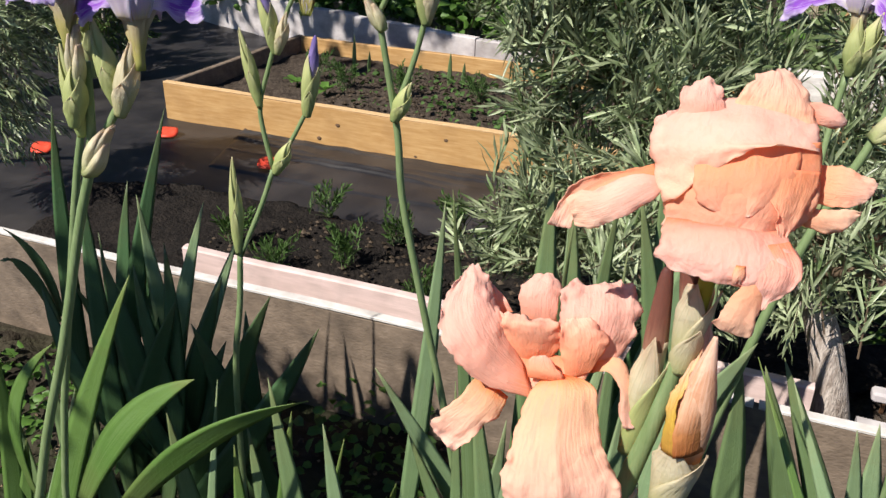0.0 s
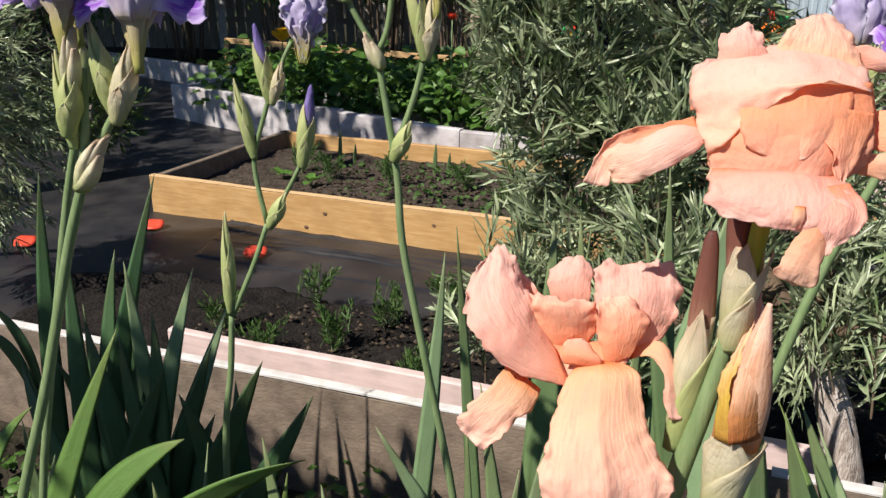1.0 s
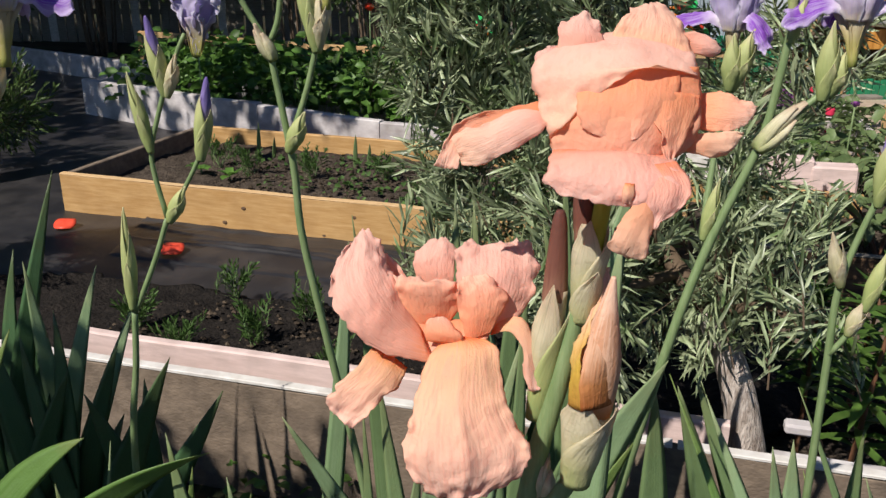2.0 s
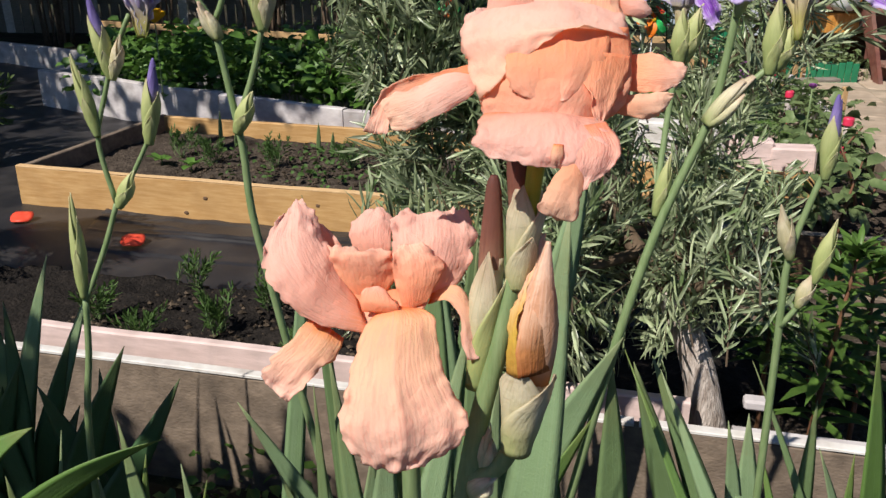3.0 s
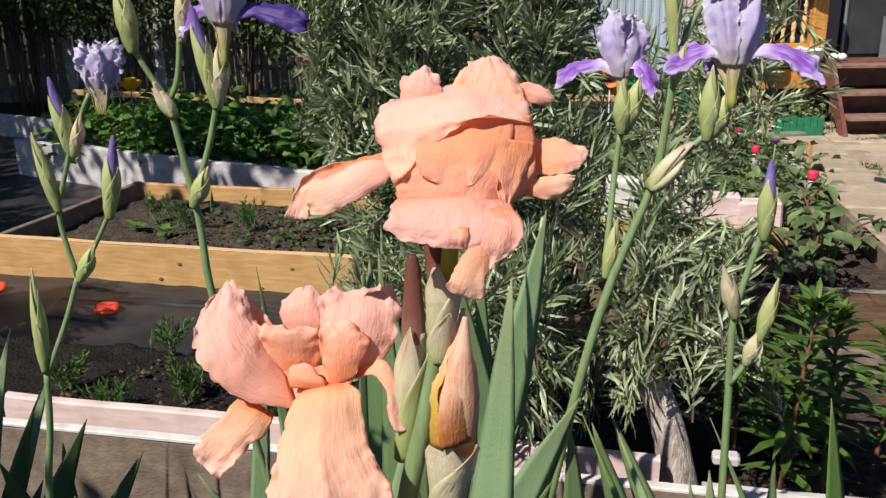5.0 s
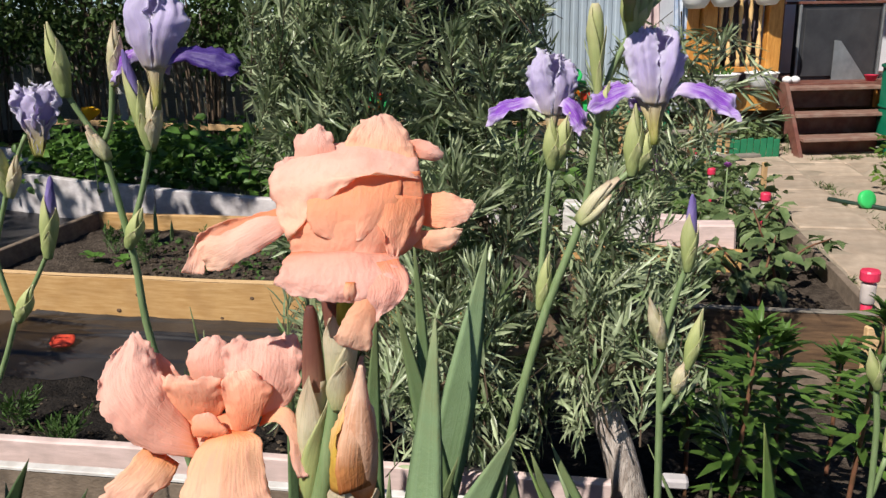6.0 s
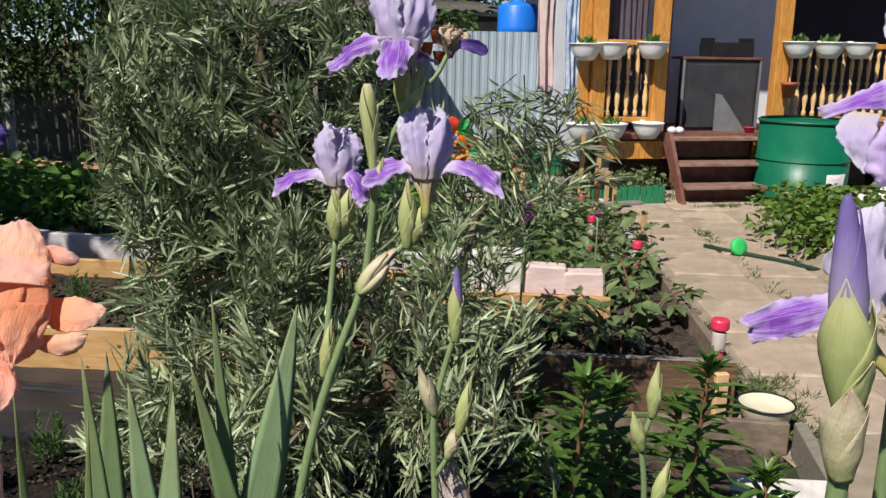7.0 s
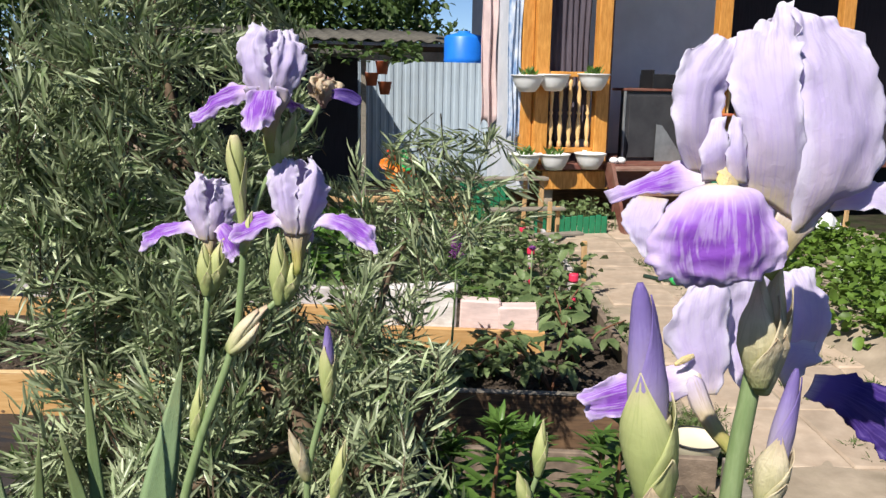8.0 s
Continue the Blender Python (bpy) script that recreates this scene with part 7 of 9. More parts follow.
blade(clump_a, (-0.471, 1.750, 0.423), (-0.561, 1.750, 0.544), 0.0340, (0.006, 0.000, 0.043), -11, SHADEBLADE)
blade(clump_a, (-0.190, 1.608, 0.070), (-0.012, 1.621, 0.595), 0.0615, (-0.019, -0.017, 0.000), 21, SHADEBLADE)
blade(clump_a, (-0.028, 1.631, 0.070), (-0.144, 1.607, 0.538), 0.0569, (0.009, 0.002, 0.000), 9, SHADEBLADE)
blade(clump_a, (-0.238, 1.593, 0.070), (0.061, 1.631, 0.534), 0.0525, (0.013, -0.014, 0.000), 4, SHADEBLADE)
blade(clump_l, (-0.326, 1.352, 0.070), (-0.088, 1.345, 0.774), 0.0460, (-0.017, -0.030, 0.000), -8, LIGHTBLADE)
blade(clump_l, (-0.368, 1.320, 0.070), (-0.176, 1.324, 0.613), 0.0305, (0.006, 0.003, 0.000), 23, BLUEBLADE)
blade(clump_l, (-0.344, 1.299, 0.070), (-0.259, 1.306, 0.690), 0.0307, (-0.009, 0.028, 0.000), 22, LIGHTBLADE)
blade(clump_l, (-0.408, 1.334, 0.070), (-0.254, 1.313, 0.531), 0.0316, (0.003, 0.021, 0.000), -5, LIGHTBLADE)
blade(clump_l, (0.133, 1.365, 0.070), (0.079, 1.333, 0.649), 0.0393, (0.017, -0.040, 0.000), -4, BLADE)
blade(clump_l, (-0.048, 1.310, 0.070), (0.004, 1.353, 0.624), 0.0161, (0.006, -0.031, 0.000), 3, BLUEBLADE)
blade(clump_l, (0.060, 1.338, 0.070), (0.024, 1.335, 0.536), 0.0304, (-0.005, -0.016, 0.000), 13, LIGHTBLADE)
blade(clump_l, (0.076, 1.341, 0.070), (0.110, 1.322, 0.610), 0.0317, (-0.011, -0.005, 0.000), 7, LIGHTBLADE)
blade(clump_l, (0.170, 1.360, 0.070), (0.154, 1.306, 0.608), 0.0355, (0.009, -0.011, 0.000), -13, BLUEBLADE)
blade(clump_l, (0.131, 1.358, 0.070), (0.174, 1.330, 0.568), 0.0198, (-0.013, -0.032, 0.000), 13, LIGHTBLADE)
blade(clump_l, (-0.318, 1.338, 0.070), (-0.158, 1.320, 0.565), 0.0352, (0.012, -0.007, 0.000), -11, BLADE)
blade(clump_l, (-0.263, 1.320, 0.418), (-0.192, 1.320, 0.680), 0.0265, (-0.038, 0.000, 0.018), -21, LIGHTBLADE)
blade(clump_l, (-0.182, 1.300, 0.440), (-0.001, 1.300, 0.662), 0.0434, (-0.010, 0.000, 0.027), -21, LIGHTBLADE)
blade(clump_l, (-0.116, 1.300, 0.449), (0.139, 1.300, 0.645), 0.0431, (-0.008, 0.000, 0.026), 12, LIGHTBLADE)
blade(clump_m, (0.455, 1.458, 0.070), (0.200, 1.405, 0.628), 0.0389, (0.004, 0.004, 0.000), 0, BLUEBLADE)
blade(clump_m, (0.399, 1.380, 0.070), (0.244, 1.408, 0.521), 0.0338, (0.002, -0.001, 0.000), -9, BLADE)
blade(clump_p, (0.411, 1.186, 0.070), (0.399, 1.155, 0.770), 0.0552, (-0.017, 0.018, 0.000), -9, BLUEBLADE)
blade(clump_p, (0.356, 1.216, 0.070), (0.475, 1.188, 0.850), 0.0456, (-0.016, -0.052, 0.000), -12, BLUEBLADE)
blade(clump_p, (0.403, 1.145, 0.070), (0.339, 1.206, 0.806), 0.0352, (0.015, -0.038, 0.000), 7, BLADE)
blade(clump_p, (0.334, 1.155, 0.070), (0.329, 1.169, 0.788), 0.0230, (0.005, 0.007, 0.000), -20, BLADE)
blade(clump_p, (0.427, 1.200, 0.070), (0.427, 1.152, 0.981), 0.0196, (-0.012, 0.021, 0.000), 17, BLADE)
blade(clump_p, (0.494, 1.193, 0.070), (0.478, 1.184, 0.936), 0.0234, (-0.013, -0.034, 0.000), 4, BLADE)
blade(clump_p, (0.470, 1.200, 0.070), (0.556, 1.173, 0.956), 0.0680, (0.006, -0.017, 0.000), -34, BLUEBLADE)
blade(clump_p, (0.398, 1.465, 0.070), (0.674, 1.407, 0.713), 0.0760, (-0.002, 0.011, 0.000), -14, BLUEBLADE)
blade(clump_p, (0.400, 1.440, 0.070), (0.650, 1.425, 0.591), 0.0511, (-0.017, -0.028, 0.000), 5, LIGHTBLADE)
blade(clump_p, (0.685, 1.406, 0.070), (0.668, 1.432, 0.665), 0.0559, (0.010, 0.010, 0.000), 5, BLADE)
blade(clump_p, (0.460, 1.443, 0.070), (0.602, 1.430, 0.665), 0.0485, (-0.013, 0.001, 0.000), 5, BLADE)
blade(clump_r, (0.872, 1.474, 0.070), (0.697, 1.433, 0.664), 0.0502, (0.006, -0.005, 0.000), -10, BLADE)
blade(clump_r, (0.952, 1.429, 0.070), (0.737, 1.489, 0.643), 0.0479, (0.003, -0.008, 0.000), -10, BLADE)
blade(clump_r, (0.888, 1.454, 0.070), (0.839, 1.456, 0.561), 0.0358, (0.013, 0.002, 0.000), -5, BLUEBLADE)
blade(clump_r, (0.976, 1.478, 0.070), (0.892, 1.470, 0.515), 0.0233, (0.001, -0.054, 0.000), -15, LIGHTBLADE)
blade(clump_r, (0.990, 1.495, 0.070), (0.952, 1.450, 0.594), 0.0332, (-0.002, -0.004, 0.000), -18, BLADE)
blade(clump_r, (1.065, 1.430, 0.070), (0.871, 1.482, 0.637), 0.0164, (0.012, -0.030, 0.000), 3, BLADE)
blade(clump_r, (1.089, 1.463, 0.070), (1.027, 1.465, 0.669), 0.0557, (-0.000, -0.019, 0.000), 17, LIGHTBLADE)
blade(clump_r, (1.117, 1.490, 0.070), (0.964, 1.445, 0.523), 0.0310, (0.004, -0.021, 0.000), 20, BLUEBLADE)
blade(clump_r, (1.033, 1.458, 0.070), (1.022, 1.458, 0.504), 0.0311, (-0.007, -0.018, 0.000), 1, LIGHTBLADE)
blade(clump_r, (0.904, 1.457, 0.070), (0.874, 1.475, 0.560), 0.0538, (-0.002, -0.018, 0.000), -6, BLUEBLADE)
blade(clump_q, (0.518, 1.666, 0.195), (0.677, 1.692, 0.879), 0.0680, (0.006, -0.030, 0.000), 2, BLUEBLADE)
blade(clump_q, (0.469, 1.718, 0.070), (0.641, 1.686, 0.714), 0.0540, (-0.003, -0.005, 0.000), 8, SHADEBLADE)
blade(clump_q, (0.421, 1.392, 0.070), (0.433, 1.367, 0.925), 0.0429, (0.020, -0.026, 0.000), -16, BLADE)
blade(clump_q, (0.360, 1.340, 0.070), (0.304, 1.337, 0.917), 0.0206, (-0.005, 0.069, 0.000), -8, BLADE)
blade(clump_q, (0.914, 1.384, 0.070), (0.672, 1.388, 0.705), 0.0247, (0.003, -0.138, 0.000), 18, LIGHTBLADE)
blade(clump_q, (0.956, 1.353, 0.070), (0.713, 1.373, 0.687), 0.0293, (-0.004, -0.086, 0.000), -16, BLUEBLADE)
blade(clump_q, (0.580, 1.541, 0.070), (0.558, 1.586, 0.933), 0.0316, (0.008, -0.018, 0.000), 0, BLADE)
blade(clump_q, (0.396, 1.566, 0.070), (0.415, 1.585, 0.851), 0.0580, (0.005, -0.039, 0.000), 0, BLADE)
blade(clump_q, (0.469, 1.559, 0.070), (0.441, 1.577, 0.808), 0.0585, (0.013, -0.019, 0.000), 0, BLUEBLADE)
blade(clump_q, (0.505, 1.572, 0.070), (0.505, 1.552, 0.834), 0.0374, (-0.016, 0.009, 0.000), 0, BLADE)
blade(clump_q, (0.648, 1.565, 0.070), (0.529, 1.544, 0.845), 0.0480, (0.013, -0.008, 0.000), 0, BLADE)
blade(clump_q, (0.193, 1.556, 0.070), (0.272, 1.549, 0.810), 0.0312, (0.007, -0.003, 0.000), 0, BLUEBLADE)
blade(clump_a, (-0.227, 1.696, 0.070), (-0.321, 1.682, 0.608), 0.0539, (-0.002, -0.016, 0.000), 15, SHADEBLADE)
blade(clump_a, (-0.266, 1.650, 0.070), (-0.207, 1.679, 0.643), 0.0480, (0.018, 0.003, 0.000), -14, SHADEBLADE)
blade(clump_a, (-0.161, 1.676, 0.070), (-0.268, 1.681, 0.596), 0.0484, (-0.015, -0.012, 0.000), -12, SHADEBLADE)
blade(clump_a, (-0.326, 1.651, 0.070), (-0.357, 1.718, 0.733), 0.0398, (-0.003, -0.010, 0.000), 23, SHADEBLADE)
blade(clump_a, (-0.242, 1.707, 0.070), (-0.123, 1.701, 0.576), 0.0458, (-0.015, -0.024, 0.000), 18, SHADEBLADE)
blade(clump_a, (-0.356, 1.701, 0.070), (-0.190, 1.661, 0.549), 0.0548, (-0.010, -0.011, 0.000), 13, SHADEBLADE)
blade(clump_a, (-0.247, 1.727, 0.070), (-0.459, 1.705, 0.524), 0.0472, (-0.018, -0.044, 0.000), -2, SHADEBLADE)
blade(clump_a, (-0.099, 1.694, 0.070), (-0.087, 1.699, 0.514), 0.0457, (0.009, -0.023, 0.000), 5, SHADEBLADE)
blade(clump_a, (-0.199, 1.707, 0.070), (-0.328, 1.692, 0.445), 0.0615, (-0.009, -0.031, 0.000), -13, SHADEBLADE)
blade(clump_a, (-0.274, 1.730, 0.070), (-0.132, 1.709, 0.441), 0.0558, (-0.002, -0.029, 0.000), -22, SHADEBLADE)
blade(clump_l, (-0.313, 1.333, 0.070), (-0.297, 1.354, 0.561), 0.0370, (0.013, 0.010, 0.000), -18, BLADE)
blade(clump_l, (-0.147, 1.379, 0.070), (-0.197, 1.375, 0.572), 0.0430, (0.005, -0.029, 0.000), -1, BLADE)
blade(clump_l, (-0.249, 1.410, 0.070), (-0.251, 1.382, 0.621), 0.0321, (0.018, -0.027, 0.000), -1, BLADE)
blade(clump_l, (-0.031, 1.396, 0.070), (-0.082, 1.370, 0.548), 0.0383, (0.000, -0.009, 0.000), 8, BLADE)
blade(clump_l, (0.079, 1.408, 0.070), (0.028, 1.374, 0.542), 0.0316, (0.012, -0.041, 0.000), 3, BLADE)
blade(clump_l, (0.123, 1.336, 0.070), (0.238, 1.343, 0.491), 0.0250, (0.009, 0.064, 0.000), 7, LIGHTBLADE)
blade(clump_p, (0.469, 1.233, 0.070), (0.511, 1.285, 0.734), 0.0498, (-0.002, -0.025, 0.000), 14, BLUEBLADE)
blade(clump_p, (0.481, 1.286, 0.070), (0.405, 1.233, 0.681), 0.0442, (-0.016, 0.019, 0.000), 12, BLADE)
blade(clump_p, (0.470, 1.237, 0.070), (0.541, 1.244, 0.720), 0.0440, (-0.006, -0.006, 0.000), 20, BLADE)
blade(clump_p, (0.296, 1.259, 0.070), (0.379, 1.252, 0.682), 0.0401, (0.007, -0.012, 0.000), 9, BLUEBLADE)


# stems and buds: plant with violet tipped buds
tube("stem", [(-0.07, 1.56, 0.04, 0.0056), (-0.055, 1.55, 0.463, 0.0052), (-0.035, 1.55, 0.62, 0.0048), (-0.027, 1.55, 0.705, 0.0044)], STEM, clump_a, "", 10, 16)
tube("stem", [(-0.027, 1.55, 0.70, 0.0040), (0.009, 1.55, 0.778, 0.0038), (0.033, 1.55, 0.841, 0.0036)], STEM, clump_a, "", 9, 10)
tube("stem", [(0.033, 1.55, 0.838, 0.0036), (0.022, 1.55, 0.90, 0.0034), (0.022, 1.55, 0.935, 0.0032), (0.038, 1.55, 0.985, 0.0032), (0.049, 1.55, 1.018, 0.0032)], STEM, clump_a, "", 9, 14)
tube("stem", [(0.034, 1.55, 0.84, 0.0032), (0.062, 1.55, 0.885, 0.0030), (0.084, 1.55, 0.925, 0.0030)], STEM, clump_a, "", 8, 9)
green_bud(clump_a, (-0.028, 1.548, 0.705), (-0.024, 1.548, 0.855), 0.0105)
green_bud(clump_a, (0.036, 1.546, 0.835), (0.062, 1.546, 0.885), 0.011)
green_bud(clump_a, (0.022, 1.548, 0.928), (0.002, 1.548, 1.032), 0.0095)
green_bud(clump_a, (0.084, 1.55, 0.918), (0.101, 1.55, 1.026), 0.0125, 0.33)
green_bud(clump_a, (0.048, 1.55, 1.0), (0.034, 1.545, 1.10), 0.0115, 0.32)
green_bud(clump_a, (0.050, 1.548, 1.0), (0.067, 1.545, 1.055), 0.010, 0, "papery bud", True)
tube("stem", [(0.052, 1.552, 1.01, 0.0030), (0.064, 1.552, 1.05, 0.0029), (0.078, 1.552, 1.078, 0.0029)], STEM, clump_a, "", 8, 7)
fm = flower_frame((0.094, 1.552, 1.10), 0.00062, 0, -12)
half = tagged(new("opening_flower"), "half open lilac flower")
half.parent = clump_a
for k in range(6):
    an = k * 1.047 + 0.3
    c, d = math.cos(an), math.sin(an)
    g = 8 * noise.noise((k * 1.7, 0.4, 2.0))
    rows = [(4 * c - w * d + r * c, z, r * d + w * c, 4 * c + w * d + r * c, z + 3, r * d - w * c, 0, 0) for r, z, w in ((0, -76, 5), (8, -40, 12), (24, -4, 25), (34 + g, 24, 30), (30 + g, 46 + g, 26), (18, 58 + g, 16))]
    fan(half, "petal", LILAC, fm, rows, 7.5, k * 2.3, "", 26, 17, 2.0)
for k in range(3):
    an = k * 2.09 - 1.4
    c, d = math.cos(an), math.sin(an)
    fan(half, "haft", HAFT, fm, [(3 * c - w * d + r * c, z, r * d + w * c, 3 * c + w * d + r * c, z, r * d - w * c, 0, 0) for r, z, w in ((2, -80, 7), (11, -42, 14), (26, -6, 20))], 1.6, k + 0.5, "", 14, 9)

# plant with lilac flowers at the clip's start
tube("stem", [(-0.15, 1.06, 0.03, 0.0048), (-0.10, 1.065, 0.5, 0.0046), (-0.053, 1.07, 0.716, 0.0044), (-0.006, 1.07, 0.855, 0.0042), (0.032, 1.07, 0.978, 0.0040), (0.051, 1.07, 1.032, 0.0038), (0.058, 1.07, 1.073, 0.0036), (0.062, 1.07, 1.112, 0.0032)], STEM, clump_l, "", 12, 26)
tube("stem", [(0.051, 1.07, 1.03, 0.0034), (0.073, 1.068, 1.066, 0.0032), (0.093, 1.066, 1.095, 0.0030)], STEM, clump_l, "", 9, 9)
tube("stem", [(-0.15, 1.14, 0.03, 0.0040), (-0.09, 1.14, 0.6, 0.0038), (-0.02, 1.14, 0.93, 0.0036), (0.012, 1.14, 1.05, 0.0032), (0.026, 1.14, 1.09, 0.0030)], STEM, clump_l, "second thinner stem", 9, 16)
green_bud(clump_l, (0.050, 1.06, 1.065), (0.060, 1.06, 1.118), 0.0095)
green_bud(clump_l, (0.050, 1.068, 1.055), (0.045, 1.068, 1.125), 0.008)
green_bud(clump_l, (0.086, 1.062, 1.075), (0.104, 1.062, 1.132), 0.0105, 0, "papery bud", True)
green_bud(clump_l, (0.084, 1.066, 1.08), (0.074, 1.066, 1.145), 0.009)
green_bud(clump_l, (0.026, 1.138, 1.08), (0.024, 1.138, 1.135), 0.0085)
dry_bract(clump_l, (0.050, 1.062, 1.025), (0.078, 1.058, 1.066), 0.010)
dry_bract(clump_l, (0.055, 1.062, 1.095), (0.064, 1.058, 1.14), 0.008)
lilac_flower(clump_l, (0.107, 1.066, 1.158), 0.00052, 10, ((178, 80, -10), (10, 90, -8), (100, 90, -10)), 3.0, -8)
lilac_flower(clump_l, (0.058, 1.066, 1.166), 0.00050, -20, ((200, 80, -14), (-70, 70, -14), (80, 80, -10)), 9.0, -8)
lilac_flower(clump_l, (0.026, 1.138, 1.165), 0.00050, 30, ((170, 75, -14), (-60, 60, -14), (60, 70, -10)), 14.0, -4)

# slender plant
tube("stem", [(0.34, 1.44, 0.03, 0.0056), (0.305, 1.43, 0.45, 0.0053), (0.26, 1.42, 0.72, 0.0048), (0.235, 1.42, 0.861, 0.0045), (0.230, 1.42, 0.937, 0.0043), (0.225, 1.42, 0.977, 0.0040), (0.214, 1.42, 1.049, 0.0037), (0.208, 1.42, 1.087, 0.0034)], STEM, clump_m, "", 11, 28)
tube("stem", [(0.208, 1.42, 1.085, 0.0034), (0.190, 1.42, 1.115, 0.0032), (0.175, 1.42, 1.145, 0.0032)], STEM, clump_m, "", 9, 8)
tube("stem", [(0.210, 1.425, 1.085, 0.0032), (0.220, 1.425, 1.11, 0.0032), (0.227, 1.425, 1.159, 0.0030)], STEM, clump_m, "", 9, 8)
tube("stem", [(0.226, 1.418, 0.975, 0.0037), (0.247, 1.418, 1.03, 0.0034), (0.262, 1.418, 1.085, 0.0032)], STEM, clump_m, "", 9, 9)
green_bud(clump_m, (0.226, 1.412, 0.965), (0.247, 1.410, 1.012), 0.0105)
green_bud(clump_m, (0.178, 1.418, 1.135), (0.168, 1.418, 1.215), 0.012)
green_bud(clump_m, (0.228, 1.425, 1.145), (0.236, 1.425, 1.215), 0.010, 0, "papery bud", True)
green_bud(clump_m, (0.262, 1.414, 1.075), (0.244, 1.412, 1.185), 0.0105, 0.28)
green_bud(clump_m, (0.262, 1.416, 1.075), (0.272, 1.414, 1.15), 0.0125, 0, "papery bud", True)
dry_bract(clump_m, (0.214, 1.414, 1.065), (0.196, 1.412, 1.105), 0.009)
lilac_flower(clump_m, (0.276, 1.42, 1.178), 0.00064, -10, ((190, 70, -30), (8, 140, -20), (110, 90, -15)), 5.0, -10, dark=True)

# lilac plant with three flowers
tube("stem", [(0.56, 1.45, 0.03, 0.0068), (0.62, 1.44, 0.4, 0.0064), (0.67, 1.42, 0.702, 0.0060), (0.708, 1.42, 0.855, 0.0056), (0.752, 1.42, 0.978, 0.0048), (0.764, 1.42, 1.056, 0.0045), (0.769, 1.42, 1.115, 0.0040)], STEM, clump_q, "", 12, 28)
tube("stem", [(0.703, 1.43, 0.865, 0.0040), (0.716, 1.46, 0.96, 0.0038), (0.724, 1.47, 1.03, 0.0036)], STEM, clump_q, "", 10, 12)
tube("stem", [(0.752, 1.415, 0.98, 0.0042), (0.78, 1.41, 1.012, 0.0040), (0.808, 1.41, 1.038, 0.0038)], STEM, clump_q, "", 10, 9)
tube("stem", [(0.769, 1.425, 1.10, 0.0038), (0.785, 1.432, 1.15, 0.0037), (0.806, 1.435, 1.19, 0.0036)], STEM, clump_q, "", 10, 9)
dry_bract(clump_q, (0.748, 1.41, 0.972), (0.792, 1.404, 1.028), 0.014)
green_bud(clump_q, (0.703, 1.425, 0.862), (0.715, 1.425, 0.938), 0.009)
green_bud(clump_q, (0.768, 1.42, 1.10), (0.760, 1.42, 1.225), 0.0115, 0, "", False, True)
green_bud(clump_q, (0.766, 1.414, 1.09), (0.778, 1.412, 1.14), 0.008)
green_bud(clump_q, (0.724, 1.462, 1.03), (0.722, 1.46, 1.095), 0.0115)
green_bud(clump_q, (0.726, 1.466, 1.03), (0.745, 1.462, 1.10), 0.013)
green_bud(clump_q, (0.806, 1.404, 1.03), (0.806, 1.402, 1.115), 0.012)
green_bud(clump_q, (0.812, 1.406, 1.035), (0.826, 1.404, 1.085), 0.0125)
green_bud(clump_q, (0.806, 1.432, 1.185), (0.800, 1.43, 1.265), 0.0115)
green_bud(clump_q, (0.808, 1.434, 1.19), (0.830, 1.432, 1.25), 0.011)
lilac_flower(clump_q, (0.728, 1.49, 1.106), 0.00060, -11, ((186, 130, -22), (20, 70, -10), (-30, 75, -50)), 1.0, -13, res=34)
lilac_flower(clump_q, (0.829, 1.405, 1.128), 0.00066, -11, ((184, 112, -20), (-6, 138, -34), (95, 90, -20)), 4.0, -13, res=34)
lilac_flower(clump_q, (0.802, 1.432, 1.268), 0.00070, -11, ((192, 120, -38), (-100, 62, -52), (60, 90, -10)), 8.0, -10, res=34)
old = tagged(new("withered_flower"), "withered brown and violet flower")
old.parent = clump_q
fm = flower_frame((0.862, 1.44, 1.275), 0.00062, -11, -8)
for k in range(9):
    an = k * 0.7 + 0.2
    c, d = math.cos(an), math.sin(an)
    w = 9 + 3 * (k % 3)
    fan(old, "shrivelled_petal", WITHERED, fm, [(-5 * d, -32, 5 * c, 5 * d, -30, -5 * c, 0, 0), (16 * c - w * d, -10 + 3 * (k % 4), 14 * d + w * c, 16 * c + w * d, -6, 14 * d - w * c, 3, 0), (20 * c - w * d, 8 + 4 * (k % 3), 18 * d + w * c, 20 * c + w * d, 6, 18 * d - w * c, 4, 2), (4 * c - w * 0.8 * d, 18 + 2 * (k % 5), 4 * d + w * c, 6 * c + w * d, 20, 6 * d - w * c, 0, 0)], 5.5, k * 1.7, "", 18, 13, 2.4)
petal(old, "shrivelled_petal", DARKVIOLET, fm, [(10, -6, 0, 14), (40, -8, -4, 24), (72, -22, -6, 22)], -0.2, 0.12, 6, 0, None, 14, 9, 2.2)
tube("stem", [(0.822, 1.434, 1.215, 0.0030), (0.845, 1.436, 1.235, 0.0029), (0.86, 1.44, 1.262, 0.0029)], STEM, clump_q, "", 8, 6)

# plant in bud
tube("stem", [(0.86, 1.36, 0.03, 0.0050), (0.842, 1.345, 0.5, 0.0048), (0.833, 1.34, 0.732, 0.0044), (0.830, 1.34, 0.837, 0.0040), (0.844, 1.34, 0.907, 0.0036), (0.855, 1.34, 0.942, 0.0034)], STEM, clump_r, "", 11, 22)
green_bud(clump_r, (0.854, 1.338, 0.932), (0.854, 1.338, 1.022), 0.0105, 0.34)
green_bud(clump_r, (0.830, 1.336, 0.842), (0.810, 1.334, 0.906), 0.0105, 0, "papery bud", True)
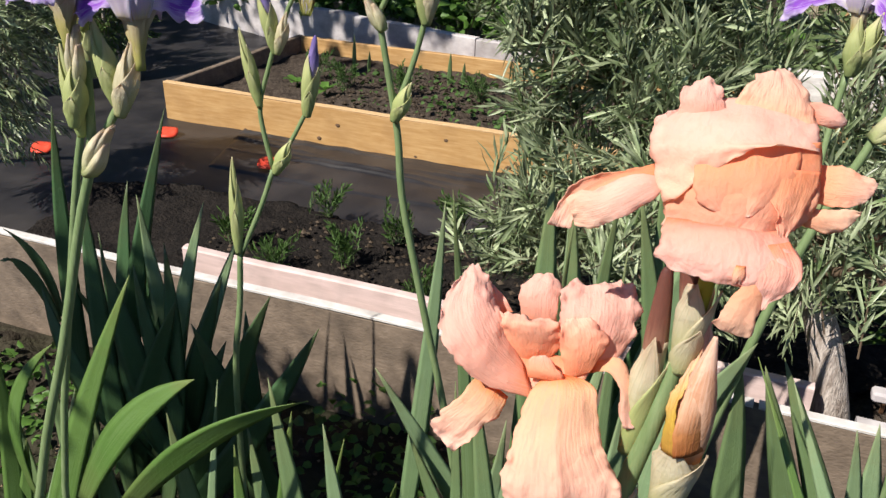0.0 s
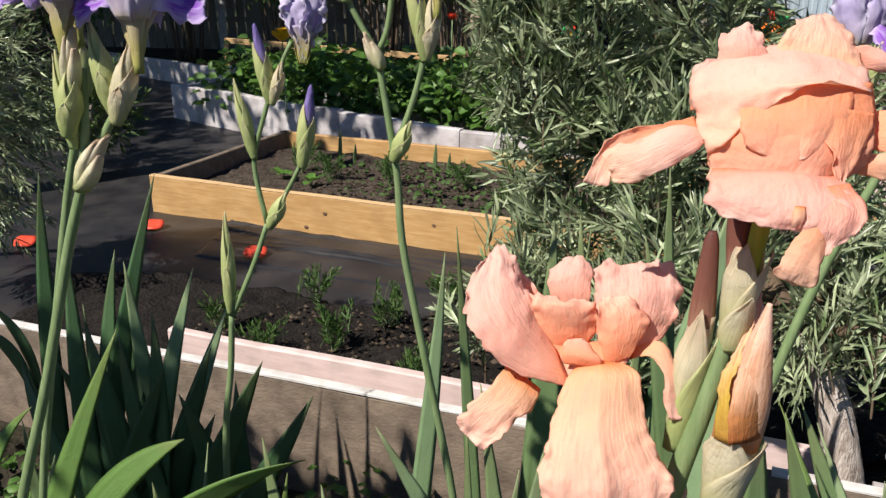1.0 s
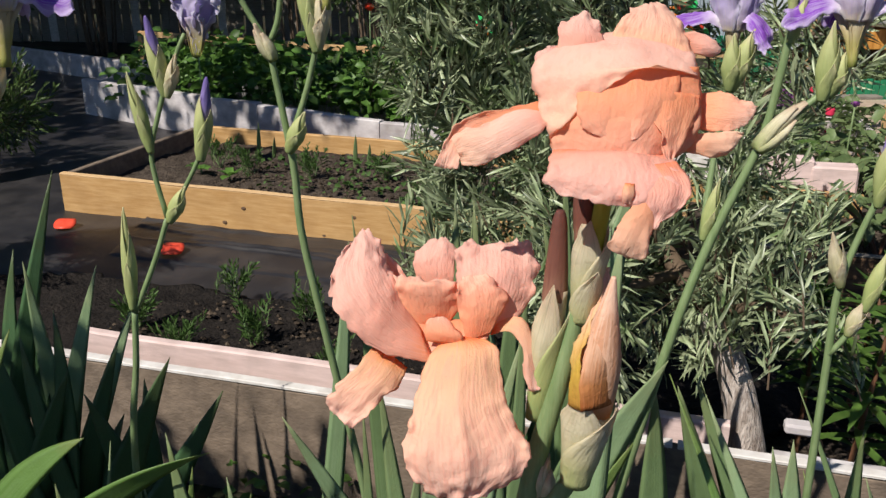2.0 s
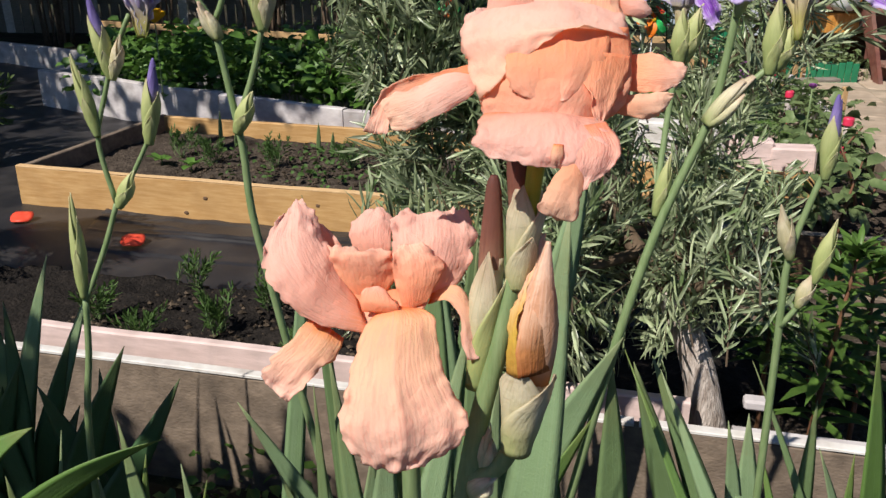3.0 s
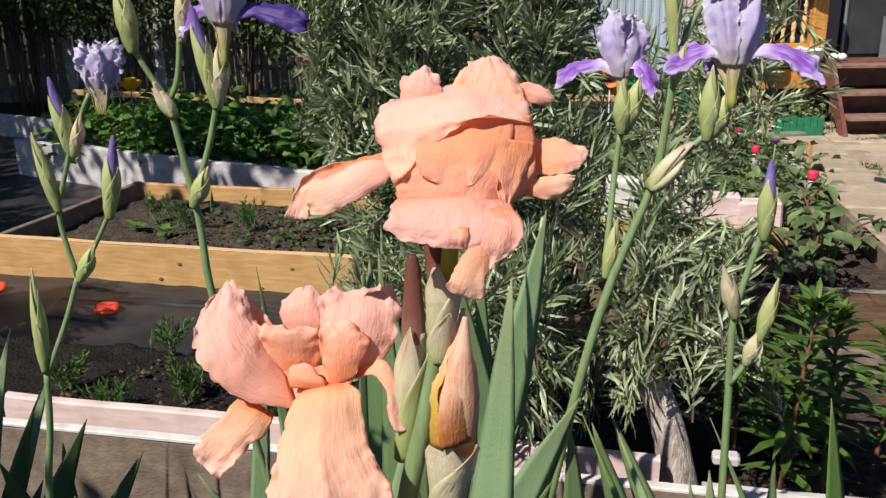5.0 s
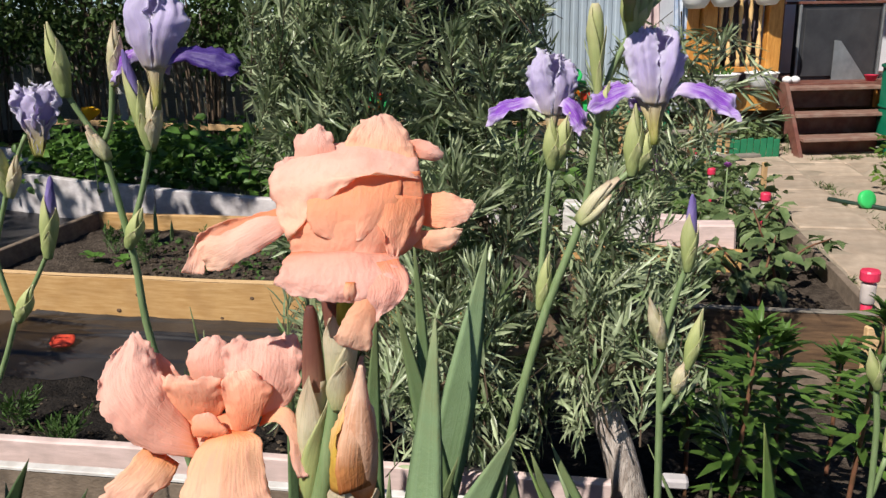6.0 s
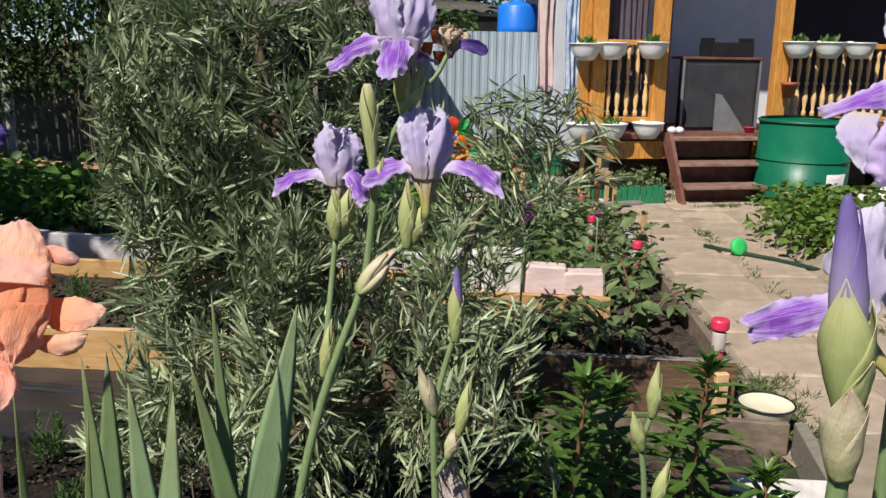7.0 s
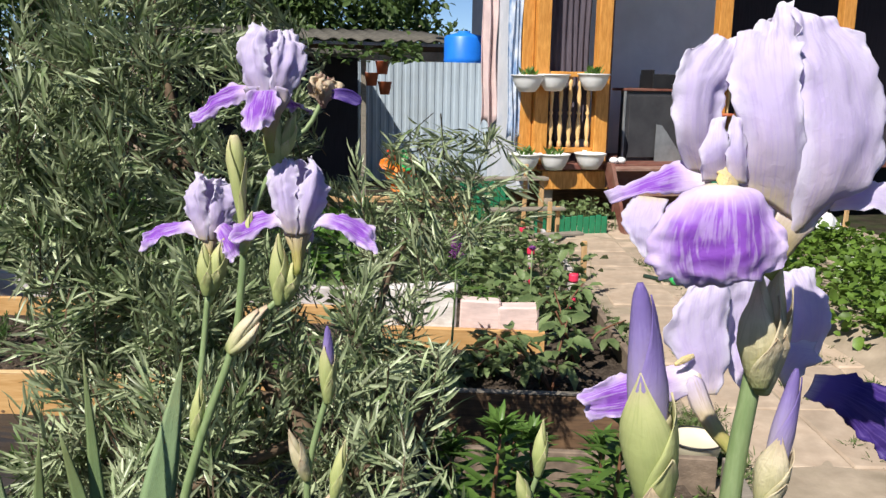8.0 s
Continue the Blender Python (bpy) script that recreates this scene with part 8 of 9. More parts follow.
tube("stem", [(0.832, 1.338, 0.76, 0.0036), (0.848, 1.334, 0.79, 0.0032), (0.858, 1.332, 0.82, 0.0030)], STEM, clump_r, "", 8, 7)
green_bud(clump_r, (0.846, 1.334, 0.785), (0.858, 1.332, 0.83), 0.010, 0, "papery bud", True)
green_bud(clump_r, (0.858, 1.332, 0.815), (0.873, 1.332, 0.89), 0.0095)

tube("stem", [(1.13, 1.36, 0.03, 0.0044), (1.115, 1.345, 0.5, 0.0040), (1.107, 1.34, 0.707, 0.0038), (1.099, 1.34, 0.779, 0.0036), (1.109, 1.34, 0.822, 0.0032)], STEM, clump_s, "", 10, 18)
green_bud(clump_s, (1.108, 1.338, 0.818), (1.112, 1.338, 0.892), 0.0100)
green_bud(clump_s, (1.098, 1.336, 0.775), (1.080, 1.334, 0.83), 0.0095)
tube("stem", [(1.112, 1.342, 0.62, 0.0032), (1.122, 1.338, 0.68, 0.0032)], STEM, clump_s, "", 8, 5)
green_bud(clump_s, (1.118, 1.336, 0.69), (1.136, 1.334, 0.762), 0.0095)

# large lilac plant passed last
tube("stem", [(1.0642, 0.8532, 0.02, 0.00663), (1.0342, 0.8332, 0.4661, 0.00663), (1.0217, 0.8253, 0.7348, 0.00624), (1.0140, 0.8105, 1.0, 0.0059), (1.0172, 0.8091, 1.09, 0.00555), (1.0224, 0.8091, 1.1378, 0.00506), (1.0244, 0.8091, 1.1696, 0.00468)], STEM, clump_b, "", 14, 24)
tube("stem", [(1.0239, 0.8694, 0.02, 0.00624), (0.9939, 0.8494, 0.4661, 0.00624), (0.9776, 0.8253, 0.7348, 0.00608), (0.9725, 0.8091, 1.0731, 0.00585), (0.9711, 0.8091, 1.0972, 0.00545)], STEM, clump_b, "", 12, 14)
tube("stem", [(1.0150, 0.812, 0.965, 0.00468), (1.0215, 0.808, 1.01, 0.00468), (1.0312, 0.8025, 1.072, 0.0044)], STEM, clump_b, "", 10, 8)
green_bud(clump_b, (0.9711, 0.8091, 1.0651), (0.9535, 0.8079, 1.1949), 0.0160, 0.43)
foot = ((0.0, 0.55), (0.25, 0.85), (0.6, 1.0), (1.0, 0.98))
clasp(clump_b, (0.9722, 0.8088, 1.028), (0.9650, 0.8082, 1.092), 0.0112, foot, -120, 130, 0.98, PAPER, 0.04, "cream papery sheath")
clasp(clump_b, (0.9722, 0.8088, 1.028), (0.9650, 0.8082, 1.092), 0.0117, foot, -45, 110, 0.80, PAPER, 0.08, "cream papery sheath")
green_bud(clump_b, (1.0309, 0.8011, 1.0651), (1.0419, 0.7995, 1.1475), 0.0108, 0.50, "papery bud with a violet tip", True)
green_bud(clump_b, (1.0224, 0.8026, 1.1378), (1.0147, 0.7995, 1.2002), 0.01286, 0, "papery bud", True)
green_bud(clump_b, (1.0257, 0.8052, 1.1332), (1.0277, 0.8026, 1.206), 0.01169, 0, "papery bud", True)
big = tagged(new("bloom"), "large lilac iris flower with violet falls")
big.parent = clump_b
fm = flower_frame((0.9928, 0.8092, 1.2423), 0.000279, -13.9, -11.4, 1.1)
fan(big, "standard", LILAC, fm, [(74, -66, 56, 221, -18, 64, 9, 0), (88, 98, 112, 292, 106, 112, 15, 0), (94, 229, 118, 286, 246, 112, 12, 0), (105, 325, 70, 199, 335, 70, 0, 0)], 8, 2, "", 46, 35, 0.55, 0.05, 1.6)
fan(big, "standard", LILAC, fm, [(-56, 27, 0, 5, 19, 0, -9, 0), (-93, 91, -31, -4, 92, -6, -21, 0), (-92, 173, -25, 3, 164, 0, -21, 0), (-68, 233, 0, 35, 204, 3, -9, 0), (-12, 267, 22, 61, 281, 28, 0, 4)], 8, 5, "", 46, 35, 0.55, 0.05, 1.6)
fan(big, "standard", LILAC, fm, [(38, 2, 0, 155, -69, 0, -12, 0), (27, 83, -34, 134, 51, -48, -27, 0), (13, 165, -25, 121, 156, -56, -21, 0), (19, 232, 6, 127, 249, -22, -12, 0), (62, 288, 36, 131, 345, 28, 0, 3)], 8, 8, "", 46, 35, 0.55, 0.05, 1.6)
fan(big, "standard", LILAC, fm, [(128, -89, 0, 204, -14, 6, -12, 0), (121, 10, -36, 267, 9, 0, -27, 0), (117, 125, -53, 298, 101, 8, -27, 0), (122, 239, -22, 279, 234, 17, -18, 0), (128, 304, 11, 234, 299, 22, -6, 0), (139, 336, 28, 193, 327, 28, 0, 3)], 9, 3, "", 46, 35, 0.55, 0.05, 1.6)
fan(big, "style_arm", LILAC, fm, [(-36, 5, -28, 10, 7, -28, -6, 0), (-48, 51, -50, -1, 64, -42, -12, 0), (-26, 111, -35, -4, 116, -31, 0, 0)], 4, 1, "", 20, 13)
fan(big, "style_arm", LILAC, fm, [(7, 6, -35, 42, 3, -28, -6, 0), (-3, 63, -53, 34, 65, -42, -9, 0), (8, 122, -36, 27, 123, -35, 0, 0)], 4, 4, "", 20, 13)
fan(big, "fall", VIOLET, fm, [(-36, 0, -35, 33, -3, -35, -9, 4), (-96, -34, -78, 54, -16, -70, -27, 6), (-140, -84, -104, 76, -54, -86, -30, 0), (-146, -134, -108, 86, -102, -92, -24, -4), (-124, -176, -98, 78, -152, -88, -10, -10)], 7, 6, "", 40, 33, 0.8, 0.05, 1.8)
fan(big, "fall", VIOLET, fm, [(-11, -8, -7, -19, 33, 8, -6, 0), (-64, -15, -11, -71, 45, 6, -6, 0), (-127, -24, -28, -112, 22, 0, -9, 0), (-192, -35, -28, -201, -22, -21, 0, 0)], 4, 9, "", 28, 17)
fan(big, "fall_edge", LILAC, fm, [(-97, -30, -42, -153, -23, -21, -6, 0), (-119, -88, -67, -175, -66, -36, -15, 0), (-131, -140, -67, -153, -108, -49, 0, 0)], 6, 10, "", 26, 17)
fan(big, "fall", LILAC, fm, [(221, -33, 42, 216, 13, 56, 0, 0), (275, -30, 21, 284, 21, 42, -6, 0), (337, -45, 7, 351, 16, 28, 0, 0)], 5, 12, "", 26, 17)
fan(big, "haft", HAFT, fm, [(63, -140, 0, 102, -165, 0, -6, 0), (92, -67, -11, 142, -107, 0, -9, 0), (128, -10, 7, 223, -12, 21, 0, 0)], 2, 2, "", 18, 13)
fan(big, "haft", HAFT, fm, [(51, -148, -6, 86, -157, -6, -6, 0), (13, -80, -28, 97, -79, -20, -12, 0), (-13, -11, -14, 66, -13, -11, 0, 0)], 2, 5, "", 18, 13)
petal(big, "beard", YELLOWBEARD, fm, [(22, 22, -30, 30), (4, 8, -52, 44), (-10, -18, -78, 20)], 0.15, 0.08, 12, 0, seed=3, nu=14, nv=11)
fm = flower_frame((1.0826, 0.9542, 1.2227), 0.000387, -13.9, -11.4, 1.1)
second = tagged(new("bloom"), "lower lilac iris flower with a dark violet fall")
second.parent = clump_b
p = fm @ Vector((58, 12, -478))
tube("stem", [(p.x + 0.04, p.y + 0.03, 0.02, 0.0064), (p.x + 0.02, p.y + 0.02, p.z - 0.4, 0.006), (p.x, p.y, p.z, 0.0048)], STEM, clump_b, "", 12, 14)
fan(second, "standard", LILAC, fm, [(4, -378, 54, 30, -380, 60, -4, 0), (-24, -338, 54, 50, -338, 68, -10, 0), (-64, -281, 53, 55, -257, 70, -18, 0), (-56, -217, 62, 58, -193, 84, -15, 0), (1, -167, 84, 59, -144, 92, 0, 0)], 8, 3, "", 40, 29, 0.6, 0.05, 1.4)
fan(second, "standard", LILAC, fm, [(140, -338, 70, 213, -315, 70, -6, 0), (140, -254, 64, 247, -240, 76, -18, 0), (137, -191, 76, 247, -196, 84, -15, 0), (148, -141, 92, 208, -143, 92, 0, 0)], 8, 7, "", 40, 29, 0.6, 0.05, 1.4)
fan(second, "standard", LILAC, fm, [(100, -384, 110, 140, -384, 110, 4, 0), (75, -336, 126, 173, -332, 126, 9, 0), (68, -240, 147, 189, -235, 147, 15, 0), (73, -151, 140, 172, -148, 140, 0, 0)], 7, 9, "", 40, 29, 0.6, 0.05, 1.4)
fan(second, "style_arm", LILAC, fm, [(123, -323, 28, 145, -363, 28, -3, 0), (145, -273, 11, 183, -319, 20, -9, 0), (196, -274, 21, 204, -308, 21, 0, 0)], 5, 2, "", 20, 13)
fan(second, "fall", VIOLET, fm, [(2, -370, 49, -4, -320, 63, -6, 0), (-73, -395, 31, -76, -331, 48, -9, 0), (-150, -420, 25, -142, -344, 39, -9, 0), (-217, -423, 28, -235, -383, 31, 0, 0)], 6, 4)
fan(second, "fall", DARKVIOLET, fm, [(179, -372, 28, 204, -334, 42, -6, 0), (228, -395, 0, 266, -329, 21, -12, 0), (286, -452, -8, 353, -363, 14, -15, 0), (333, -492, -14, 417, -440, 7, 0, 0)], 7, 8)
petal(second, "haft", HAFT, fm, [(56, -480, 12, 22), (10, -420, 24, 32), (-22, -344, 36, 44)], 0.3, 0.02, 3, 0, seed=2, nu=14, nv=9)
petal(second, "beard", YELLOWBEARD, fm, [(-20, -306, 34, 8), (-40, -314, 28, 12), (-58, -324, 24, 7)], 0.2, 0.08, 10, 0, seed=6, nu=10, nv=7)

# ---- apricot plant ----
tube("stem", [(0.42, 0.96, 0.03, 0.0075), (0.425, 0.93, 0.5, 0.0072), (0.446, 0.905, 0.80, 0.0068), (0.454, 0.90, 0.879, 0.0064), (0.461, 0.90, 0.925, 0.006), (0.470, 0.90, 0.967, 0.0056), (0.479, 0.90, 1.017, 0.005)], STEM, clump_p, "", 14, 26)
tube("stem", [(0.425, 0.97, 0.03, 0.007), (0.424, 0.94, 0.5, 0.0066), (0.422, 0.925, 0.80, 0.006), (0.420, 0.918, 0.95, 0.0052)], STEM, clump_p, "", 12, 20)
tube("stem", [(0.456, 0.897, 0.885, 0.005), (0.470, 0.893, 0.893, 0.005), (0.481, 0.89, 0.915, 0.0054)], STEM, clump_p, "", 11, 10)
top = tagged(new("flower_sheath"), "papery sheath under the upper flower")
top.parent = clump_p
pod(top, "sheath_body", (0.479, 0.90, 1.005), (0.483, 0.90, 1.058), 0.0078, PAPER, "", ((0.0, 0.6), (0.3, 0.75), (0.65, 1.0), (0.9, 1.05), (1.0, 0.9)))
WRAP = ((0.0, 0.6), (0.3, 0.78), (0.65, 1.0), (0.9, 1.05), (1.0, 0.95))
clasp(top, (0.479, 0.90, 1.003), (0.483, 0.90, 1.064), 0.0086, WRAP, -125, 120, 0.98, PAPER, 0.06)
clasp(top, (0.479, 0.90, 1.003), (0.483, 0.90, 1.064), 0.0090, WRAP, -40, 115, 0.92, PAPER, 0.10)
clasp(top, (0.479, 0.90, 1.003), (0.482, 0.90, 1.05), 0.0092, WRAP, -85, 100, 0.7, PAPER, 0.06)
pod(top, "spent_sheath", (0.480, 0.904, 1.04), (0.478, 0.906, 1.085), 0.007, BROWNTIP, "brown dry sheath", ((0.0, 0.8), (0.5, 1.0), (1.0, 0.9)))
tube("flower_tube", [(0.483, 0.896, 1.045, 0.0042), (0.485, 0.896, 1.065, 0.0045), (0.488, 0.897, 1.095, 0.005)], STYLE, top, "yellow green tube", 10, 8)
spent = tagged(new("spent_bud"), "spent brown bud in a green and papery sheath")
spent.parent = clump_p
pod(spent, "sheath_body", (0.458, 0.905, 0.945), (0.466, 0.905, 1.020), 0.0076, PAPER, "", ((0.0, 0.55), (0.3, 0.85), (0.7, 1.0), (1.0, 0.82)))
clasp(spent, (0.458, 0.905, 0.940), (0.466, 0.905, 1.026), 0.0082, WRAP, -120, 130, 0.99, PAPER, 0.0)
clasp(spent, (0.458, 0.905, 0.940), (0.466, 0.905, 1.016), 0.0086, WRAP, -50, 120, 0.93, BUDGREEN, 0.02, "green bract")
pod(spent, "brown_tip", (0.465, 0.905, 1.0), (0.4655, 0.905, 1.064), 0.0068, BROWNTIP, "rolled brown petals", ((0.0, 0.9), (0.3, 1.0), (0.7, 0.75), (0.92, 0.55), (1.0, 0.3)))
bud2 = tagged(new("apricot_bud"), "rolled apricot bud in a papery sheath")
bud2.parent = clump_p
pod(bud2, "rolled_petals", (0.484, 0.888, 0.94), (0.4925, 0.888, 1.034), 0.0128, PEACHBUD, "rolled apricot petals", ((0.0, 0.7), (0.18, 0.95), (0.42, 1.0), (0.62, 0.74), (0.82, 0.4), (0.94, 0.2), (1.0, 0.1)), n=24)
fm = flower_frame((0.4125, 0.905, 0.9765), 0.000317, -1.9, -21.3, 0.3)
fan(bud2, "outer_petal", PEACHBUD, fm, [(209, -71, -78, 266, -61, -44, -12, 0), (205, -12, -90, 279, 13, -50, -16, 0), (223, 67, -84, 274, 60, -54, -12, 0), (239, 125, -68, 263, 108, -54, -5, 0), (248, 168, -50, 256, 168, -48, 0, 0)], 2.6, 2, "", 30, 17, 1.6)
fan(bud2, "outer_petal", BUDYELLOW, fm, [(192, -66, -52, 213, -72, -70, -4, 0), (193, -14, -58, 207, 17, -84, -6, 0), (201, 38, -62, 219, 64, -82, -5, 0), (224, 91, -66, 238, 121, -74, 0, 0)], 2.4, 4, "", 26, 15, 1.6)
pod(bud2, "sheath_body", (0.4805, 0.889, 0.912), (0.485, 0.888, 0.958), 0.0125, PAPER, "papery sheath", ((0.0, 0.45), (0.25, 0.75), (0.6, 0.95), (0.9, 1.0), (1.0, 0.92)))
clasp(bud2, (0.4805, 0.889, 0.908), (0.486, 0.888, 0.972), 0.0124, WRAP, -130, 140, 0.98, PAPER, 0.0)
clasp(bud2, (0.4805, 0.889, 0.908), (0.486, 0.888, 0.968), 0.0127, WRAP, -45, 140, 0.92, PAPER, 0.04)
dry_bract(clump_p, (0.456, 0.893, 0.874), (0.470, 0.888, 0.890), 0.009)
dry_bract(clump_p, (0.462, 0.90, 0.885), (0.466, 0.895, 0.918), 0.008)

low = tagged(new("bloom"), "open apricot pink iris flower with an orange beard")
low.parent = clump_p
fm = flower_frame((0.4125, 0.905, 0.9765), 0.000317, -1.9, -21.3, 0.3)
fan(low, "standard", PEACH, fm, [(-35, -4, -38, -62, 51, -10, -8, 0), (-119, 10, -46, -95, 95, -6, -20, 0), (-174, 44, -56, -110, 131, -6, -26, 0), (-211, 88, -52, -122, 162, 0, -26, 0), (-222, 129, -38, -134, 191, 8, -18, 0), (-212, 172, -16, -143, 212, 12, -8, 0), (-195, 205, 4, -164, 223, 12, 0, 0)], 6.5, 7, "", 44, 33)
fan(low, "standard", PEACH, fm, [(-147, 127, 42, -91, 135, 42, 0, 0), (-146, 161, 42, -103, 154, 42, 0, 0), (-146, 184, 44, -128, 183, 44, 0, 0)], 3, 1)
fan(low, "standard", PEACHMID, fm, [(-68, 46, 0, -11, 68, 0, 0, 0), (-96, 75, -6, 4, 91, -6, -12, 0), (-107, 106, -14, 6, 109, -10, -20, 0), (-112, 131, -22, -2, 128, -16, -20, 0), (-110, 144, -14, -6, 135, -10, -6, 2)], 4.6, 4)
fan(low, "standard", PEACH, fm, [(-68, 110, 50, -10, 110, 50, 0, 0), (-82, 152, 45, -8, 143, 45, -8, 0), (-84, 175, 48, -7, 179, 48, -10, 0), (-73, 196, 54, -11, 201, 54, -5, 0), (-52, 213, 60, -28, 213, 60, 0, 0)], 4, 13)
fan(low, "standard", PEACH, fm, [(12, 51, 4, 63, 63, 4, 0, 0), (-1, 100, 2, 112, 82, 8, -12, 0), (-4, 144, 0, 132, 122, 14, -20, 0), (-6, 177, 12, 139, 169, 26, -18, 0), (3, 197, 28, 125, 203, 40, -8, -4), (23, 205, 44, 102, 219, 48, 0, -10)], 6.2, 11, "", 38, 29)
fan(low, "standard", PEACHMID, fm, [(20, 30, -16, 57, 49, -16, 0, 0), (5, 77, -30, 80, 92, -22, -10, 0), (-3, 122, -34, 83, 122, -22, -12, 0), (0, 149, -27, 51, 149, -17, -4, 0)], 4, 19)
fan(low, "throat", PEACHMID, fm, [(-76, 69, -4, 62, 70, 0, 6, 0), (-73, 33, -12, 57, 43, -10, -4, 0), (-82, -2, -30, 32, 16, -22, -8, 0)], 2, 31, "", 18, 15)
fan(low, "style_arm", PEACHMID, fm, [(-51, 33, -36, 10, 31, -36, -3, 0), (-54, 53, -44, 10, 44, -42, -7, 0), (-46, 71, -40, -8, 64, -38, -4, 0), (-35, 78, -36, -22, 77, -36, 0, 0)], 3, 2, "", 18, 15)
fan(low, "fall", PEACHFALL, fm, [(-16, 40, -16, 18, 41, -16, -5, 0), (-39, 16, -38, 64, 32, -40, -14, 2), (-53, -11, -56, 75, 4, -58, -18, 0), (-62, -48, -68, 82, -37, -70, -18, 0), (-72, -90, -78, 96, -76, -78, -20, 0), (-80, -126, -85, 118, -110, -83, -20, 0), (-83, -154, -88, 131, -140, -86, -20, 0), (-67, -193, -88, 115, -177, -84, -12, 0), (-32, -219, -82, 66, -216, -80, 0, -3)], 4.4, 7, "", 56, 45, 1.0, 0.04, 2.8, 1.0)
fan(low, "fall", PEACHFALL, fm, [(-143, 24, 6, -85, -17, 0, -4, 0), (-168, -12, -24, -97, -44, -18, -12, 0), (-192, -40, -37, -120, -66, -30, -12, 0), (-216, -64, -38, -150, -99, -32, -8, 0), (-223, -80, -34, -174, -124, -32, 0, 0)], 5, 6)
fan(low, "fall", PEACHFALL, fm, [(59, 44, 0, 70, 79, 10, 0, 0), (93, 51, -8, 115, 74, 4, -4, 0), (113, 22, -12, 138, 27, 0, -4, 0), (118, -15, -10, 142, -16, 2, -4, 0), (129, -52, -6, 146, -48, 2, 0, 0)], 3, 9, "", 26, 15)
petal(low, "beard", BEARD, fm, [(-4, 28, -26, 14), (2, 6, -58, 26), (10, -26, -84, 12)], 0.1, 0.12, 14, 0, seed=3, nu=16, nv=9)
up = tagged(new("bloom"), "apricot iris flower with folded petals")
up.parent = clump_p
fm = flower_frame((0.491, 0.9, 1.107), 0.000299, -3.7, -16.9, -1.0)
fan(up, "standard", PEACHFALL, fm, [(-20, 99, 34, 127, 91, 34, -6, 0), (-13, 148, 30, 122, 122, 28, -10, 0), (-1, 179, 34, 119, 155, 32, -10, 0), (22, 203, 42, 102, 193, 42, -5, 0), (41, 220, 50, 67, 219, 50, 0, 0)], 5, 2)
fan(up, "standard", PEACH, fm, [(-138, 86, 20, -18, 96, 20, -6, 0), (-101, 140, 14, -24, 149, 14, -10, 0), (-102, 165, 18, -29, 167, 18, -10, 0), (-94, 182, 26, -35, 180, 26, -5, 0), (-79, 192, 34, -50, 192, 34, 0, 0)], 4, 5)
fan(up, "standard", PEACH, fm, [(-138, 61, 30, -62, 69, 30, 0, 0), (-144, 98, 20, -73, 105, 22, -5, 0), (-141, 122, 16, -85, 128, 20, -5, 0), (-130, 137, 18, -94, 145, 22, 0, 0)], 4, 6)
fan(up, "standard_fold", PALEPEACH, fm, [(-98, 146, 42, 120, 149, 42, 0, 22), (-132, 121, 6, 124, 120, 10, -25, 10), (-142, 88, -10, 127, 99, -4, -38, 6), (-132, 38, -18, 127, 87, -12, -44, 30), (-114, -31, -22, 124, 81, -14, -44, 58)], 4.6, 8, "", 48, 37, 0.8)
fan(up, "standard", PEACHMID, fm, [(-111, 81, 0, 127, 105, 0, -34, 0), (-117, 32, -16, 134, 47, -6, -42, 0), (-114, -8, -22, 129, 7, -12, -44, 0), (-111, -42, -18, 104, -33, -12, -42, 0), (-106, -63, -8, 87, -62, -8, -38, 0)], 4.6, 3, "", 40, 33, 0.8)
fan(up, "standard", PEACHMID, fm, [(-62, 98, -22, 93, 99, -18, -12, 0), (-74, 44, -50, 88, 44, -40, -14, 0), (-66, 6, -58, 69, 8, -48, -12, 0), (-33, -17, -60, 39, -13, -54, -6, 0), (0, -24, -59, 17, -23, -57, 0, 0)], 4.4, 17)
fan(up, "standard_fold", PEACHMID, fm, [(54, 61, -40, 130, 57, -10, -8, 0), (47, 17, -54, 117, 14, -26, -8, 0), (52, -11, -58, 100, -20, -40, -6, 0), (65, -38, -58, 90, -37, -50, 0, 0), (74, -49, -56, 82, -50, -54, 0, 0)], 4.6, 23)
fan(up, "fall", PEACH, fm, [(-107, -34, -28, 85, -39, -24, -18, 0), (-116, -53, -64, 84, -55, -54, -30, 12), (-121, -71, -86, 97, -75, -76, -30, 2), (-124, -88, -97, 102, -98, -92, -24, -6), (-116, -104, -99, 89, -122, -98, -10, -12)], 4.6, 6, "", 36, 33, 0.9)
fan(up, "fall", PEACH, fm, [(12, -63, -90, 82, -52, -72, -6, 0), (14, -92, -112, 102, -92, -94, -8, 0), (20, -117, -118, 88, -123, -104, -6, 0), (31, -136, -116, 65, -141, -108, 0, 0), (36, -157, -112, 47, -155, -110, 0, 0)], 4, 25)
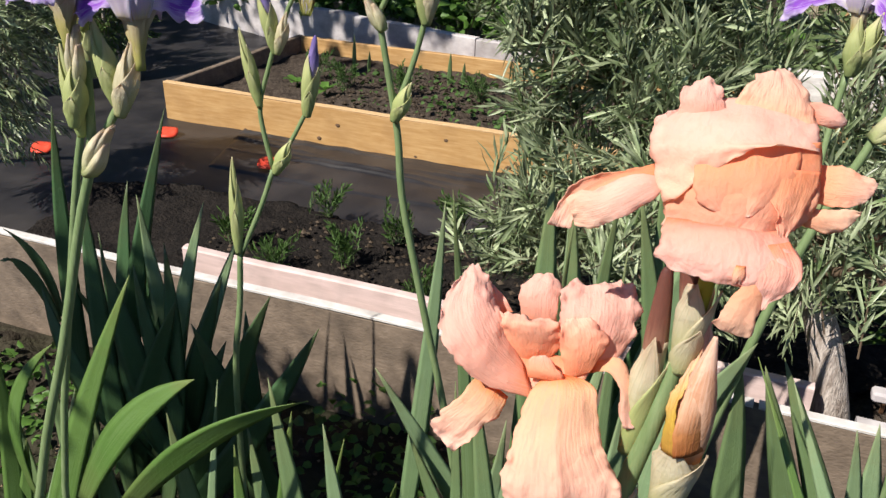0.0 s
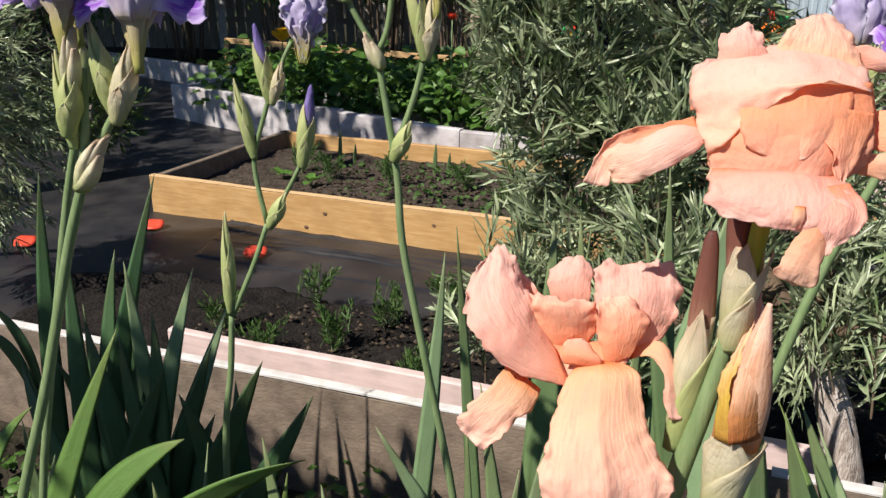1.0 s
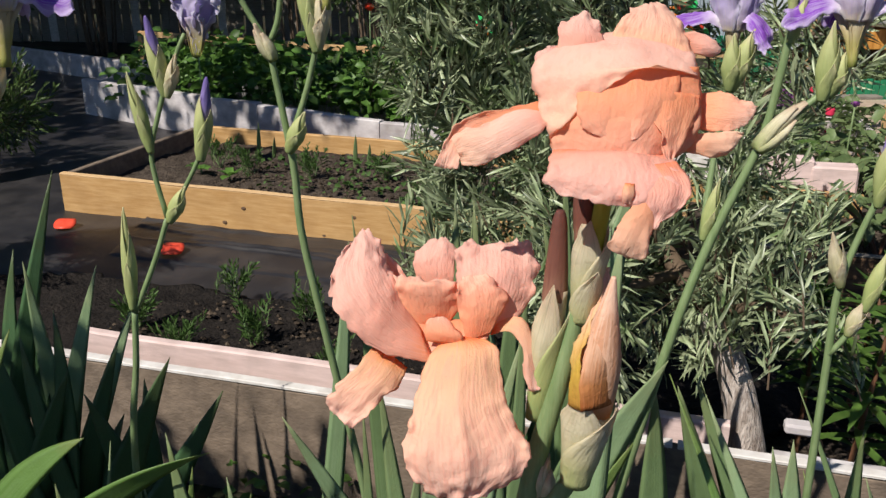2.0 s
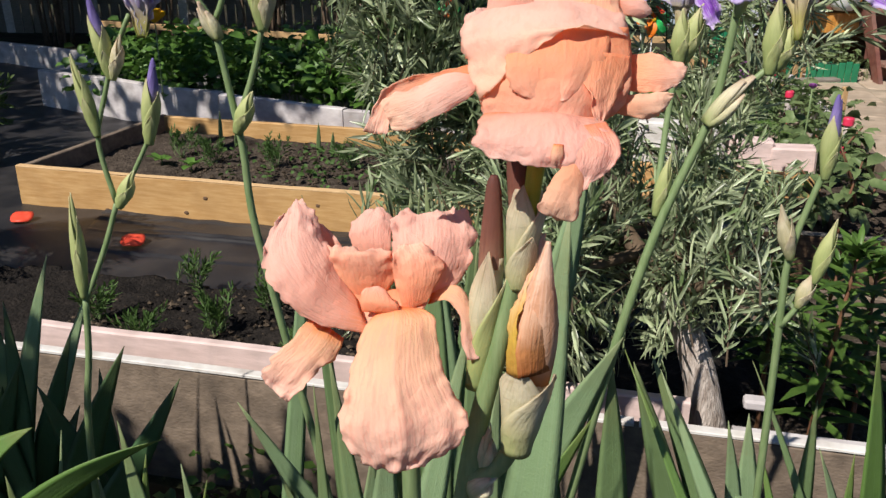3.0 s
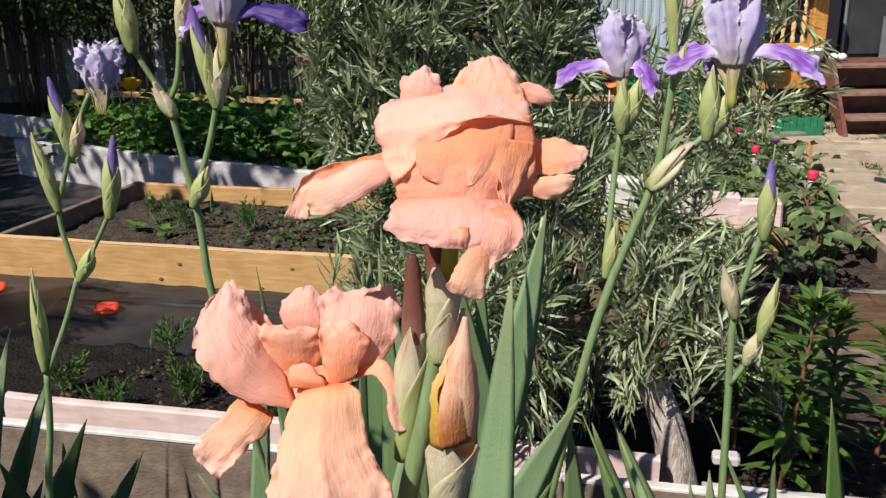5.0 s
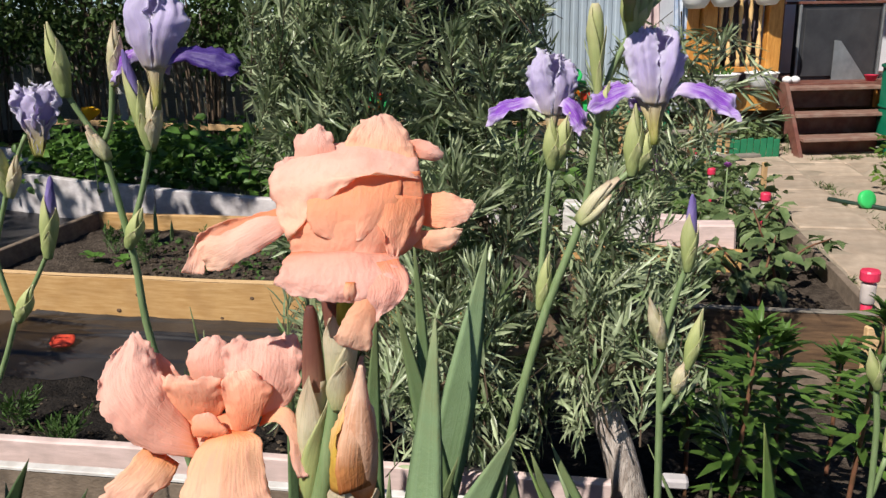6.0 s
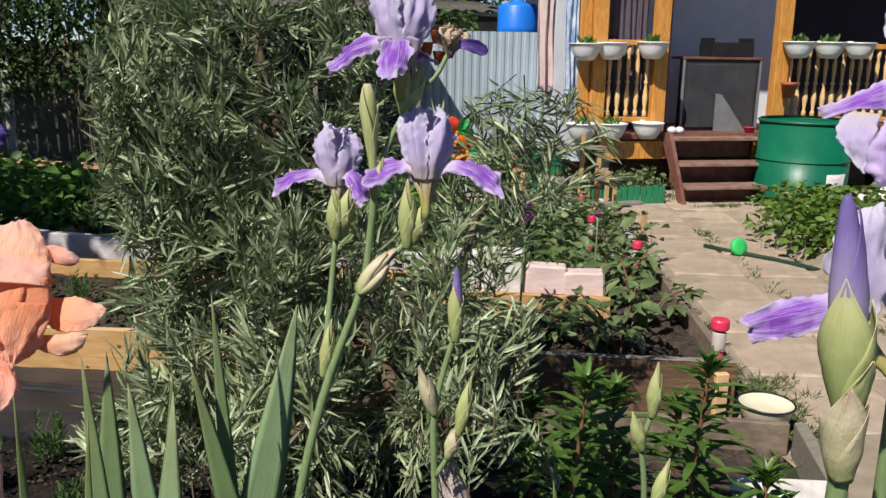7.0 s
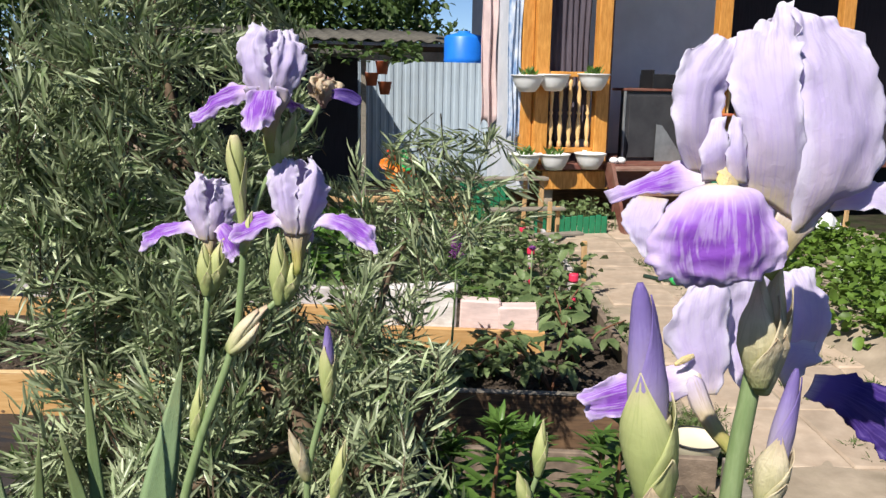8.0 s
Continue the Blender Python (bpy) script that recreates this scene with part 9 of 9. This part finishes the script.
fan(up, "fall", PEACHDRY, fm, [(19, -107, -112, 48, -122, -108, -4, 0), (-4, -144, -120, 43, -156, -112, -8, 0), (-21, -173, -122, 37, -184, -112, -8, 0), (-27, -189, -117, 29, -205, -110, -4, 0), (-19, -194, -113, 21, -210, -110, 0, 0)], 4.5, 9)
fan(up, "style_arm", PEACHFALL, fm, [(-3, -88, -122, 12, -89, -118, -3, 0), (-8, -105, -124, 12, -108, -120, -4, 0), (-5, -121, -120, 8, -122, -118, 0, 0)], 2, 4, "", 14, 9)
fan(up, "fall", PEACHMID, fm, [(-131, 51, 24, -119, 20, 14, 0, 0), (-168, 41, 10, -157, 21, -2, 4, 0), (-207, 33, -2, -197, 11, -10, 8, 0), (-256, 16, -12, -229, -13, -16, 8, 0), (-285, -19, -18, -253, -35, -24, 4, 0), (-302, -62, -18, -266, -70, -22, 0, 0)], 3, 12)
fan(up, "fall_edge", PALEPEACH, fm, [(-120, 30, 6, -116, 12, -4, 0, 0), (-159, 34, -8, -129, -5, -16, -6, 0), (-198, 19, -18, -171, -35, -30, -12, 0), (-227, 3, -24, -203, -51, -36, -12, 0), (-258, -4, -26, -223, -61, -32, -8, 0), (-275, -19, -26, -258, -59, -26, 0, 0)], 3.2, 26)
fan(up, "fall", PEACHMID, fm, [(116, 67, 44, 121, 10, 28, 0, 0), (154, 67, 26, 151, 1, 6, -8, 0), (194, 58, 18, 180, 3, 2, -8, 0), (231, 44, 14, 207, 10, 6, 0, 0)], 3, 14)
fan(up, "fall_edge", PEACHDRY, fm, [(96, -2, 12, 96, -27, 12, 0, 0), (137, -4, -10, 138, -40, -4, -8, 0), (172, -2, -12, 172, -41, -8, -8, 0), (202, 1, -6, 188, -30, -6, 0, 0)], 2.6, 15, "", 26, 15)
fan(up, "standard", PEACH, fm, [(102, 166, 44, 120, 135, 42, 0, 0), (128, 168, 38, 143, 129, 36, -6, 0), (157, 155, 36, 160, 127, 36, -3, 0), (173, 141, 38, 171, 133, 38, 0, 0)], 2.6, 11, "", 20, 13)
